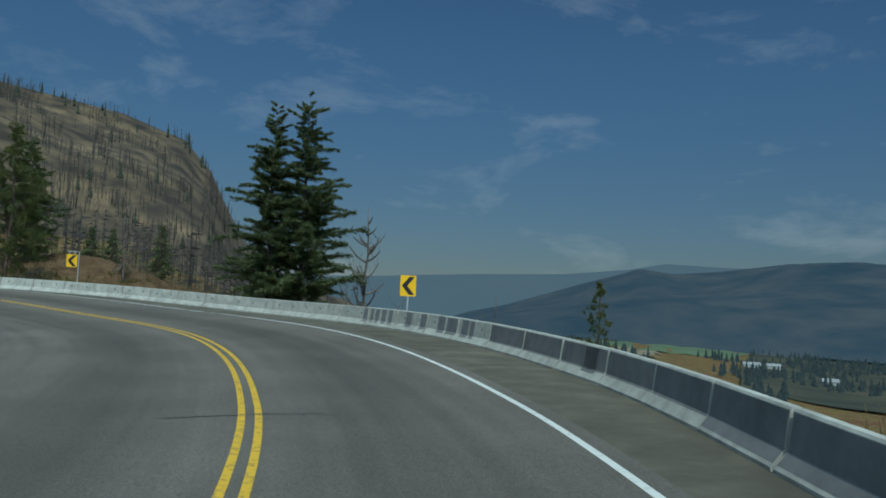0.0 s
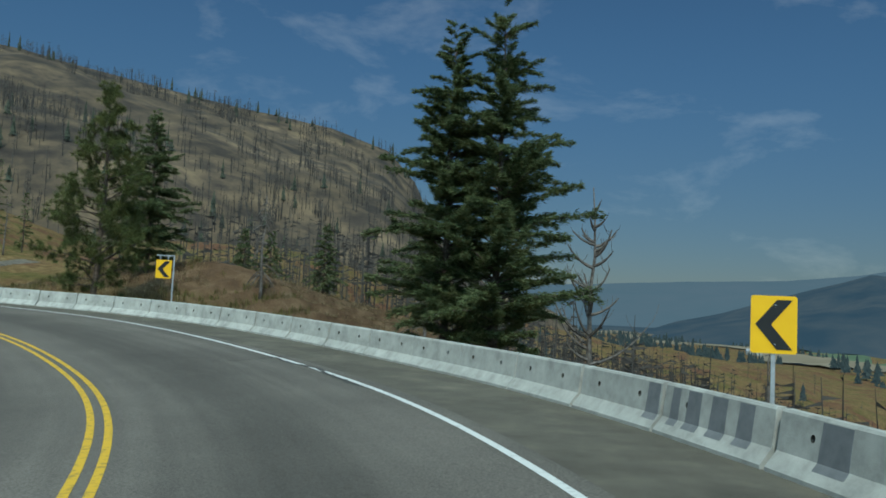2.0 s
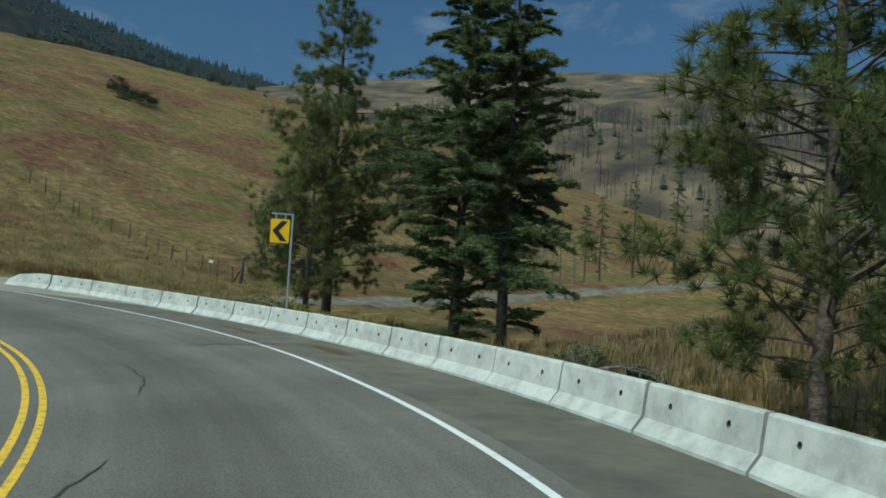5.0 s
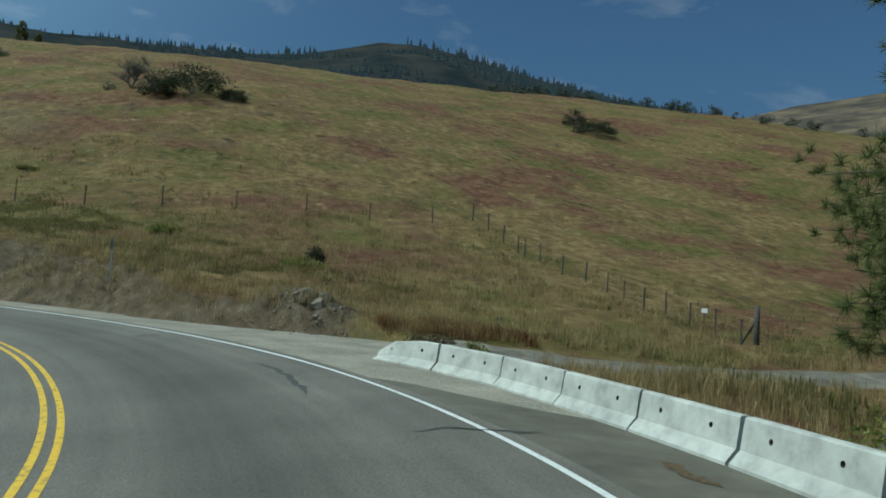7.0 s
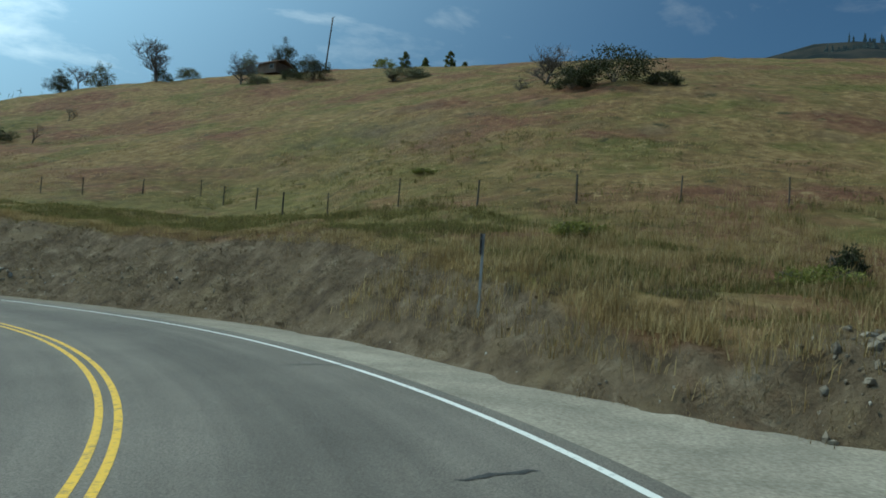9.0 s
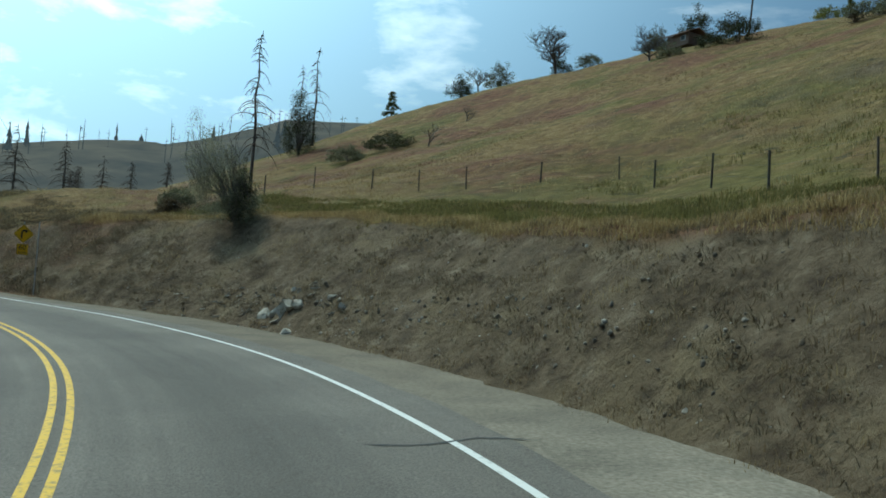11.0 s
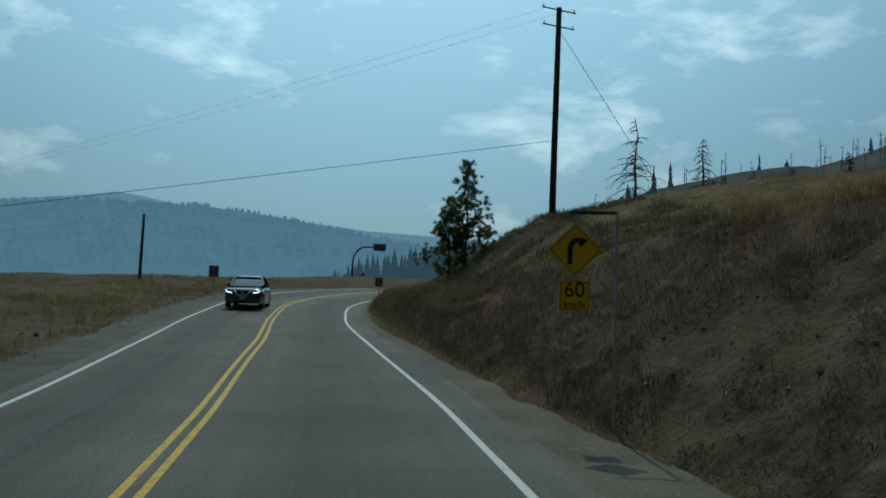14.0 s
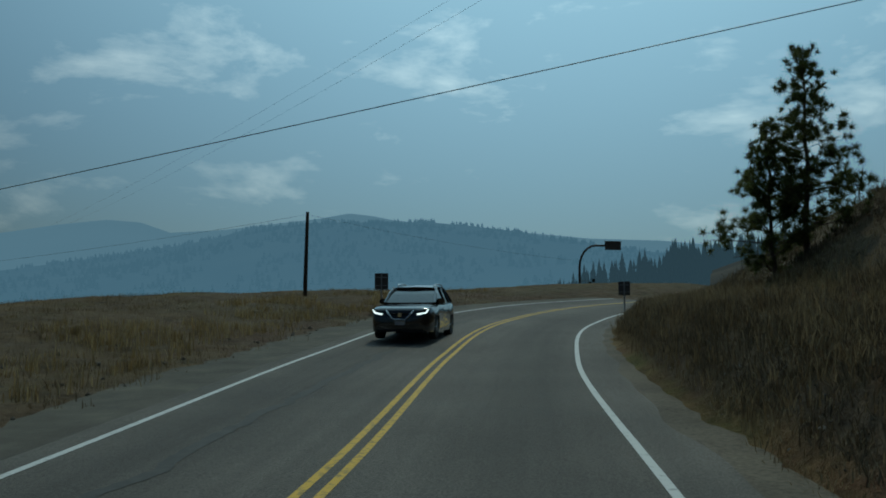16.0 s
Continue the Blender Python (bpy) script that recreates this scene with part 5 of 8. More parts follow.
for k, (x, y, w, h, mat, words) in enumerate([
    (-119.1, 57.0, 8.6, 3.0, SHRUB_DARK, "wide dark bush on the hill crest"), (-119.0, 53.4, 4.5, 2.2, SHRUB_DARK, "dark bush beside a wider one on the hill"), (-117.5, 61.5, 3.6, 1.4, SHRUB_DARK, "low dark bush on the hill crest"),
    (-138.0, 114.6, 7.6, 2.3, SHRUB_DARK, "low dark bush on the grassy hill"), (-142.4, 113.4, 4.2, 2.8, SHRUB_DARK, "low dark bush beside a wider one"),
    (-190.5, -5.5, 6.6, 6.6, SHRUB_DARK, "rounded dark green tree by the house on the crest"), (-186.5, -10.5, 5.2, 4.2, SHRUB_GREY, "rounded grey-green tree by the house on the crest"), (-166.6, 9.8, 6.4, 4.0, SHRUB_DARK, "dark bush under the pole on the crest"), (-168.5, 5.4, 4.5, 2.0, SHRUB_DARK, "low dark bush below the house"),
    (-166.0, 1.0, 4.4, 2.0, SHRUB_GREY, "grey bush below the house"), (-176.8, -42.2, 6, 4.6, SHRUB_DARK, "dark green tree on the hill crest"), (-180.4, -37.0, 5.6, 5.0, SHRUB_GREY, "green tree on the hill crest"), (-183, -26, 4.0, 2.8, SHRUB_DARK, "dark bush behind the wide leafless tree"), (-182, -20, 5.0, 2.2, SHRUB_GREY, "low grey bush on the crest"),
    (-186.3, 15.6, 4.4, 2.2, SHRUB_GREEN, "green bush on the hill skyline"), (-154.5, 29, 8, 1.4, SHRUB_GREY, "wide low grey bush on the upper slope"),
    (-133.7, -18.2, 7, 2.2, SHRUB_DARK, "low dark thicket on the grassy slope"), (-129.7, -21.4, 5.5, 2.0, SHRUB_GREY, "grey thicket on the grassy slope"), (-92, 2, 3, 1.2, SHRUB_GREY, "low grey shrub at the field edge"),
    (-88.0, 7.0, 1.6, 1.0, SHRUB_BROWN, "small brown shrub at the top of the bank"), (-87.2, 12.8, 1.4, 0.9, SHRUB_GREY, "small grey shrub at the top of the bank"),
    (-67.5, 64.1, 1.1, 0.9, SHRUB_DARK, "small dark bush in the grass above the bank"), (-66.4, 63.2, 2.4, 0.5, SHRUB_GREEN, "low green weeds in the grass above the bank"),
    (-73.9, 57.0, 2.6, 0.5, SHRUB_GREEN, "low green weeds on the grassy slope"),
    (-34.0, 67.6, 3.4, 1.4, SHRUB_GREEN, "yellow-green bush behind the barrier"), (-30.5, 67.2, 2.8, 1.1, SHRUB_GREEN, "low yellow-green bush behind the barrier"),
    (-95, 46, 1.8, 0.3, SHRUB_GREEN, "patch of low green weeds on the hill"), (-49.2, 65.0, 2.2, 0.75, SHRUB_BROWN, "low brown weed bush behind the barrier end"), (-47.0, 65.6, 0.9, 0.7, SHRUB_GREEN, "small green weed behind the barrier end"), (-19.5, 67, 1.6, 1.0, SHRUB_GREY, "grey shrub in dry grass"), (-17.0, 65.5, 1.4, 0.9, SHRUB_DARK, "dark shrub in dry grass")]):
    leafy("bush", at(x, y, 0.05), (w, h), 100 + k, words, mat, int(1600 + 520 * w), 0.06 + 0.03 * h ** 0.7 + 0.012 * w, 9, "bush")
for k, (x, y, h) in enumerate([(-96.2, -30.2, 7.6), (-103.7, -35.9, 6.0), (-123.4, -63.8, 7.2), (-120.9, -66.3, 6.4), (-109.5, -44.0, 4.6), (-118.0, -39.6, 3.6), (-122.0, -54.0, 5.0), (-106.5, -40.0, 3.4)]):
    bare_tree("dead_tree", at(x, y, 0.4), h, 130 + k, "dead conifer with drooping bare twigs on the rise", 0.46, 8, straight=True, up=0.5, droop=1.2, trunk_r=0.13, twig=1.0)


# ---- far trees, each crowd one object ----
def far_conifer(base, h, w, rng, bare=False, tiers=6, slim=1.0):
    """A few ragged tiers on a stem."""
    if bare:
        lean = Vector((rng.normal() * 0.04 * h, rng.normal() * 0.04 * h, h))
        p = [tube([base - Vector((0, 0, 1)), base + lean * 0.6, base + lean], [0.026 * h * slim, 0.02 * h * slim, 0.006 * h * slim], 4, False)]
        for _ in range(5):
            q = base + lean * rng.uniform(0.35, 0.95)
            a = rng.uniform(0, 6.28)
            e = q + Vector((math.cos(a), math.sin(a), rng.uniform(-0.3, 0.3))) * h * 0.15
            p.append(([q, q + Vector((0, 0, 0.035 * h)), e], [(0, 1, 2)]))
        return join(p)
    verts, faces = [], []
    for t in range(tiers):
        z0, r = h * (0.1 + 0.86 * t / tiers), w * (1 - t / tiers) ** 0.8 * rng.uniform(0.8, 1.15)
        top = base + Vector((0, 0, min(h, z0 + h * 0.28)))
        o = len(verts)
        verts.append(top)
        k = 8
        for j in range(k):
            a = 6.283 * j / k + t
            q = r * (rng.uniform(0.35, 0.6) if j % 2 else rng.uniform(0.8, 1.2))
            verts.append(base + Vector((math.cos(a) * q, math.sin(a) * q, z0 - (0.02 if j % 2 else 0.05) * h)))
        faces += [(o, o + 1 + j, o + 1 + (j + 1) % k) for j in range(k)]
    v, f = tube([base - Vector((0, 0, 1)), base + Vector((0, 0, h * 0.3))], [0.02 * h, 0.015 * h], 4, False)
    o = len(verts)
    return verts + v, faces + [tuple(i + o for i in q) for q in f]


def far_round(base, h, w, rng):
    """A broadleaf seen from afar: a stem under several loose clumps of leaves."""
    heads = np.array([(rng.normal() * w * 0.22, rng.normal() * w * 0.22, h * rng.uniform(0.2, 0.8)) for _ in range(7)])
    b = np.repeat(heads, 42, axis=0)
    b = b + rng.normal(size=b.shape) * np.array([w * 0.13, w * 0.13, h * 0.09])
    d = rng.normal(size=b.shape)
    d /= np.linalg.norm(d, axis=1)[:, None]
    v, f = tris(b, b + d * 0.11 * h, np.full(len(b), 0.07 * h), rng, True)
    stem = tube([base - Vector((0, 0, 1)), base + Vector((0, 0, h * 0.5))], [0.03 * h, 0.02 * h], 5, False)
    return join([stem, ([Vector(q) + base for q in v.tolist()], f.tolist())])


def crowd(name, spots, mat, label, category="trees"):
    return tagged(mesh_object(name, *join(spots), mat), label, category, kind="stuff")


def on_range(pts, u, v):
    """A place on a range's grid; u along it, v from its foot to its crest (0 to 1)."""
    r, c = v * (pts.shape[0] - 6), u * (pts.shape[1] - 1)
    r0, c0 = int(r), min(int(c), pts.shape[1] - 2)
    a = pts[r0, c0] * (1 - (r - r0)) + pts[min(r0 + 1, pts.shape[0] - 1), c0] * (r - r0)
    b = pts[r0, c0 + 1] * (1 - (r - r0)) + pts[min(r0 + 1, pts.shape[0] - 1), c0 + 1] * (r - r0)
    return Vector(tuple(a * (1 - (c - c0)) + b * (c - c0)))


FAR_FIR = material("far_fir", [(0.3, (0.03, 0.038, 0.028)), (0.7, (0.07, 0.08, 0.055))], 0.5, 4, 0.9, island=0.4)
FAR_DEAD = material("far_dead_tree", [(0.3, (0.022, 0.02, 0.019)), (0.7, (0.075, 0.067, 0.06))], 0.5, 4, 0.9, island=0.4)
# far trees paled by haze: an emission added to their own colour
HAZY_DEAD = haze_glow_material("hazy_dead_tree", (0.02, 0.022, 0.022), (0.055, 0.053, 0.05), 0.3, (0.05, 0.066, 0.08))
HAZY_FIR = haze_glow_material("hazy_fir", (0.018, 0.026, 0.022), (0.045, 0.052, 0.045), 0.3, (0.013, 0.022, 0.032))
rng = np.random.default_rng(5)
spots, green = [], []
for _ in range(11000):
    u, v = rng.uniform(0.1, 0.66), rng.uniform(0.05, 1.0)
    band = noise.noise(Vector((u * 30, v * 9, 0.3))) + 0.6 * noise.noise(Vector((u * 90, v * 24, 7.3)))
    if band < (0.28 if v > 0.35 else 0.1) or (u > 0.44 and v > 0.55):
        continue
    spots.append(far_conifer(on_range(ridge_pts, u, v), rng.uniform(3, 7) if v < 0.4 else rng.uniform(4.5, 10), 1.0, rng, True, 6, rng.uniform(0.5, 1.1)))
for _ in range(1300):
    spots.append(far_conifer(on_range(ridge_pts, rng.uniform(0.02, 0.66), rng.uniform(0.02, 0.42)), rng.uniform(3.5, 8), 1.0, rng, True))
for k in range(50):
    u = 0.14 + rng.uniform(0.0, 0.3)
    spots.append(far_conifer(on_range(ridge_pts, u, rng.uniform(0.93, 1.0)), rng.uniform(4, 10), 1.0, rng, True))
for _ in range(90):
    u, v = rng.uniform(0.14, 0.7), rng.uniform(0.05, 0.35)
    green.append(far_conifer(on_range(ridge_pts, u, v), rng.uniform(5, 10), rng.uniform(1.0, 1.7), rng))
for _ in range(34):
    green.append(far_conifer(on_range(ridge_pts, rng.uniform(0.15, 0.45), rng.uniform(0.9, 1.0)), rng.uniform(5, 13), rng.uniform(1.0, 1.8), rng))
crowd("burnt_forest", spots, FAR_DEAD, "standing burnt trees covering the rocky ridge")
crowd("ridge_firs", green, FAR_FIR, "scattered dark firs on the ridge")
# burnt wood between the road and the ridge
spots = []
for _ in range(1700):
    s, d = rng.uniform(80, 116), rng.uniform(46, 210)
    p = on_road(s, d)
    h = rng.uniform(3, 10)
    spots.append(far_conifer(at(p.x, p.y), h, 1, rng, True, 6, rng.uniform(0.25, 0.5)))
crowd("burnt_wood", spots, FAR_DEAD, "thin burnt tree stems below the ridge")
spots = []
for _ in range(9000):
    u, v = rng.uniform(0.05, 0.97), rng.uniform(0.1, 1.0)
    wood = 0.9 if 0.15 < u < 0.345 and v > 0.45 else 0.0
    if noise.noise(Vector((u * 16, v * 5, 4.7))) + wood < 0.02:
        continue
    spots.append(far_conifer(on_range(mountain_pts, u, v), rng.uniform(4, 9), rng.uniform(1.4, 2.6), rng, False, 3))
for _ in range(420):
    u = rng.uniform(0.05, 0.97)
    if noise.noise(Vector((u * 40, 2.2, 0))) > -0.1:
        spots.append(far_conifer(on_range(mountain_pts, u, rng.uniform(0.98, 1.0)), rng.uniform(5, 12), rng.uniform(1.4, 2.6), rng))
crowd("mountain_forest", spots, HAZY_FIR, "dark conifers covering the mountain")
spots = []
for _ in range(120):
    spots.append(far_conifer(on_range(back_pts, rng.uniform(0.02, 0.98), rng.uniform(0.5, 1.0)), rng.uniform(5, 12), rng.uniform(1.0, 2.0), rng, rng.random() < 0.8, 6, rng.uniform(0.5, 0.9)))
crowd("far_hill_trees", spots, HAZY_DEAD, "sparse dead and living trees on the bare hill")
spots = []
for k in range(40):
    az, r = rng.uniform(46, 70), rng.uniform(196, 212)
    x, y = -11.5 - math.sin(radians(az)) * r, 51.4 + math.cos(radians(az)) * r
    h = rng.uniform(1.8, 3.4)
    spots.append(far_round(at(x, y, 0.3), h, h * rng.uniform(0.8, 1.3), rng))
crowd("crest_trees", spots, FAR_FIR, "line of rounded dark trees along the hill crest")
spots = []
for _ in range(700):
    u = rng.uniform(0.1, 0.95)
    if noise.noise(Vector((u * 55, 8.2, 0))) > -0.15:
        spots.append(far_conifer(on_range(blue_pts, u, rng.uniform(0.985, 1.0)), rng.uniform(6, 15), rng.uniform(3, 6), rng))
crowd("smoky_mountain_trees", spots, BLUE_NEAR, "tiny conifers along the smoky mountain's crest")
# haze put in as glow, a little dimmer than the mountain's own
BLUE_WOOD = haze_glow_material("smoky_wood", (0.005, 0.01, 0.011), (0.016, 0.02, 0.018), 0.01, (0.212, 0.4, 0.59))
spots = []
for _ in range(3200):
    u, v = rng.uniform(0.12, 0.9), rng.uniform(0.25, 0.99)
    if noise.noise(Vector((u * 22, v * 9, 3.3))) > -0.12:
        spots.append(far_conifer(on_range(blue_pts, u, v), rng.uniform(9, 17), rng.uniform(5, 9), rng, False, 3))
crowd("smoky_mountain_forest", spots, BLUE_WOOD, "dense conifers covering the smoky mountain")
spots = []
for _ in range(1500):
    h = rng.uniform(6, 14)
    spots.append(far_conifer(on_range(slope_pts, rng.uniform(0.0, 1.0), rng.uniform(0.3, 1.0)) - Vector((0, 0, 0.5)), h, h * rng.uniform(0.14, 0.24), rng))
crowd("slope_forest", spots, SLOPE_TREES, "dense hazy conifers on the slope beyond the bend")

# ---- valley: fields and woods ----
# field colours with a slight glow added for the valley haze
FIELD_TAN = haze_glow_material("hazy_tan_field", (0.15, 0.122, 0.08), (0.21, 0.172, 0.118), 0.01, (0.02, 0.028, 0.036))
FIELD_GREEN = haze_glow_material("hazy_green_field", (0.07, 0.10, 0.055), (0.10, 0.13, 0.07), 0.01, (0.02, 0.032, 0.04))


def field(az0, az1, r0, r1, mat, words):
    verts, n, m = [], 14, 8
    for i in range(m + 1):
        r = r0 + (r1 - r0) * i / m
        for j in range(n + 1):
            a = radians(az0 + (az1 - az0) * j / n + 0.4 * math.sin(i * 1.7))
            x, y = 3 - math.sin(a) * r, 13 + math.cos(a) * r
            verts.append((x, y, ground_z(x, y) + 1.5))
    faces = [(i * (n + 1) + j, i * (n + 1) + j + 1, (i + 1) * (n + 1) + j + 1, (i + 1) * (n + 1) + j) for i in range(m) for j in range(n)]
    tagged(mesh_object("valley_field", verts, [f[::-1] for f in faces], mat, smooth=True), words, "field", kind="structure")


# dark ground whose bluish emission stands for the haze above it
FOREST_FLOOR = haze_glow_material("hazy_forest_floor", (0.03, 0.034, 0.024), (0.075, 0.066, 0.042), 0.012, (0.012, 0.02, 0.03))
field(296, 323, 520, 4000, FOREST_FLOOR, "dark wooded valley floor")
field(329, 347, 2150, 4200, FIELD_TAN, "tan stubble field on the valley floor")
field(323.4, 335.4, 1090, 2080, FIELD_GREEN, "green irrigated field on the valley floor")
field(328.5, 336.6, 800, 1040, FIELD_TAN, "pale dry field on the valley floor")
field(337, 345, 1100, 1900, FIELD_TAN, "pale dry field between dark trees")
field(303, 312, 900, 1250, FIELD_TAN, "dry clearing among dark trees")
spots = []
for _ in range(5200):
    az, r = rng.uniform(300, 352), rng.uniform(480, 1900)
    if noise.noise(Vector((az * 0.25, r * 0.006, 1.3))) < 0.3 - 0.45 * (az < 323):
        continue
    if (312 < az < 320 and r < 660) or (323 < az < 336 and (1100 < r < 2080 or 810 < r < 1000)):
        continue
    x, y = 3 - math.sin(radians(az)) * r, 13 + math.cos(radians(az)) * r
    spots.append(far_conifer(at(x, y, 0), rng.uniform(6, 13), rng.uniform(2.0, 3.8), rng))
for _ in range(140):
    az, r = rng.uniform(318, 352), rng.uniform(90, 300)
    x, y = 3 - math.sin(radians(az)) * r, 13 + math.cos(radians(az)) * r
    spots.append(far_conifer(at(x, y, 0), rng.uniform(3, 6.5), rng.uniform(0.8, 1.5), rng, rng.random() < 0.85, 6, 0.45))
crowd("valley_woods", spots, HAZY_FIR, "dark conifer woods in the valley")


def farm_building(az, r, length, words):
    """A long low building with a gabled roof and doors, far off in the fields."""
    x, y = 3 - math.sin(radians(az)) * r, 13 + math.cos(radians(az)) * r
    root = new("farm_building")
    root.matrix_world = Matrix.Translation((x, y, ground_z(x, y) + 1.2)) @ Matrix.Rotation(radians(az + 8), 4, "Z")
    part("wall", box(-length / 2, length / 2, -4, 4, 0, 3.6), WHITE_WALL, root)
    v = [(e * (length / 2 + 0.6), q, z) for e in (-1, 1) for q, z in ((-4.5, 3.5), (0, 6.0), (4.5, 3.5), (4.5, 3.75), (0, 6.25), (-4.5, 3.75))]
    mesh_object("roof", v, [(k, (k + 1) % 6, (k + 1) % 6 + 6, k + 6) for k in range(6)] + [(5, 4, 3, 2, 1, 0), (6, 7, 8, 9, 10, 11)], TIN_ROOF, root)
    part("door", box(-1.6, 1.6, -4.08, -3.98, 0, 3.0), SIGN_BACK, root)
    return tagged(root, words, "building")


# building colours get a small emission that imitates distance haze
WHITE_WALL = haze_glow_material("hazy_white_wall", (0.26, 0.26, 0.25), (0.34, 0.34, 0.32), 0.4, (0.02, 0.03, 0.04))
TIN_ROOF = haze_glow_material("hazy_tin_roof", (0.2, 0.205, 0.21), (0.28, 0.285, 0.29), 0.3, (0.02, 0.03, 0.04))
SIGN_BACK = material("sign_back", [(0.3, (0.09, 0.085, 0.08)), (0.7, (0.14, 0.13, 0.12))], 9, 8, 0.7)
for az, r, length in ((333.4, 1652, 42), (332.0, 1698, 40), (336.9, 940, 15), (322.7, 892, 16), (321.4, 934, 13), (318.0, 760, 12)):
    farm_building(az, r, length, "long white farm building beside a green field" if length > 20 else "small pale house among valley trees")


# ---- signs ----
def post_mesh(w, h, z0=0.0):
    return box(-w / 2, w / 2, -w / 2, w / 2, z0, h, 0.006)


def plate(width, height, thick=0.004, radius=0.04, y=0.0):
    """An upright plate with rounded corners, facing -y."""
    bm = bmesh.new()
    pts = []
    for cx, cz, a0 in ((1, 1, 0), (-1, 1, 90), (-1, -1, 180), (1, -1, 270)):
        for k in range(5):
            a = radians(a0 + 22.5 * k)
            pts.append((cx * (width / 2 - radius) + math.cos(a) * radius, cz * (height / 2 - radius) + math.sin(a) * radius))
    front = [bm.verts.new((x, y, z)) for x, z in pts]
    back = [bm.verts.new((x, y + thick, z)) for x, z in pts]
    n = len(pts)
    bm.faces.new(front)
    bm.faces.new(back[::-1])
    for k in range(n):
        bm.faces.new((front[k], back[k], back[(k + 1) % n], front[(k + 1) % n]))
    bmesh.ops.recalc_face_normals(bm, faces=bm.faces[:])
    return bm


def flat_shape(points, y, thick=0.003):
    """A thin raised shape facing -y from its outline in x, z."""
    bm = bmesh.new()
    front = [bm.verts.new((x, y, z)) for x, z in points]
    back = [bm.verts.new((x, y + thick, z)) for x, z in points]
    n = len(points)
    bm.faces.new(front)
    bm.faces.new(back[::-1])
    for k in range(n):
        bm.faces.new((front[k], back[k], back[(k + 1) % n], front[(k + 1) % n]))
    bmesh.ops.recalc_face_normals(bm, faces=bm.faces[:])
    bmesh.ops.triangulate(bm, faces=[f for f in bm.faces if len(f.verts) > 4])
    return bm


def moved(bm, x=0, y=0, z=0):
    bmesh.ops.translate(bm, verts=bm.verts[:], vec=(x, y, z))
    return bm


def turned(bm, degrees, axis="Y"):
    bmesh.ops.rotate(bm, verts=bm.verts[:], cent=(0, 0, 0), matrix=Matrix.Rotation(radians(degrees), 3, axis))
    return bm


def chevron_sign(base, face, top, width, height, bracket, words):
    """A black chevron on a yellow plate; bracket: the plate hangs from an arm of a side post."""
    root = new("chevron_sign")
    root.matrix_world = Matrix.Translation(base) @ Matrix.Rotation(radians(face), 4, "Z")
    mid = top - height / 2
    if bracket:
        part("post", moved(post_mesh(0.06, top + 0.22, -0.4), width / 2 + 0.09, 0.02), STEEL, root)
        part("bracket_arm", box(-width / 2, width / 2 + 0.12, 0.0, 0.05, top + 0.17, top + 0.22, 0.006), STEEL, root)
        for x in (-width / 4, width / 4):
            part("hanger", box(x - 0.02, x + 0.02, 0.012, 0.018, top - 0.03, top + 0.17), STEEL, root)
    else:
        part("post", moved(post_mesh(0.06, top - 0.1, -0.4), 0, 0.045), STEEL, root)
    panel = part("panel", moved(plate(width, height), 0, 0, mid), SIGN_YELLOW, root, "yellow sign plate with rounded corners")
    w, h = width * 0.40, height * 0.43
    arm = width * 0.34
    pts = [(-w, 0), (w - arm, h), (w, h), (-w + arm, 0), (w, -h), (w - arm, -h)]
    part("chevron", moved(flat_shape(pts, -0.006), 0, 0, mid), SIGN_BLACK, panel, "black chevron pointing along the bend")
    for z in (0.34, -0.34):
        part("bolt", moved(turned(box(-0.008, 0.008, -0.008, 0.0, -0.008, 0.008), 45), 0.02, -0.002, mid + z * height), STEEL, panel)
    return tagged(root, words, "road sign", "chevron signs on the bend")


def facing_to(p, q):
    """Turn about z by which -y at p looks to q."""
    return math.degrees(math.atan2(q[1] - p[1], q[0] - p[0])) + 90


p = by_road(70.6, 9.2)
chevron_sign(p, facing_to(p, (3.0, 11.0)), 3.74 - p.z, 0.64, 0.84, False, "yellow chevron sign on a steel post behind the barrier")
p = by_road(94.8, 8.9)
chevron_sign(p, facing_to(p, (3.0, 25.0)), 5.12 - p.z, 0.64, 0.80, True, "yellow chevron sign hung from a bracket post")
p = by_road(116.7, 9.7)
chevron_sign(p, facing_to(p, (-14.0, 54.0)), 7.1 - p.z, 0.66, 0.84, True, "yellow chevron sign hung from a tall bracket post")


def text_part(body, size, mat, parent, x, y, z, label=""):
    cu = bpy.data.curves.new("lettering", "FONT")
    cu.body, cu.size, cu.align_x, cu.align_y, cu.extrude = body, size, "CENTER", "CENTER", 0.0015
    tmp = bpy.data.objects.new("lettering", cu)
    me = bpy.data.meshes.new_from_object(tmp)
    bpy.data.objects.remove(tmp)
    me.materials.append(mat)
    ob = new("lettering", me)
    ob.parent = parent
    ob.rotation_euler = (math.pi / 2, 0, 0)
    ob.location = (x, y, z)
    if label:
        ob["label"] = label
    return ob


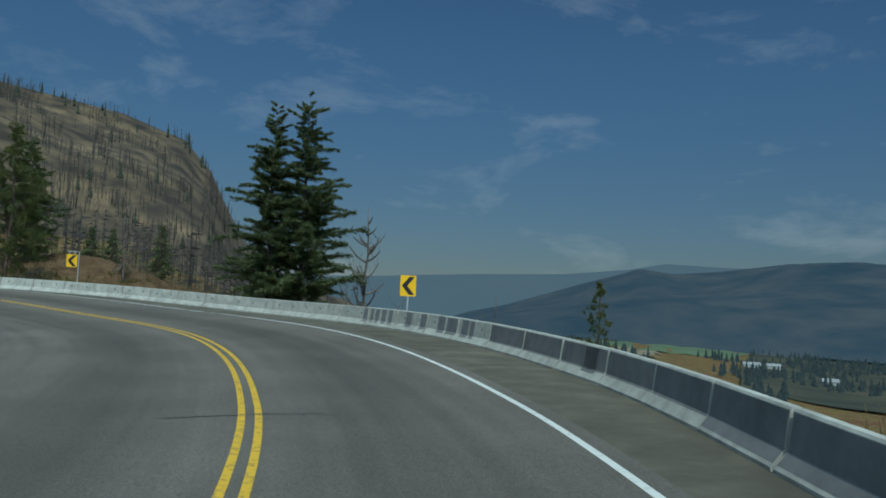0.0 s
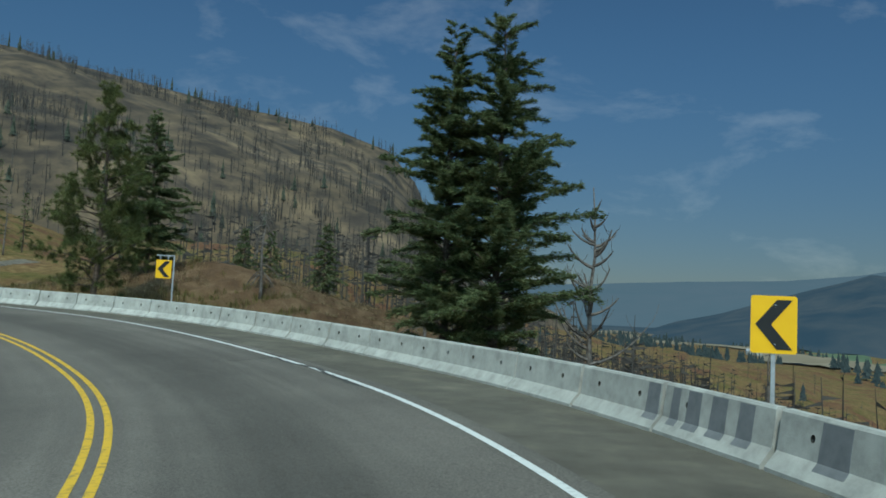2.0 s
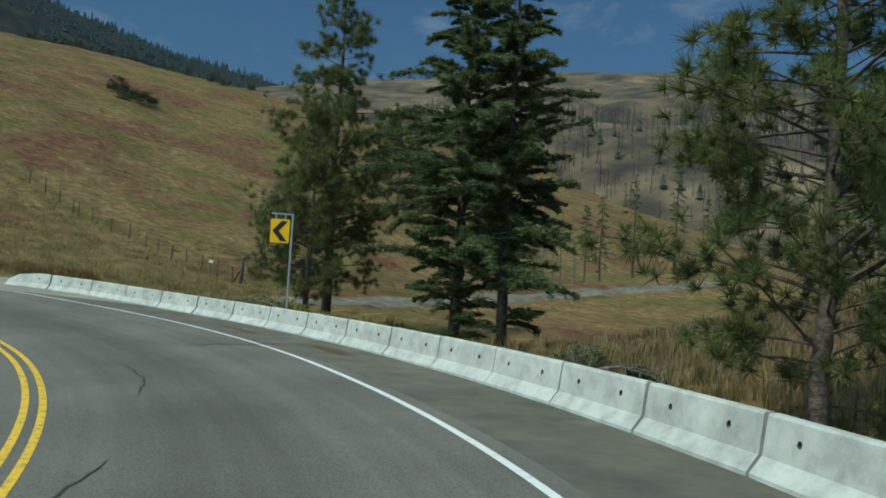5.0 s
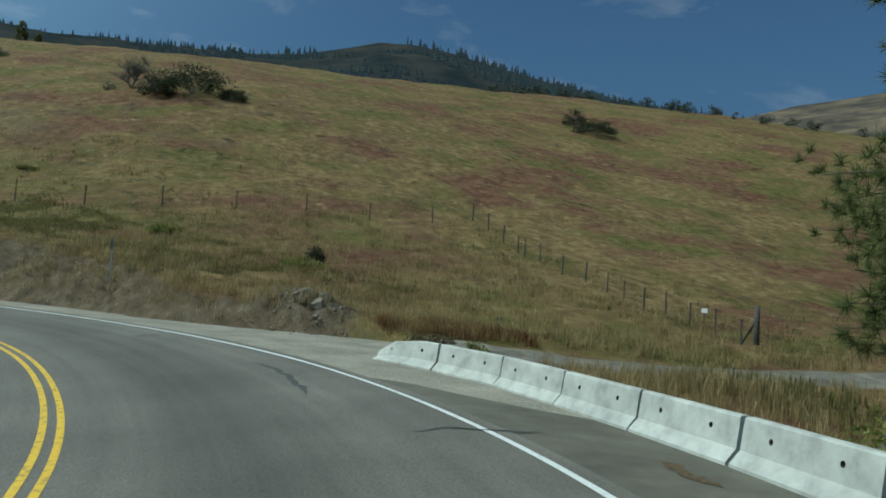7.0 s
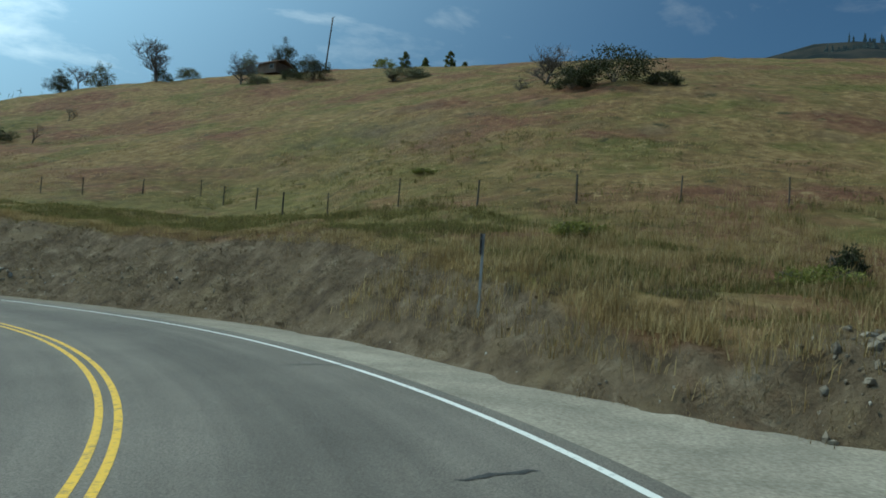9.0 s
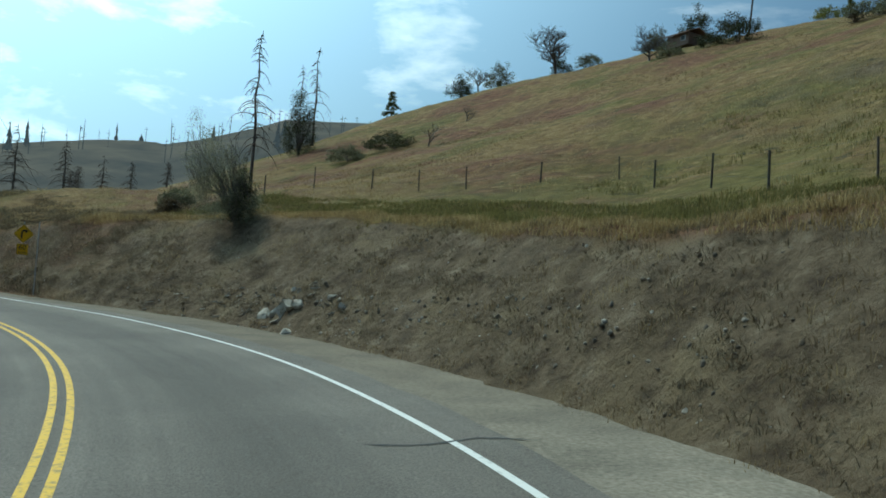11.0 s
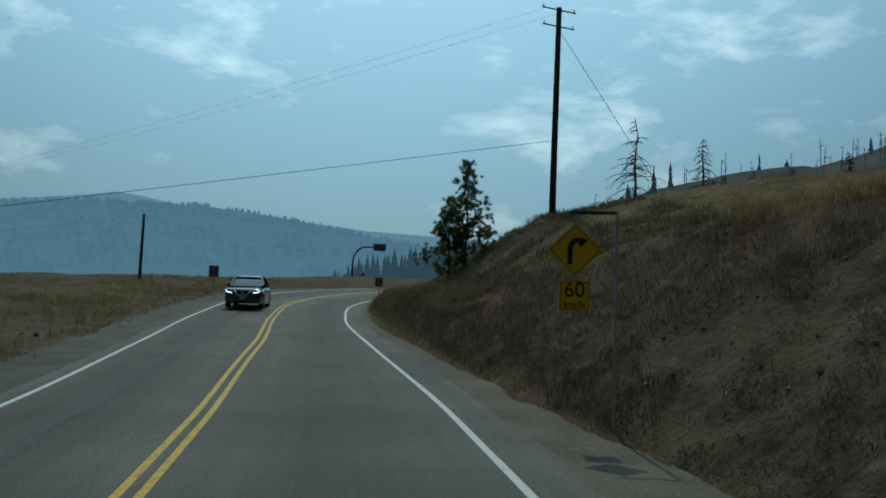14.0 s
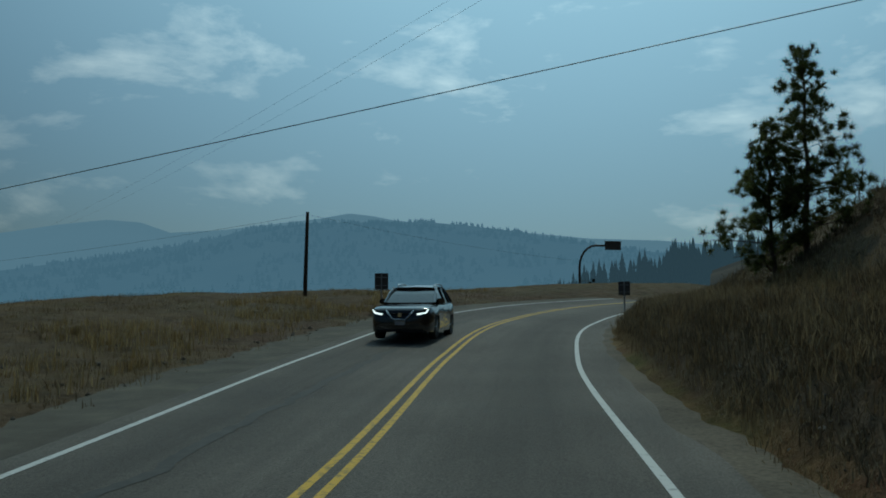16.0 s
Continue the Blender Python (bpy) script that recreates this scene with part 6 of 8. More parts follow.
def curve_sign(base, face):
    """Diamond with an arrow bending right and a square advisory tab, hung from a side post."""
    root = new("curve_warning_sign")
    root.matrix_world = Matrix.Translation(base) @ Matrix.Rotation(radians(face), 4, "Z")
    zc = 8.43 - base.z
    part("post", moved(post_mesh(0.046, zc + 0.62, -0.5), 0.64, 0.03), STEEL, root)
    part("bracket_arm", box(-0.1, 0.66, 0.01, 0.06, zc + 0.57, zc + 0.62, 0.006), POLE_WOOD, root)
    part("hanger", box(-0.02, 0.02, 0.008, 0.014, zc + 0.38, zc + 0.57), STEEL, root)
    diamond = part("panel", moved(turned(plate(0.61, 0.61, radius=0.05), 45), 0, 0, zc), SIGN_YELLOW, root, "yellow diamond plate")
    edge_pts = [(0.405, 0), (0, 0.405), (-0.405, 0), (0, -0.405)]
    for (x0, z0), (x1, z1) in zip(edge_pts, edge_pts[1:] + edge_pts[:1]):
        a, b = Vector((x0, z0)), Vector((x1, z1))
        i = 0.965
        part("border_line", moved(flat_shape([tuple(a * i), tuple(b * i), tuple(b * 0.93), tuple(a * 0.93)], -0.005), 0, 0, zc), SIGN_BLACK, diamond)
    out, inn = [], []
    for k in range(9):
        t = radians(180 - 10 * k)
        out.append((0.085 + 0.185 * math.cos(t), 0.02 + 0.185 * math.sin(t)))
        inn.append((0.085 + 0.105 * math.cos(t), 0.02 + 0.105 * math.sin(t)))
    shaft = [(-0.10, -0.225), *out, *inn[::-1], (-0.02, -0.225)]
    part("arrow_shaft", moved(flat_shape(shaft, -0.006), -0.02, 0, zc), SIGN_BLACK, diamond)
    part("arrow_head", moved(flat_shape([(0.03, 0.205), (0.225, 0.165), (0.10, 0.035)], -0.006), -0.02, 0, zc), SIGN_BLACK, diamond)
    tab = part("speed_tab", moved(plate(0.48, 0.48, radius=0.03), 0, 0, zc - 0.72), SIGN_YELLOW, root, "yellow square speed tab")
    for x0, x1, z0, z1 in ((-0.22, 0.22, 0.212, 0.22), (-0.22, 0.22, -0.22, -0.212), (-0.22, -0.212, -0.22, 0.22), (0.212, 0.22, -0.22, 0.22)):
        part("border_line", moved(box(x0, x1, -0.005, -0.002, z0, z1), 0, 0, zc - 0.72), SIGN_BLACK, tab)
    text_part("60", 0.33, SIGN_BLACK, tab, 0, -0.004, zc - 0.635)
    text_part("km/h", 0.165, SIGN_BLACK, tab, 0, -0.004, zc - 0.86)
    return tagged(root, "yellow curve warning sign with a sixty km/h tab", "road sign")


p = Vector((-79.5, 8.5, ground_z(-79.5, 8.5)))
curve_sign(p, facing_to(p, (-75.5, 22.0)))


def back_sign(base, face, width, height, top, words):
    root = new("road_sign")
    root.matrix_world = Matrix.Translation(base) @ Matrix.Rotation(radians(face), 4, "Z")
    part("post", post_mesh(0.06, top, -0.4), STEEL, root)
    panel = part("panel", moved(plate(width, height, radius=0.03), 0, 0.034, top - height / 2), SIGN_BACK, root)
    for z in (0.25, -0.25):
        part("brace", box(-width * 0.4, width * 0.4, 0.028, 0.034, top - height / 2 + z * height - 0.015, top - height / 2 + z * height + 0.015), STEEL, panel)
    return tagged(root, words, "road sign")


p = at(-69.6, -34.2, 0)
back_sign(p, facing_to(p, (-76, 2)), 0.6, 0.72, 9.35 - p.z, "grey back of a road sign beside the oncoming lane")
p = at(-80.2, -34.6, 0)
back_sign(p, facing_to(p, (-76, 2)), 0.5, 0.6, 8.95 - p.z, "grey back of a small sign inside the bend")
p = Vector((-63.4, 55.0, ground_z(-63.4, 55.0)))
back_sign(p, facing_to(p, (-39, 58)) + 82, 0.5, 0.5, 1.9, "road sign seen edge-on at the foot of the bank")


# ---- poles and wires ----
def sagging(a, b, sag, n=14):
    return [Vector(a).lerp(Vector(b), i / n) - Vector((0, 0, sag * 4 * (i / n) * (1 - i / n))) for i in range(n + 1)]


WIRE = material("wire", [(0.3, (0.02, 0.02, 0.02)), (0.7, (0.04, 0.04, 0.04))], 3, 2, 0.6)
CERAMIC = material("insulator", [(0.3, (0.10, 0.08, 0.06)), (0.7, (0.15, 0.12, 0.1))], 3, 2, 0.3)


def utility_pole(base, top, arms, words, wires=(), guy=None, r=0.15, turn=0.0):
    root = new("utility_pole")
    root.location = base
    lean = Vector(top) - Vector(base)
    v, f = tube([Vector((0, 0, -0.8)), lean * 0.33, lean * 0.66, lean], [r, r * 0.92, r * 0.84, r * 0.74], 12)
    mesh_object("pole", v, f, POLE_WOOD, root, smooth=True)
    for drop, half in arms:
        c = lean * ((lean.length - drop) / lean.length)
        way = Vector((math.cos(radians(turn)), math.sin(radians(turn)), 0.04))
        v, f = tube([c - way * half, c + way * half], [0.035, 0.035], 6)
        arm = mesh_object("crossarm", v, f, POLE_WOOD, root)
        for q in (-0.92, 0.92):
            v, f = tube([c + way * half * q, c + way * half * q + Vector((0, 0, 0.16))], [0.03, 0.022], 6)
            mesh_object("insulator", v, f, CERAMIC, arm)
    for a, b, sag, w in wires:
        pts = [p - Vector(base) for p in sagging(a, b, sag)]
        v, f = tube(pts, [w] * len(pts), 4)
        mesh_object("wire", v, f, WIRE, root)
    if guy:
        a, b = guy
        v, f = tube([Vector(a) - Vector(base), Vector(b) - Vector(base)], [0.012, 0.012], 4)
        mesh_object("guy_wire", v, f, WIRE, root)
    return tagged(root, words, "utility pole")


pb = at(-86.6, -16.6, 0)
pt = Vector((-86.25, -15.0, 21.0))
drop_at = pb.lerp(pt, (15.1 - pb.z) / (21.0 - pb.z))
anchor = at(-90.5, -13.0, 0)
utility_pole(pb, pt, [(0.12, 0.85), (0.85, 0.8)], "tall dark wooden utility pole on the bank with two crossarms", [(drop_at, (-13.1, -26.1, 4.3), 0.25, 0.014), ((-86.9, -15.1, 21.0), (-20, -95, 18.1), 0.7, 0.006), ((-85.6, -14.9, 20.9), (-19, -93, 17.8), 0.7, 0.006)], (pb.lerp(pt, 0.9), anchor), 0.16, 12)
p2 = at(-62.8, -46.5, 0)
utility_pole(p2, (-62.9, -46.6, 13.55), [], "short dark wooden pole on the grassy field", [((-62.9, -46.6, 13.4), (-35, -40, 9.1), 0.3, 0.007), ((-62.9, -46.6, 13.4), (-80, -75, 12.1), 0.3, 0.007)], None, 0.13)
hp = at(-186.0, 4.5, 0)
utility_pole(hp, (hp.x - 0.1, hp.y + 0.6, hp.z + 10.2), [(0.2, 0.8)], "leaning wooden utility pole on the hill crest", (), None, 0.15, 40)

# lamp mast with a hanging sign box beyond the bend
mb = at(-80.6, -74.0, 0)
mz = 8.95 - mb.z
mast = new("mast_sign")
mast.location = mb
side = Vector((-0.96, -0.27, 0))
arc = [Vector((0, 0, -0.6)), Vector((0, 0, mz + 2.4))] + [Vector((0, 0, mz + 2.4)) + side * 1.55 * (1 - math.cos(radians(a))) + Vector((0, 0, 2.0 * math.sin(radians(a)))) for a in range(15, 91, 15)] + [Vector((0, 0, mz + 4.4)) + side * 2.5]
v, f = tube(arc, [0.11] * 2 + [0.10] * 6 + [0.085], 9)
mesh_object("mast", v, f, SIGN_BACK, mast, smooth=True)
bx = Vector((0, 0, mz + 4.4)) + side * 3.2
v, f = tube([Vector((0, 0, mz + 1.2)), Vector((0, 0, mz + 1.2)) + side * 0.9], [0.03, 0.03], 6)
mesh_object("lamp_bracket", v, f, SIGN_BACK, mast)
for k in range(2):
    c = Vector((0, 0, mz + 0.95 + 0.28 * k)) + side * (0.95 + 0.35 * k)
    v, f = tube([c - Vector((0, 0, 0.16)), c + Vector((0, 0, 0.16))], [0.13, 0.15], 10)
    mesh_object("beacon", v, f, SIGN_BLACK, mast)
bm = box(-0.75, 0.75, -0.09, 0.09, -0.38, 0.38, 0.02)
sign_box = part("sign_box", turned(bm, 18, "Z"), SIGN_BACK, mast, "grey rectangular sign box")
sign_box.location = bx
bm = box(-0.8, 0.8, -0.13, 0.13, 0.38, 0.42, 0.01)
part("cap", turned(bm, 18, "Z"), STEEL, sign_box)
tagged(mast, "curved steel mast carrying a grey sign box and beacons", "mast")


# ---- fences ----
FENCE_POST = material("fence_post", [(0.3, (0.035, 0.03, 0.026)), (0.7, (0.09, 0.08, 0.07))], 8, 6, 0.9)


def fence(spots, words, seed, h=1.15):
    rng = random.Random(seed)
    root = new("wire_fence")
    root.location = spots[0]
    o = Vector(spots[0])
    tops = []
    for p in spots:
        hh = h * rng.uniform(0.88, 1.1)
        r = rng.uniform(0.035, 0.055)
        tip = p - o + Vector((rng.uniform(-1, 1) * 0.06, rng.uniform(-1, 1) * 0.06, hh))
        v, f = tube([p - o - Vector((0, 0, 0.4)), tip], [r, r * 0.9], 7)
        mesh_object("fence_post", v, f, FENCE_POST, root)
        tops.append((p - o, tip))
    for u in (0.35, 0.65, 0.95):
        pts = [a.lerp(b, u) for a, b in tops]
        v, f = tube(pts, [0.004] * len(pts), 3)
        mesh_object("fence_wire", v, f, WIRE, root)
    return tagged(root, words, "fence")


low = [(-56.2, 80.7), (-57.6, 80.4), (-59.9, 80.6), (-61.3, 80.2), (-62.7, 79.8), (-64.9, 79.9), (-67.1, 80.1), (-69.2, 79.8), (-71.5, 79.4), (-74.1, 79.1), (-76.2, 78.9), (-76.9, 78.7), (-79.5, 78.6), (-82, 78.4), (-85, 78.2)]
fence([Vector((x, y, ground_z(x, y))) for x, y in low], "sagging wire fence with dark wooden posts in dry grass", 3)
high = [(-83, 74.5), (-83, 69.9), (-82.8, 65.5), (-82.3, 60.8), (-82.7, 56.2), (-83, 51.5), (-84.2, 47.3), (-86, 43), (-89.5, 39), (-93.5, 35.5), (-97, 31.5), (-100, 28.2), (-99.8, 23.6), (-98.6, 19.5), (-98.6, 16), (-98.6, 12.2), (-97.5, 8.2), (-97, 4), (-98, -1), (-100, -7), (-103, -13), (-106, -19), (-109, -25)]
fence([Vector((x, y, ground_z(x, y))) for x, y in high], "wire fence with dark wooden posts along the hillside", 4, 1.3)

gate = new("gate_post")
gate.location = at(-55.6, 81.0, 0)
mesh_object("post", *tube([Vector((0, 0, -0.4)), Vector((0.01, 0, 0.8)), Vector((0.03, 0.01, 1.62))], [0.13, 0.12, 0.11], 10), FENCE_POST, gate, smooth=True)
mesh_object("brace", *tube([Vector((-0.05, 0, 1.0)), Vector((-1.3, 0.3, 0.1))], [0.05, 0.05], 8), FENCE_POST, gate)
tagged(gate, "thick dark wooden gate post at the fence end", "post")
WHITE_PLATE = material("white_plate", [(0.3, (0.62, 0.62, 0.6)), (0.7, (0.72, 0.72, 0.7))], 6, 4, 0.6)
notice = new("notice_plate")
notice.matrix_world = Matrix.Translation(at(-58.3, 80.3, 0)) @ Matrix.Rotation(radians(facing_to((-58.3, 80.3), (-25, 58))), 4, "Z")
part("plate", moved(plate(0.26, 0.2, radius=0.015), 0, -0.012, 1.0), WHITE_PLATE, notice)
part("stake", box(-0.015, 0.015, -0.006, 0.012, -0.3, 1.1), FENCE_POST, notice)
tagged(notice, "small white notice plate on a stake by the fence", "sign")

# ---- house on the crest ----
ROOF = material("brown_roof", [(0.3, (0.2, 0.13, 0.10)), (0.7, (0.30, 0.21, 0.16))], 2, 6, 0.9)
SIDING = material("brown_siding", [(0.3, (0.12, 0.08, 0.06)), (0.7, (0.18, 0.13, 0.10))], 2, 6, 0.9)
hx = at(-184.0, -4.5, 0.4)
house = new("house")
house.matrix_world = Matrix.Translation(hx) @ Matrix.Rotation(radians(70), 4, "Z")
part("wall", box(-2.2, 2.2, -1.8, 1.8, 0, 1.9), SIDING, house)
v = [(-2.6, -2.3, 1.75), (2.6, -2.3, 1.75), (2.6, 0, 2.7), (-2.6, 0, 2.7), (-2.6, 2.3, 1.75), (2.6, 2.3, 1.75)]
v += [(x, y, z + 0.14) for x, y, z in v]
mesh_object("roof", v, [(0, 3, 2, 1), (3, 4, 5, 2), (6, 7, 8, 9), (9, 8, 11, 10), (0, 1, 7, 6), (4, 10, 11, 5), (0, 6, 9, 3), (3, 9, 10, 4), (1, 2, 8, 7), (2, 5, 11, 8)], ROOF, house, "brown low-pitched roof")
window = part("window", box(0.6, 1.5, -1.83, -1.79, 0.8, 1.5), SIGN_BLACK, house)
part("window_frame", box(0.54, 1.56, -1.815, -1.80, 0.74, 1.56), STEEL, window)
tagged(house, "small brown house with a low roof on the crest", "house")


# ---- painted-over patches on the barrier's road face ----
COAT = material("grey_paint_shade_coat", [(0.3, (0.14, 0.143, 0.146)), (0.7, (0.195, 0.198, 0.2))], 3, 10, 0.85, second=(0.8, 0.85, 1.1))


def paint_patch(unit, x, width, mat=PATCH, low=0.16, words="dark grey paint patch"):
    """A thin coat of dark paint that follows the sloped face of the unit."""
    prof = [(low, 0.14 + (0.24 - low) * 0.89), (0.24, 0.14), (0.40, 0.119), (0.52, 0.103), (0.65, 0.0865)]
    skew = 0.012
    verts, faces = [], []
    for k, (z, w) in enumerate(prof):
        for e in (-1, 1):
            verts += [(x + e * width / 2 + skew * math.sin(5 * z + e), -w - 0.003, z), (x + e * width / 2, -w + 0.004, z)]
    for k in range(len(prof) - 1):
        o = k * 4
        faces += [(o, o + 2, o + 6, o + 4), (o, o + 4, o + 5, o + 1), (o + 2, o + 3, o + 7, o + 6)]
    faces += [(0, 1, 3, 2), (16, 18, 19, 17)]
    mesh_object("paint_patch", verts, faces, mat, unit, words)


for s, width in ((71.4, 0.34), (71.0, 0.22), (70.6, 0.34), (70.1, 0.36), (69.6, 0.32), (68.2, 0.5), (67.0, 0.46), (65.9, 0.56), (65.35, 0.45), (64.8, 0.42), (64.3, 0.52), (63.8, 0.3), (56.5, 0.7)):
    p = on_road(s, bar_d(s))
    unit = min(units, key=lambda u: (u.matrix_world.translation - p).length)
    x = (unit.matrix_world.inverted() @ p).x
    paint_patch(unit, max(-1.2 + width / 2, min(1.2 - width / 2, x)), width)
# grey paint coat; from station 50 the upper face's shade is painted in
for s in np.arange(36, 62.5, 0.8):
    p = on_road(s, bar_d(s))
    unit = min(units, key=lambda u: (u.matrix_world.translation - p).length)
    if not any(c.name.startswith("paint_patch") and c.data.materials[0] == COAT for c in unit.children):
        paint_patch(unit, 0, 2.44, COAT, 0.1 if s < 50 else 0.21, "faded grey paint coat with the face's shade painted in")


# ---- cracks, tar lines and stains on the asphalt ----
TAR = material("tar_line", [(0.35, (0.018, 0.018, 0.018)), (0.65, (0.05, 0.05, 0.048))], 12, 8, 0.8)
STAIN = material("oil_streak", [(0.3, (0.045, 0.044, 0.04)), (0.7, (0.072, 0.069, 0.062))], 5, 10, 0.8)
LITTER = material("dry_litter", [(0.3, (0.05, 0.032, 0.018)), (0.7, (0.15, 0.10, 0.05))], 14, 10, 0.95, 0.9, 40)


def road_mark(name, points, width, mat, label, seed, up=0.007, ragged=0.5, category="road crack"):
    """A thin wobbling strip through (station, offset) points, ragged and pointed at its ends."""
    rng = np.random.default_rng(seed)
    pts = np.array(points, float)
    along = np.r_[0, np.cumsum(np.hypot(*np.diff(pts, axis=0).T))]
    n = max(10, int(along[-1] / 0.12))
    u = np.linspace(0, along[-1], n)
    c = np.c_[np.interp(u, along, pts[:, 0]), np.interp(u, along, pts[:, 1])]
    way = np.gradient(c, axis=0)
    way /= np.linalg.norm(way, axis=1)[:, None] + 1e-9
    side = np.c_[-way[:, 1], way[:, 0]]
    wobble = np.convolve(rng.normal(size=n + 8), np.ones(9) / 3, "valid")[:n] * min(0.08, width * 1.2)
    half = width / 2 * (1 - ragged + ragged * 2 * rng.random((n, 2))) * np.minimum(1, 6 * np.minimum(np.linspace(0, 1, n), np.linspace(1, 0, n)) + 0.08)[:, None]
    verts = []
    for k in range(n):
        for e, h in ((-1, half[k, 0]), (1, half[k, 1])):
            q = c[k] + side[k] * (wobble[k] + e * h)
            verts.append(on_road(q[0], q[1], up))
    mesh = mesh_object(name, verts, [(2 * k, 2 * k + 1, 2 * k + 3, 2 * k + 2) for k in range(n - 1)], mat)
    return tagged(mesh, label, category, kind="structure")


for k, (pts, w) in enumerate([
    ([(65.4, 3.7), (65.6, 5.2), (65.3, 6.6)], 0.06), ([(81.5, 3.6), (81.6, 5.5), (81.3, 7.2)], 0.05), ([(58.5, 5.0), (58.8, 6.6)], 0.05),
    ([(111.2, 3.8), (111.0, 5.2), (111.1, 6.9)], 0.07), ([(121.8, 4.9), (121.6, 6.9)], 0.07),
    ([(135.5, 3.4), (135.6, 4.4)], 0.09), ([(143.6, 3.4), (143.4, 4.9)], 0.05), ([(156.6, 3.3), (156.5, 4.6), (156.4, 5.7)], 0.06), ([(173.1, 3.6), (173.0, 5.4)], 0.04),
    ([(42.5, 0.6), (43.5, 1.6), (46.0, 2.2)], 0.04), ([(104.5, 1.4), (106.5, 1.9), (108.6, 1.7)], 0.035), ([(98.2, 0.5), (100.4, 0.9)], 0.035), ([(53.0, -1.5), (53.2, 0.4), (52.9, 1.6)], 0.035), ([(199.6, -5.2), (199.4, -3.6)], 0.05)]):
    road_mark("asphalt_crack", pts, w, TAR, "dark tar-filled crack across the worn asphalt", 200 + k)
for k, (pts, w) in enumerate([([(129.6, 4.4), (128.4, 4.6), (126.8, 4.42), (125.3, 4.1)], 0.15), ([(76.0, 5.0), (78.5, 4.95), (80.5, 5.1), (81.8, 5.2)], 0.12)]):
    road_mark("skid_mark", pts, w, STAIN, "dark skid mark curving across the asphalt", 240 + k, 0.006, 0.3, "road stain")
road_mark("oil_streak", [(s, -1.75 + 0.25 * math.sin(s * 0.09)) for s in range(176, 236, 4)], 0.2, STAIN, "long dark streak in the oncoming lane", 230, 0.006, 0.12, "road stain")
road_mark("dirt_patch", [(108.9, 7.1), (109.9, 7.25), (110.9, 7.15)], 0.42, LITTER, "dry needles and dirt swept against the barrier", 232, -0.003, 0.6, "litter")
road_mark("dirt_patch", [(113.4, 6.9), (114.4, 6.95), (115.6, 6.85)], 0.2, LITTER, "thin line of dry needles on the shoulder", 233, -0.003, 0.6, "litter")
road_mark("dirt_patch", [(194.2, 4.55), (196.5, 4.6), (199.0, 4.45), (201.5, 4.3)], 0.75, STAIN, "dark damp dirt patch on the shoulder", 235, 0.004, 0.6, "litter")
road_mark("dirt_patch", [(118.6, 7.6), (119.8, 7.7)], 0.22, LITTER, "dry needles and dirt on the shoulder", 234, -0.003, 0.6, "litter")


# ---- stones ----
STONE = material("bank_stone", [(0.3, (0.10, 0.085, 0.065)), (0.5, (0.18, 0.16, 0.13)), (0.8, (0.36, 0.335, 0.29))], 3, 8, 0.9, 0.5, 12, island=0.6)
PALE_ROCK = material("pale_rock", [(0.3, (0.26, 0.235, 0.19)), (0.5, (0.42, 0.39, 0.325)), (0.7, (0.55, 0.52, 0.45))], 4, 12, 0.9, 1.0, 14)
GREY_ROCK = material("grey_rock", [(0.3, (0.085, 0.07, 0.052)), (0.5, (0.15, 0.127, 0.098)), (0.7, (0.22, 0.192, 0.152))], 4, 14, 0.95, 1.0, 14, island=0.2)


def unit_rock(level):
    bm = bmesh.new()
    bmesh.ops.create_icosphere(bm, subdivisions=level, radius=1)
    v = np.array([tuple(q.co) for q in bm.verts])
    f = np.array([[q.index for q in w.verts] for w in bm.faces])
    bm.free()
    return v, f


SMALL, LARGE = unit_rock(1), unit_rock(3)


def scatter_stones(name, xy, sizes, mat, label, seed):
    rng = np.random.default_rng(seed)
    v0, f0 = SMALL
    n, m = len(xy), len(v0)
    z = land(xy[:, 0], xy[:, 1])
    v = v0[None] * (1 + rng.normal(size=(n, m, 1)) * 0.2) * (sizes[:, None] * rng.uniform(0.5, 1.1, (n, 3)))[:, None, :]
    v += np.c_[xy, z + sizes * 0.12][:, None, :]
    f = (f0[None] + (np.arange(n) * m)[:, None, None]).reshape(-1, 3)
    me = bpy.data.meshes.new(name)
    me.from_pydata(v.reshape(-1, 3).tolist(), [], f.tolist())
    me.materials.append(mat)
    return tagged(new(name, me), label, "stones", kind="stuff")


def road_xy(s, d):
    """Places at arrays of stations and offsets."""
    x, y = np.interp(s, RS, RP[:, 0]), np.interp(s, RS, RP[:, 1])
    return np.c_[x + np.interp(s, RS, RR[:, 0]) * d, y + np.interp(s, RS, RR[:, 1]) * d]


def edges(s):
    return np.interp(s, EDGE_S, EDGE_D)


rng = np.random.default_rng(71)
s = rng.uniform(132, 236, 900)
scatter_stones("bank_stones", road_xy(s, edges(s) + 0.5 + 4.2 * rng.random(900) ** 1.5), 0.015 + 0.05 * rng.random(900) ** 4, STONE, "loose grey and pale stones on the cut bank", 72)
s = rng.uniform(126, 240, 1300)
scatter_stones("shoulder_gravel", road_xy(s, edges(s) - 0.6 + 1.3 * rng.random(1300)), 0.012 + 0.035 * rng.random(1300) ** 3, STONE, "loose gravel along the foot of the bank", 73)
s = rng.uniform(182, 240, 400)
scatter_stones("field_stones", road_xy(s, -np.interp(s, LEFT_S, LEFT_D) - 1.8 - 6 * rng.random(400) ** 2), 0.02 + 0.07 * rng.random(400) ** 3, GREY_ROCK, "small dark stones along the field edge", 74)


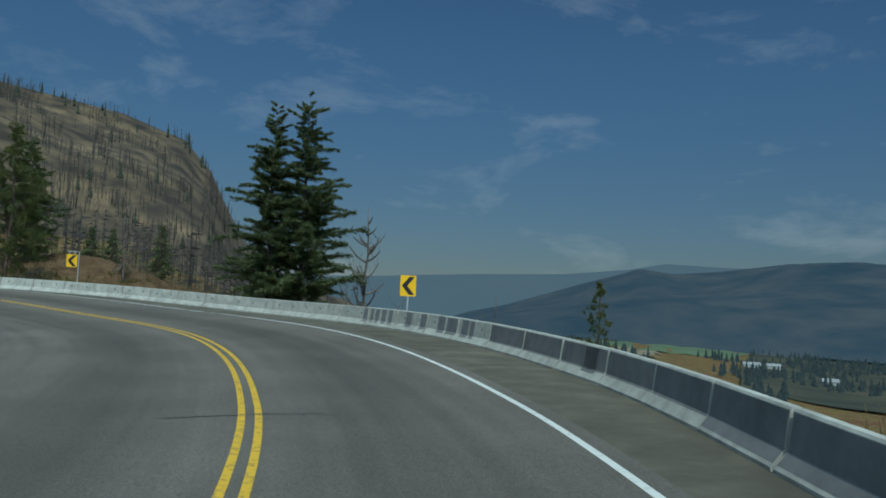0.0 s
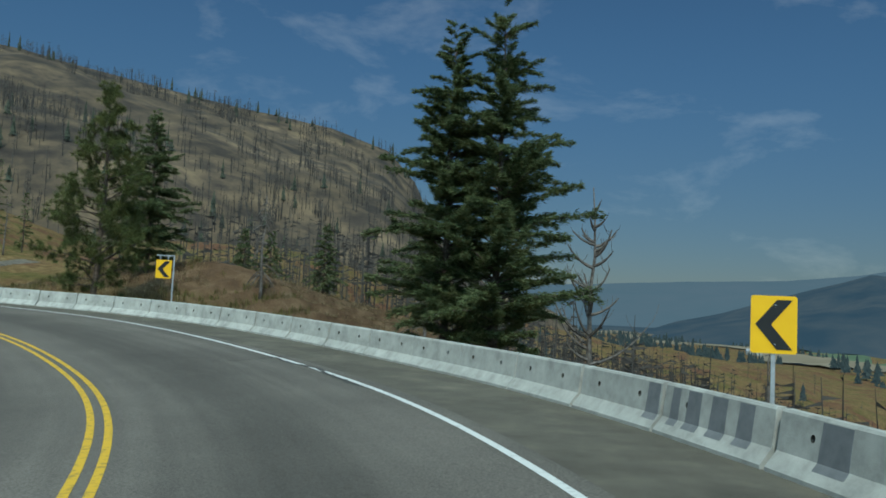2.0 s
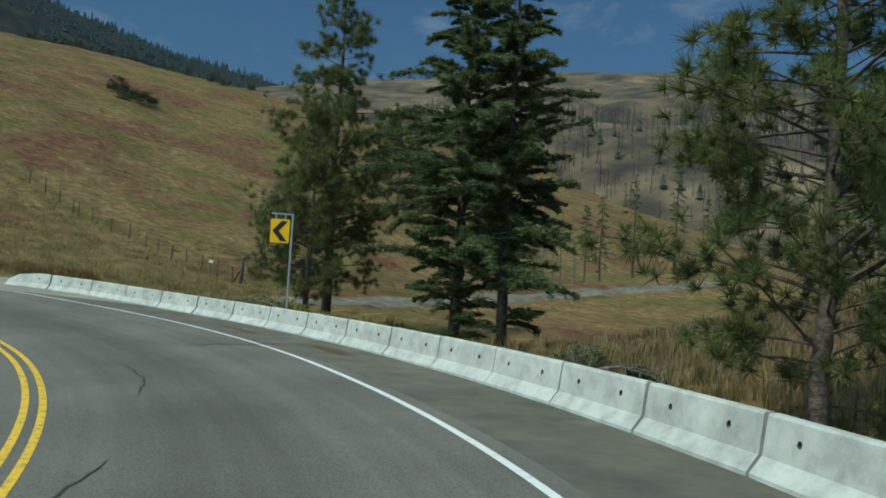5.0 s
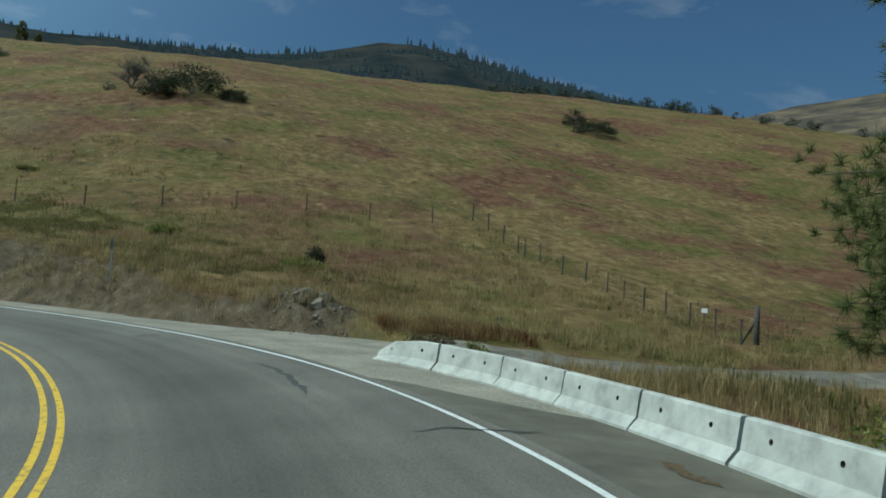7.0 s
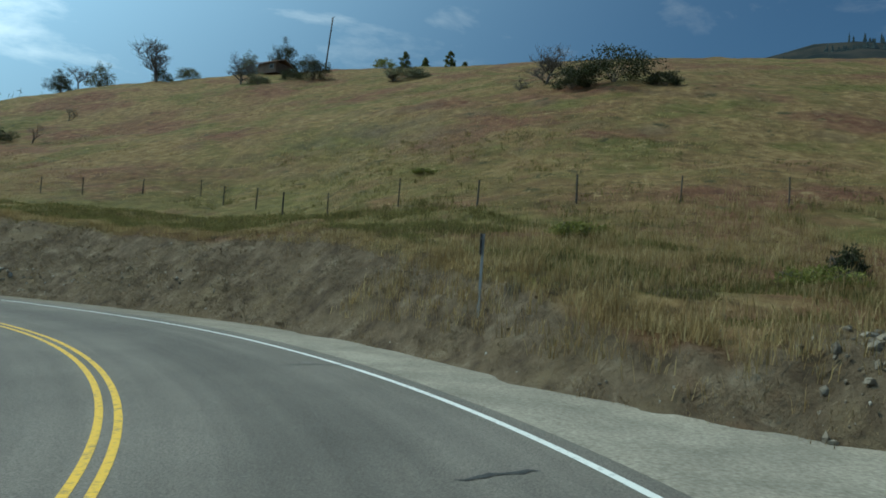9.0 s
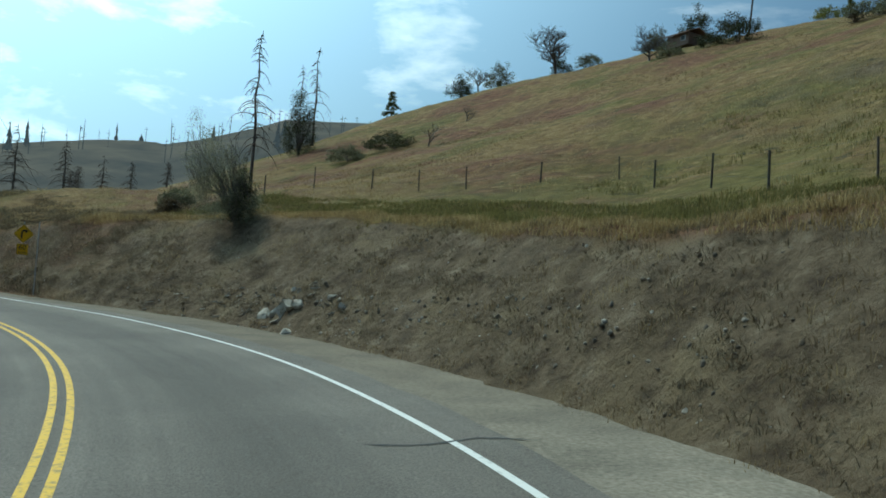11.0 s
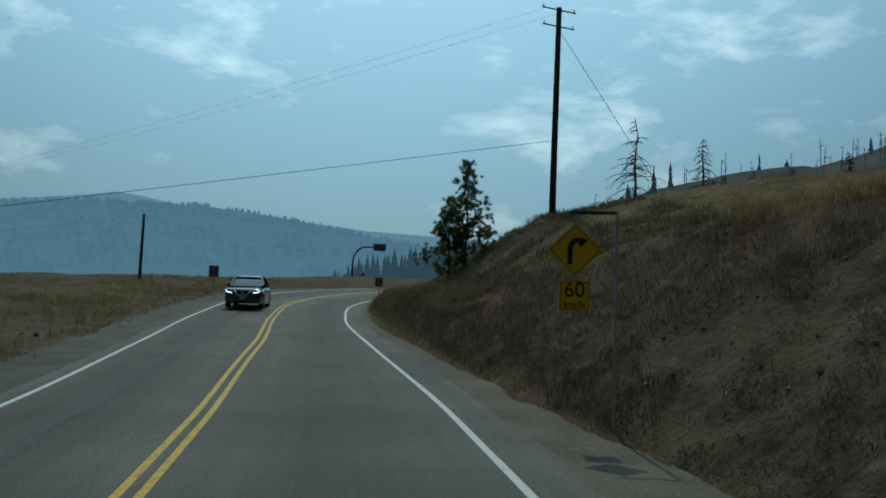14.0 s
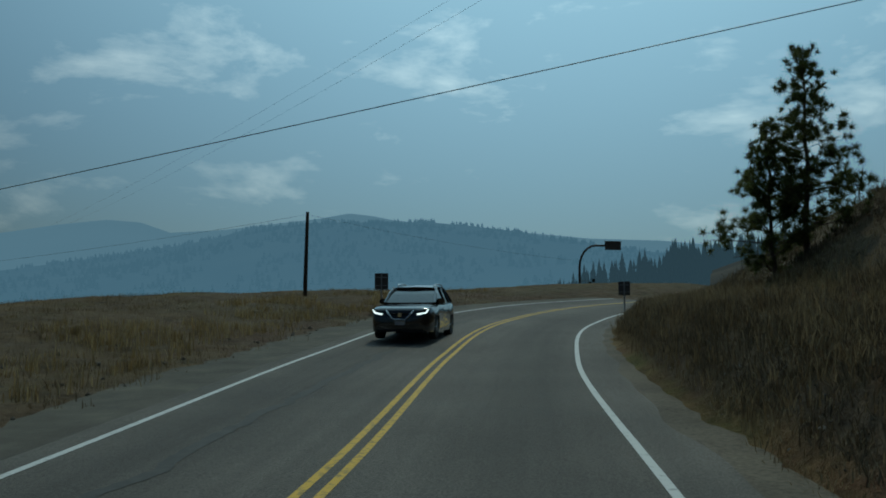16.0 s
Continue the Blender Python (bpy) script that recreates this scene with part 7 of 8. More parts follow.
CLOD = material("soil_clod", [(0.3, (0.085, 0.063, 0.042)), (0.5, (0.14, 0.108, 0.074)), (0.8, (0.2, 0.165, 0.122))], 3, 8, 0.95, 0.6, 16, island=0.5)
rng = np.random.default_rng(78)
s = rng.uniform(138, 206, 1700)
scatter_stones("soil_clods", road_xy(s, edges(s) + 0.5 + 4.6 * rng.random(1700)), 0.015 + 0.045 * rng.random(1700) ** 3, CLOD, "crumbling brown clods of soil on the cut bank", 79)
rng = np.random.default_rng(75)
scatter_stones("rubble", road_xy(136.3 + rng.normal(size=160) * 0.9, 10.6 + rng.normal(size=160) * 0.8), 0.02 + 0.11 * rng.random(160) ** 2, GREY_ROCK, "grey rubble round the rock pile", 76)
s = 173.5 + rng.normal(size=260) * 2.2
scatter_stones("outcrop_rubble", road_xy(s, edges(s) + 0.7 + 1.5 * rng.random(260)), 0.015 + 0.05 * rng.random(260) ** 3, STONE, "pale broken stones round the outcrop", 80)
s = rng.uniform(156, 176, 420)
scatter_stones("bank_rubble", road_xy(s, edges(s) + 0.5 + 1.5 * rng.random(420)), 0.02 + 0.065 * rng.random(420) ** 3, STONE, "pale broken stones along the foot of the bank", 77)


def boulder(name, x, y, size, mat, label, seed, up=0.25, flat=0.52):
    """An angular rock: a ball cut by random planes, then roughened."""
    rng = np.random.default_rng(seed)
    v0, f0 = LARGE
    v = v0.copy()
    for _ in range(16):
        w = rng.normal(size=3)
        w /= np.linalg.norm(w)
        over = np.maximum(0, v @ w - rng.uniform(flat, flat + 0.33))
        v -= over[:, None] * w
    v *= 1 + rng.normal(size=(len(v), 1)) * 0.03
    v = v * np.array(size)
    ob = mesh_object(name, v + np.array([0, 0, size[2] * up]), f0, mat)
    ob.location = (x, y, ground_z(x, y))
    ob.rotation_euler = (0, 0, rng.uniform(0, 6.28))
    return tagged(ob, label, "rock", "loose rocks beside the road")


pile = road_xy(np.full(1, 136.8), np.full(1, 11.1))[0]
for k, (dx, dy, a, b, c) in enumerate([(0, 0, 0.75, 0.6, 0.62), (0.95, 0.3, 0.6, 0.55, 0.45), (-0.9, -0.2, 0.6, 0.45, 0.36), (0.35, 0.75, 0.65, 0.6, 0.7), (-0.4, -0.75, 0.4, 0.35, 0.25), (1.6, 0.1, 0.4, 0.3, 0.22), (-1.5, -0.55, 0.38, 0.3, 0.18), (0.5, -0.6, 0.3, 0.3, 0.2), (-1.2, 0.6, 0.35, 0.35, 0.3), (-2.1, -0.9, 0.25, 0.2, 0.14), (1.1, -0.5, 0.22, 0.2, 0.14)]):
    boulder("rock", pile[0] + dx * 0.7, pile[1] + dy * 0.7, (a * 0.6, b * 0.6, c * 0.6), GREY_ROCK, "grey weathered rock half sunk in a pile by the shoulder", 300 + k, -0.1)
for k, (x, y, a, b, c) in enumerate([(-80.15, 25.2, 0.42, 0.34, 0.5), (-80.1, 25.7, 0.36, 0.34, 0.36), (-80.1, 26.2, 0.5, 0.4, 0.52), (-80.05, 26.55, 0.45, 0.36, 0.5), (-79.95, 27.05, 0.44, 0.34, 0.36), (-79.75, 26.3, 0.3, 0.26, 0.2), (-79.1, 27.55, 0.42, 0.34, 0.26), (-80.1, 28.5, 0.22, 0.18, 0.2), (-79.9, 29.0, 0.2, 0.16, 0.14), (-79.5, 29.5, 0.26, 0.2, 0.22), (-81.2, 25.4, 0.24, 0.2, 0.2), (-81.0, 25.9, 0.2, 0.18, 0.14)]):
    boulder("rock", x, y, (a, b, c), PALE_ROCK, "pale angular rock sticking out of the bank", 320 + k, 0.12, 0.3)


def scrap(name, x, y, turn, size, mat, words):
    """A bent splinter lying on the ground."""
    root = box(-size[0] / 2, size[0] / 2, -size[1] / 2, size[1] / 2, 0, size[2], min(size) * 0.2)
    for v in root.verts:
        v.co.z += 0.25 * size[2] * math.sin(v.co.x / size[0] * 5)
        v.co.y += 0.3 * size[1] * (v.co.x / size[0])
    ob = part(name, root, mat)
    ob.location = (x, y, ground_z(x, y) + 0.02)
    ob.rotation_euler = (0.06, -0.08, radians(turn))
    return tagged(ob, words, "litter", "scraps at the foot of the bank")


PALE_WOOD = material("pale_split_wood", [(0.3, (0.26, 0.24, 0.2)), (0.7, (0.42, 0.4, 0.35))], 8, 8, 0.9)
RED_SCRAP = material("faded_red_plastic", [(0.3, (0.3, 0.09, 0.06)), (0.7, (0.4, 0.14, 0.1))], 8, 8, 0.7)
pick = random.Random(17)
for k in range(26):
    q = road_xy(np.full(1, pick.uniform(171, 181)), np.full(1, pick.uniform(7.3, 9.2)))[0]
    scrap("wood_scrap", q[0], q[1], pick.uniform(0, 180), (pick.uniform(0.15, 0.5), pick.uniform(0.03, 0.09), pick.uniform(0.02, 0.05)), PALE_WOOD, "pale split wood scrap lying at the bank's foot")
scrap("plastic_scrap", -77.8, 25.8, 70, (0.34, 0.16, 0.04), RED_SCRAP, "faded red plastic scrap lying on the shoulder")


# ---- grass ----
STRAW = leaf_material(material("straw_blades", [(0.2, (0.15, 0.105, 0.045)), (0.5, (0.28, 0.20, 0.09)), (0.8, (0.42, 0.33, 0.17))], 0.6, 4, 0.9, island=0.55), 0.45)
WEED = leaf_material(material("green_blades", [(0.2, (0.065, 0.064, 0.02)), (0.5, (0.125, 0.113, 0.036)), (0.8, (0.205, 0.178, 0.07))], 0.6, 4, 0.9, island=0.55), 0.45)
BROWN = leaf_material(material("brown_blades", [(0.2, (0.09, 0.064, 0.036)), (0.5, (0.18, 0.133, 0.075)), (0.8, (0.28, 0.22, 0.125))], 0.6, 4, 0.9, island=0.55), 0.45)


def tufts(name, xy, height, mat, label, seed, blades=9, width=0.012, spread=0.10, splay=0.45, lift=0.0):
    """Clumps of bent thin blades on the ground."""
    rng = np.random.default_rng(seed)
    n = len(xy)
    z = land(xy[:, 0], xy[:, 1])
    c = np.repeat(np.c_[xy, z - 0.03 + lift], blades, axis=0)
    h = np.repeat(height, blades) * rng.uniform(0.5, 1.1, n * blades)
    b = c + np.c_[rng.normal(size=(n * blades, 2)) * spread, np.zeros(n * blades)]
    a = rng.uniform(0, 2 * math.pi, n * blades)
    out = np.c_[np.cos(a), np.sin(a), np.zeros(n * blades)]
    side = np.c_[-np.sin(a), np.cos(a), np.zeros(n * blades)] * (width * rng.uniform(0.7, 1.5, n * blades))[:, None]
    bend = rng.uniform(0.1, 1.0, n * blades)[:, None] * splay * h[:, None]
    mid = b + np.array([0, 0, 1]) * (h * 0.6)[:, None] + out * bend * 0.35
    tip = b + np.array([0, 0, 1]) * h[:, None] + out * bend
    v = np.stack([b - side, b + side, mid + side * 0.8, mid - side * 0.8, tip], axis=1).reshape(-1, 3)
    k = np.arange(n * blades) * 5
    f = np.stack([k, k + 1, k + 2, k + 3], axis=1).tolist() + np.stack([k + 3, k + 2, k + 4], axis=1).tolist()
    me = bpy.data.meshes.new(name)
    me.from_pydata(v.tolist(), [], f)
    me.materials.append(mat)
    return tagged(new(name, me), label, "grass", kind="stuff")


def patchy(s, d, scale, seed, cutoff):
    xy = road_xy(s, d)
    keep = fbm(xy[:, 0], xy[:, 1], scale, 3, seed) > cutoff
    keep &= np.hypot(xy[:, None, 0] - track_line[None, ::3, 0], xy[:, None, 1] - track_line[None, ::3, 1]).min(1) > 2.1
    return xy[keep]


def zone(n, s0, s1, d0, d1, scale, seed, cutoff=-0.1, bias=1.0, from_edge=True):
    rng = np.random.default_rng(seed)
    s = rng.uniform(s0, s1, n)
    d = d0 + (d1 - d0) * rng.random(n) ** bias + (edges(s) if from_edge else 0)
    xy = patchy(s, d, scale, seed, cutoff)
    return xy, rng


xy, rng = zone(5200, 34, 128, 0.5, 7, 3, 401, -0.25)
tufts("tall_dry_grass", xy, rng.uniform(0.3, 0.8, len(xy)), STRAW, "tall dry straw grass behind the barrier", 411, 10, 0.008, 0.12, 0.6)
xy, rng = zone(2600, 88, 130, 0.6, 14, 4, 402, 0.0)
tufts("green_weeds", xy, rng.uniform(0.25, 0.6, len(xy)), WEED, "green weeds growing behind the barrier", 412, 10, 0.014)
xy, rng = zone(5200, 126, 150, 0.9, 24, 3.5, 403, -0.1, 1.2)
tufts("tall_dry_grass", xy, rng.uniform(0.2, 0.62, len(xy)), STRAW, "tall yellow grass on the slope past the barrier", 413, 11, 0.008, 0.16, 0.7)
xy, rng = zone(3600, 128, 175, 5, 32, 4, 404, 0.0)
tufts("green_weeds", xy, rng.uniform(0.15, 0.4, len(xy)), WEED, "low green weeds on the grassy slope", 414, 10, 0.012, 0.2, 0.9)
xy, rng = zone(9000, 136, 240, 0.8, 5.2, 1.6, 405, 0.12, 0.8)
tufts("bank_grass", xy, rng.uniform(0.08, 0.24, len(xy)), BROWN, "dry brown tufts on the cut bank", 415, 8, 0.006, 0.14, 1.3)
xy, rng = zone(36000, 138, 194, 1.5, 10, 2.2, 406, -0.4)
over = beyond_cut(xy[:, 0], xy[:, 1])
xy = xy[(over > -0.25) & (over < 0.9)]
tufts("bank_grass", xy, rng.uniform(0.08, 0.3, len(xy)), STRAW, "dry straw grass hanging over the top of the bank", 416, 9, 0.007, 0.14, 1.0)
xy, rng = zone(26000, 138, 190, 3, 14, 3.0, 446, -0.15)
over = beyond_cut(xy[:, 0], xy[:, 1])
xy = xy[(over > 0.8) & (over < 7)]
tufts("shelf_weeds", xy, rng.uniform(0.08, 0.26, len(xy)), WEED, "green weeds on the shelf above the bank", 447, 9, 0.010, 0.2, 0.9)
DARK_WEED = leaf_material(material("dark_weed_blades", [(0.2, (0.055, 0.042, 0.026)), (0.5, (0.105, 0.082, 0.051)), (0.8, (0.175, 0.145, 0.095))], 0.9, 4, 0.9, island=0.6), 0.4)
xy, rng = zone(11000, 141, 226, 0.5, 5.5, 0.9, 451, 0.0)
tufts("bank_weeds", xy, rng.uniform(0.05, 0.19, len(xy)), DARK_WEED, "clumps of dark dry weeds covering the cut bank", 452, 12, 0.007, 0.13, 2.2)
xy, rng = zone(9000, 90, 114, 4, 30, 2.0, 453, -0.2)
tufts("mound_grass", xy, rng.uniform(0.12, 0.4, len(xy)), BROWN, "dry brown grass on the earth mound behind the barrier", 454, 9, 0.010, 0.18, 1.0)
xy, rng = zone(14000, 188, 242, 0.5, 11, 1.8, 455, -0.2, 1.3)
tufts("slope_grass", xy, rng.uniform(0.1, 0.34, len(xy)), DARK_WEED, "dry dark brown grass covering the slope by the bend", 456, 10, 0.007, 0.16, 1.2)
RUST = leaf_material(material("rust_blades", [(0.2, (0.10, 0.05, 0.022)), (0.5, (0.19, 0.105, 0.045)), (0.8, (0.29, 0.18, 0.08))], 0.6, 4, 0.9, island=0.55), 0.45)
xy, rng = zone(700, 130.5, 135, 1.2, 4.5, 2, 441, -0.4)
tufts("rusty_weeds", xy, rng.uniform(0.2, 0.55, len(xy)), RUST, "rust-brown dry weeds beside the rock pile", 442, 10, 0.009, 0.14, 0.7)
xy, rng = zone(3200, 136, 208, -0.1, 0.7, 1.2, 443, -0.1)
tufts("verge_grass", xy, rng.uniform(0.04, 0.16, len(xy)), BROWN, "short dry tufts along the foot of the bank", 444, 7, 0.006, 0.14, 1.3)
xy, rng = zone(3200, 205, 245, 0.2, 3.5, 1.5, 420, -0.3)
tufts("verge_grass", xy, rng.uniform(0.15, 0.45, len(xy)), BROWN, "brown grass on the verge inside the bend", 430, 10, 0.006, 0.14, 0.9)
xy, rng = zone(9000, 138, 240, 9, 40, 5, 407, -0.05)
tufts("hill_grass", xy, rng.uniform(0.1, 0.26, len(xy)), STRAW, "dry straw grass on the hillside", 417, 8, 0.009, 0.25, 1.1)
xy, rng = zone(9000, 128, 205, 25, 85, 8, 408, -0.05)
tufts("hill_grass", xy, rng.uniform(0.1, 0.26, len(xy)), BROWN, "brown weeds on the higher hillside", 418, 8, 0.014, 0.45, 1.2)
xy, rng = zone(7000, 178, 246, -36, -0.6, 5, 409, -0.15, 1.0, False)
s = np.array([RS[int(((RP[:, 0] - x) ** 2 + (RP[:, 1] - y) ** 2).argmin())] for x, y in xy])
d = np.array([math.hypot(*(RP[int(k * 2), :2] - q)) for k, q in zip(s, xy)])
xy = xy[d > np.interp(s, LEFT_S, LEFT_D) + 1.9]
tufts("field_grass", xy, np.random.default_rng(5).uniform(0.1, 0.3, len(xy)), BROWN, "dry brown grass on the flat field", 419, 9, 0.008, 0.25, 1.0)
xy, rng = zone(2500, 185, 246, -14, -6, 3, 410, 0.0, 1.0, False)
tufts("field_grass", xy, rng.uniform(0.2, 0.5, len(xy)), STRAW, "straw tufts along the field edge", 421, 9, 0.010, 0.12)


# ---- oncoming car ----
PAINT = material("black_car_paint", [(0.3, (0.008, 0.009, 0.011)), (0.7, (0.014, 0.015, 0.018))], 4, 4, 0.18, spec=0.6)
PAINT.node_tree.nodes["Principled BSDF"].inputs["Coat Weight"].default_value = 0.8
CAR_GLASS = material("car_glass", [(0.3, (0.010, 0.012, 0.013)), (0.7, (0.016, 0.018, 0.02))], 2, 2, 0.04, spec=0.8)
CHROME = material("chrome", [(0.3, (0.55, 0.56, 0.57)), (0.7, (0.66, 0.67, 0.68))], 5, 4, 0.12, metal=1.0)
RUBBER = material("tyre_rubber", [(0.3, (0.014, 0.014, 0.014)), (0.7, (0.028, 0.027, 0.026))], 9, 8, 0.9, 0.3, 40)
PLASTIC = material("black_plastic", [(0.3, (0.012, 0.012, 0.013)), (0.7, (0.022, 0.022, 0.023))], 9, 6, 0.6)
PLATE = material("plate", [(0.3, (0.42, 0.43, 0.45)), (0.7, (0.52, 0.53, 0.55))], 9, 4, 0.5)
LAMP = bpy.data.materials.new("running_light")
LAMP.use_nodes = True
LAMP.node_tree.nodes["Principled BSDF"].inputs["Emission Color"].default_value = (0.9, 0.95, 1.0, 1)
LAMP.node_tree.nodes["Principled BSDF"].inputs["Emission Strength"].default_value = 5.0


def loft(rings, close=True):
    """Rings of equal length, joined in order and capped."""
    n = len(rings[0])
    verts = [Vector(p) for r in rings for p in r]
    faces = [(i * n + k, i * n + (k + 1) % n, (i + 1) * n + (k + 1) % n, (i + 1) * n + k) for i in range(len(rings) - 1) for k in range(n)]
    if close:
        faces += [tuple(range(n - 1, -1, -1)), tuple((len(rings) - 1) * n + k for k in range(n))]
    bm = bmesh.new()
    vs = [bm.verts.new(v) for v in verts]
    for f in faces:
        bm.faces.new([vs[i] for i in f])
    bmesh.ops.recalc_face_normals(bm, faces=bm.faces[:])
    return bm


def smooth_part(name, bm, mat, parent, label="", angle=40):
    ob = part(name, bm, mat, parent, label)
    ob.data.polygons.foreach_set("use_smooth", [True] * len(ob.data.polygons))
    ob.data.set_sharp_from_angle(angle=radians(angle))
    return ob


def spun(profile_pts, segments, x0):
    """A wheel's ring: (radius, x) turned about the x axis."""
    return loft([[(x0 + x, r * math.cos(2 * math.pi * k / segments), r * math.sin(2 * math.pi * k / segments)) for k in range(segments)] for r, x in profile_pts])


def suv(where, turn):
    root = new("car")
    root.matrix_world = Matrix.Translation(where) @ Matrix.Rotation(radians(turn), 4, "Z")
    rings = []
    for y, zb, zt, hw in ((2.44, 0.42, 0.66, 0.60), (2.40, 0.30, 0.84, 0.74), (2.30, 0.24, 0.93, 0.84), (2.10, 0.22, 0.98, 0.91), (1.86, 0.22, 1.0, 0.945), (1.83, 0.22, 1.0, 0.945), (1.42, 0.22, 1.04, 0.95), (1.01, 0.22, 1.08, 0.95), (0.98, 0.22, 1.08, 0.95), (0.0, 0.22, 1.07, 0.955), (-0.98, 0.22, 1.10, 0.955), (-1.01, 0.22, 1.10, 0.955), (-1.42, 0.22, 1.12, 0.955), (-1.83, 0.22, 1.13, 0.945), (-1.86, 0.22, 1.13, 0.945), (-2.15, 0.26, 1.12, 0.91), (-2.38, 0.34, 1.05, 0.82), (-2.44, 0.44, 0.96, 0.72)):
        arch = abs(abs(y) - 1.42) < 0.42
        low = 0.64 if arch else hw * 0.97
        wide = hw * (1.012 if arch else 1)
        half = [(low, zb), (low if arch else hw, zb + 0.12 if not arch else 0.70), (wide, 0.72 if zt > 0.9 else (zb + zt) / 2), (hw * 0.985, zt - 0.14), (hw * 0.93, zt - 0.04), (hw * 0.72, zt)]
        rings.append([(x, y, z) for x, z in half] + [(-x, y, z) for x, z in reversed(half)])
    smooth_part("body", loft(rings), PAINT, root, "glossy black bodywork")
    cabin = []
    for y, z, wb, wt in ((1.02, 1.10, 0.80, 0.78), (0.55, 1.36, 0.86, 0.74), (0.12, 1.57, 0.88, 0.66), (-0.4, 1.62, 0.885, 0.64), (-1.3, 1.60, 0.88, 0.63), (-1.85, 1.50, 0.85, 0.62), (-2.28, 1.14, 0.80, 0.74)):
        half = [(wb, 1.06), (wb - 0.01, 1.11), (wt + 0.03, z - 0.02), (wt - 0.10, z)]
        cabin.append([(x, y, q) for x, q in half] + [(-x, y, q) for x, q in reversed(half)])
    smooth_part("window_glass", loft(cabin), CAR_GLASS, root, "dark tinted windscreen and side windows", 30)
    roof = []
    for y, z, w in ((0.16, 1.565, 0.67), (-0.1, 1.61, 0.67), (-0.5, 1.64, 0.66), (-1.3, 1.62, 0.65), (-1.88, 1.52, 0.63), (-2.02, 1.46, 0.62)):
        roof.append([(w, y, z), (w - 0.06, y, z + 0.035), (0, y, z + 0.055), (-w + 0.06, y, z + 0.035), (-w, y, z), (0, y, z + 0.005)])
    smooth_part("roof", loft(roof), PAINT, root, "black roof panel")
    for e in (-1, 1):
        pillars = [[(0.80 * e, 1.0, 1.10), (0.765 * e, 0.55, 1.375), (0.68 * e, 0.13, 1.585)], [(0.89 * e, -0.35, 1.10), (0.675 * e, -0.42, 1.61)], [(0.88 * e, -1.25, 1.12), (0.67 * e, -1.35, 1.60)], [(0.82 * e, -2.2, 1.15), (0.65 * e, -1.92, 1.5)]]
        for q in pillars:
            bm = bmesh.new()
            v, f = tube(q, [0.04] * len(q), 6)
            vs = [bm.verts.new(p) for p in v]
            for w in f:
                bm.faces.new([vs[i] for i in w])
            part("pillar", bm, PAINT, root)
        rail_pts = [(0.60 * e, 0.0, 1.62), (0.60 * e, -0.12, 1.70), (0.60 * e, -0.8, 1.73), (0.59 * e, -1.5, 1.70), (0.585 * e, -1.7, 1.62)]
        v, f = tube(rail_pts, [0.02] * 5, 8)
        mesh_object("roof_rail", v, f, CHROME, root, "chrome roof rail", True)
        mirror = part("wing_mirror", box(0.90 * e - 0.12, 0.90 * e + 0.16 if e > 0 else 0.90 * e + 0.12, 0.52, 0.70, 1.06, 1.24, 0.04) if e > 0 else box(-1.06, -0.78, 0.52, 0.70, 1.06, 1.24, 0.04), PAINT, root)
        part("mirror_glass", box(0.80 * e + 0.11 * e - 0.1, 0.80 * e + 0.11 * e + 0.1, 0.515, 0.525, 1.09, 1.21), CHROME, mirror)
        shape = [(0.50, 0.74), (0.80, 0.80), (0.87, 0.93), (0.74, 0.90), (0.56, 0.83)]
        bm = bmesh.new()
        front = [bm.verts.new((x * e, 2.47 - 0.42 * max(0, x - 0.5), z)) for x, z in shape]
        back = [bm.verts.new((x * e, 2.22 - 0.42 * max(0, x - 0.5), z)) for x, z in shape]
        bm.faces.new(front)
        bm.faces.new(back[::-1])
        for k in range(5):
            bm.faces.new((front[k], back[k], back[(k + 1) % 5], front[(k + 1) % 5]))
        bmesh.ops.recalc_face_normals(bm, faces=bm.faces[:])
        light = part("headlight", bm, CAR_GLASS, root, "swept-back headlight")
        for a, b in (((0.53, 2.465, 0.755), (0.78, 2.36, 0.80)), ((0.78, 2.36, 0.80), (0.84, 2.33, 0.90))):
            v, f = tube([(a[0] * e, a[1] + 0.005, a[2]), (b[0] * e, b[1] + 0.005, b[2])], [0.022, 0.02], 6)
            mesh_object("running_light", v, f, LAMP, light, "bright white running light")
        part("fog_lamp", box(0.66 * e - 0.1, 0.66 * e + 0.1, 2.30, 2.385, 0.42, 0.50, 0.015), CAR_GLASS, root)
    v, f = tube([(-0.42, 2.44, 0.86), (-0.24, 2.475, 0.66), (-0.16, 2.48, 0.60), (0.16, 2.48, 0.60), (0.24, 2.475, 0.66), (0.42, 2.44, 0.86)], [0.026] * 6, 8)
    mesh_object("grille_trim", v, f, CHROME, root, "chrome vee-shaped grille trim", True)
    for z in (0.66, 0.72, 0.78):
        part("grille_bar", box(-0.20 - (z - 0.66), 0.20 + (z - 0.66), 2.42, 2.455, z - 0.012, z + 0.012), PLASTIC, root)
    part("emblem", turned(box(-0.06, 0.06, 2.45, 2.47, -0.06, 0.06, 0.01), 0), CHROME, root).location = (0, 0, 0.74)
    part("number_plate", box(-0.15, 0.15, 2.45, 2.462, 0.44, 0.56, 0.004), PLATE, root, "plain pale plate")
    part("lower_bumper", box(-0.72, 0.72, 2.2, 2.43, 0.24, 0.34, 0.03), PLASTIC, root)
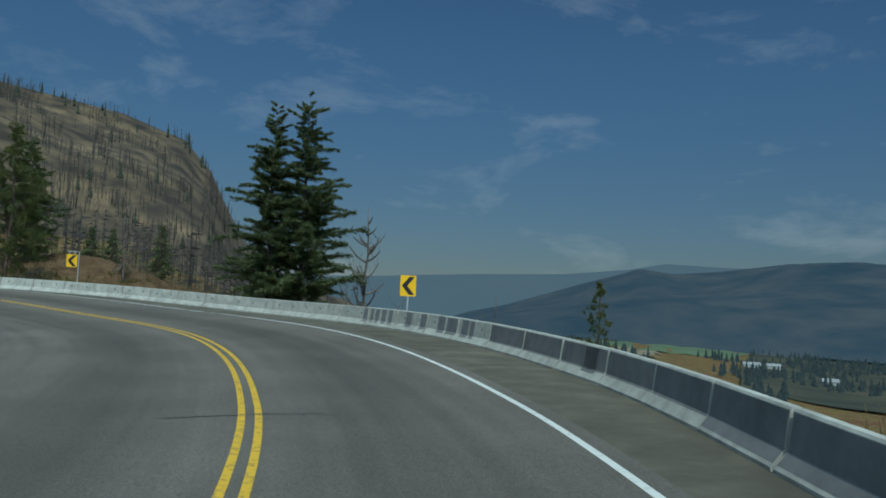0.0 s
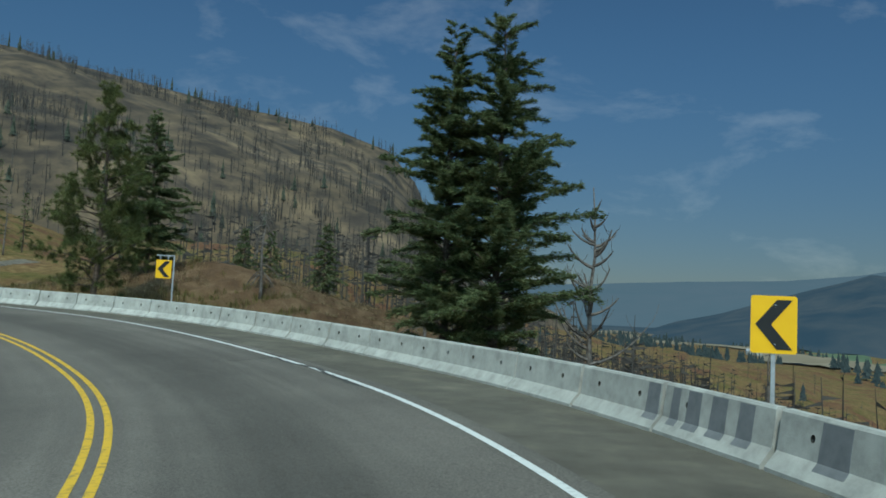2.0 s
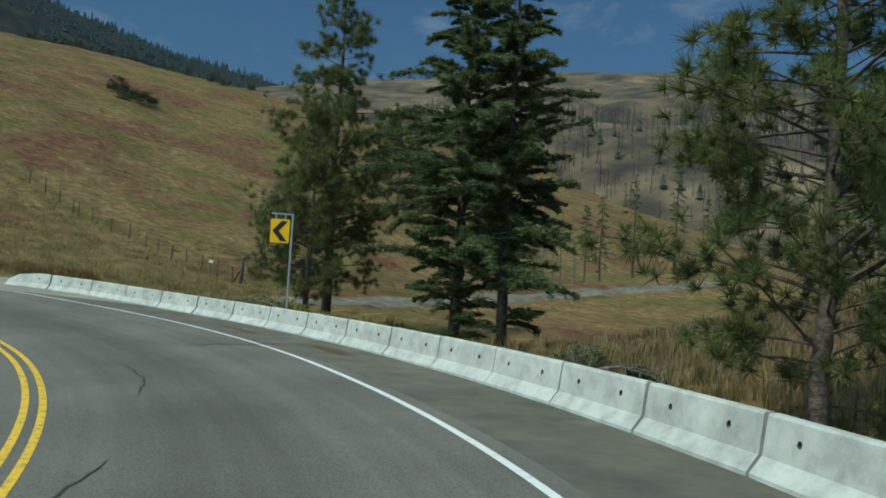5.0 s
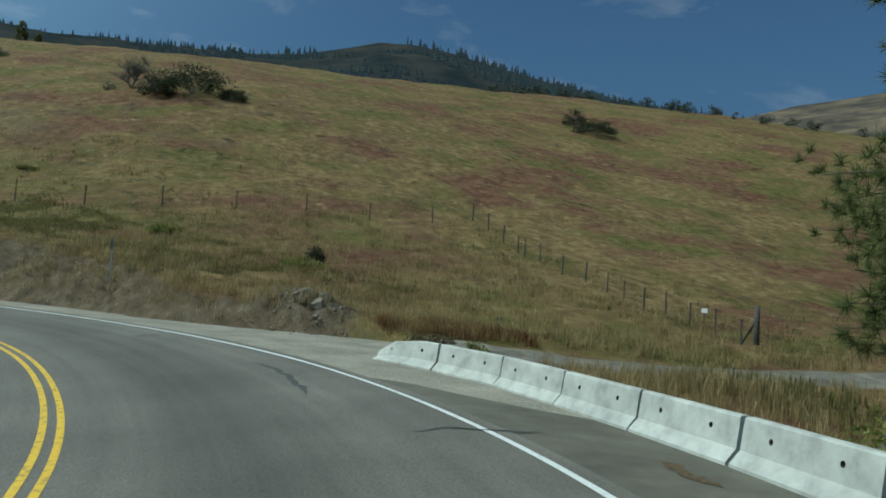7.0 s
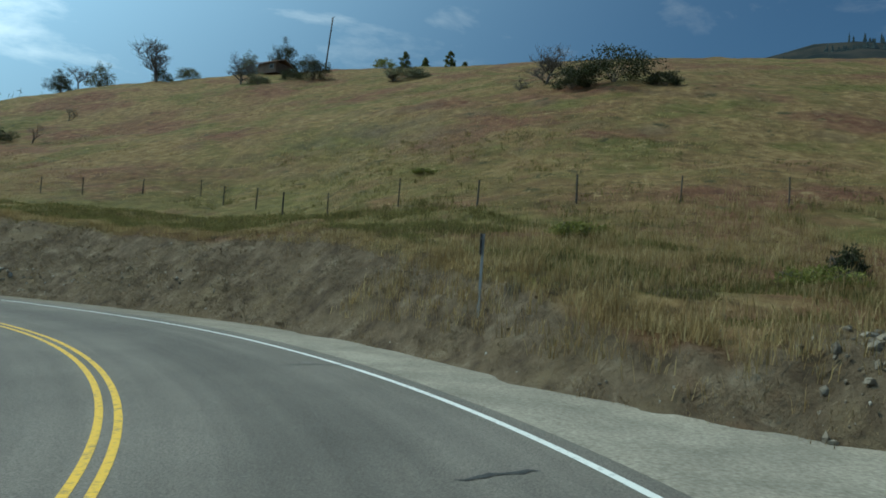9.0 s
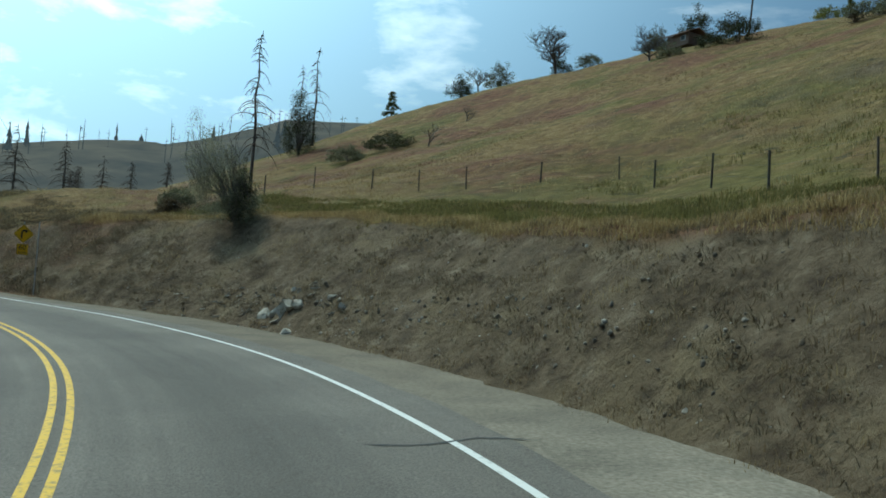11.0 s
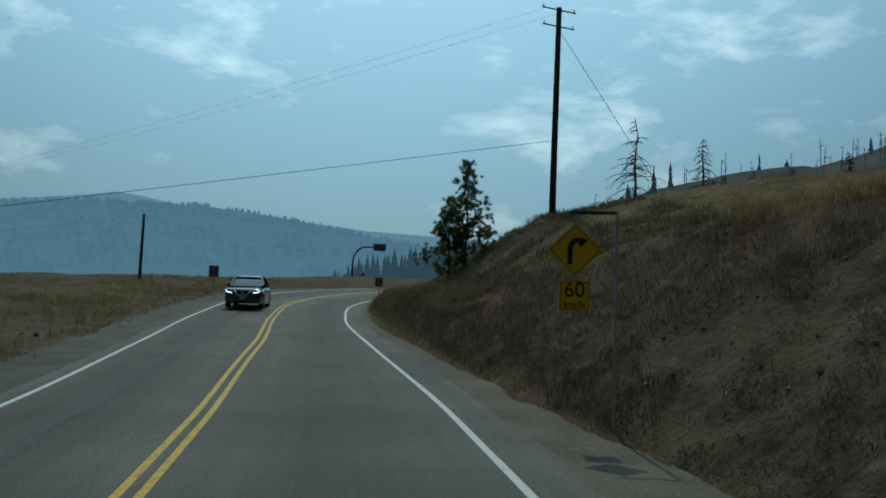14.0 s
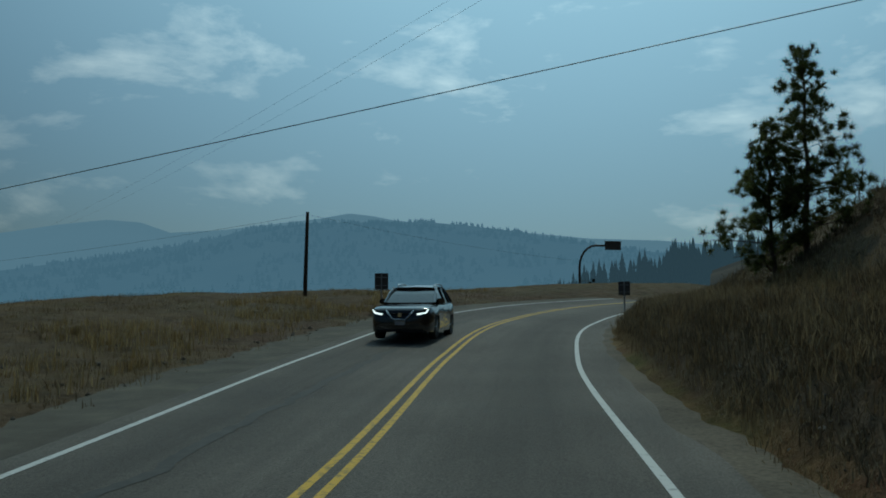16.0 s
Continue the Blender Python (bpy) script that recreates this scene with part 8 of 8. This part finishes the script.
    for y in (1.42, -1.42):
        for e in (-1, 1):
            tyre_pts = [(0.23, -0.11), (0.35, -0.115), (0.37, -0.08), (0.37, 0.08), (0.35, 0.115), (0.23, 0.11)]
            wheel = new("wheel")
            wheel.parent = root
            wheel.location = (0.83 * e, y, 0.37)
            smooth_part("tyre", spun(tyre_pts, 28, 0), RUBBER, wheel)
            rim = smooth_part("rim", spun([(0.235, 0.09 * e), (0.22, 0.10 * e), (0.20, 0.06 * e), (0.05, 0.05 * e), (0.05, 0.10 * e), (0.02, 0.11 * e)], 20, 0), CHROME, wheel, "bright alloy rim")
            for k in range(5):
                a = 2 * math.pi * k / 5
                v, f = tube([(0.085 * e, 0.04 * math.cos(a), 0.04 * math.sin(a)), (0.095 * e, 0.215 * math.cos(a), 0.215 * math.sin(a))], [0.03, 0.022], 6)
                mesh_object("spoke", v, f, CHROME, wheel)
    return tagged(root, "glossy black family car in the oncoming lane with running lights on", "car")


suv(on_road(221.5, -1.75, 0.0), heading(221.5) + 180)


# ---- dead limbs lying behind the barrier ----
def dead_limb(base, turn, length, seed):
    """A long bent dead limb with a few side twigs, its butt on the ground."""
    rng = random.Random(seed)
    root = new("dead_limb")
    root.matrix_world = Matrix.Translation(base) @ Matrix.Rotation(radians(turn), 4, "Z")
    pts = [Vector((length * u, rng.uniform(-1, 1) * 0.06 * length * u, 0.1 + length * (0.75 * u - 0.62 * u * u))) for u in [i / 9 for i in range(10)]]
    mesh_object("stem", *tube(pts, [0.04 * (1 - 0.85 * i / 9) for i in range(10)], 6), DEADWOOD, root, smooth=True)
    for k in range(7):
        p = pts[rng.randint(3, 8)]
        way = Vector((0.6, rng.uniform(-1, 1), rng.uniform(-0.4, 0.5)))
        lp = limb_points(p, way, length * rng.uniform(0.12, 0.3), 0.5, 4)
        mesh_object("twig", *tube(lp, [0.014, 0.012, 0.009, 0.007, 0.004], 4, False), DEADWOOD, root)
    return tagged(root, "long bent dead limb lying in dry grass behind the barrier", "dead limb", "dead limbs behind the barrier")


for s, d, turn, length, seed in ((115.6, 9.6, 175, 3.6, 1), (116.2, 10.2, 160, 2.6, 2), (114.8, 9.4, 185, 2.2, 3), (104.8, 9.9, 20, 2.2, 4), (105.2, 10.3, -10, 2.6, 5)):
    dead_limb(by_road(s, d), turn, length, seed)
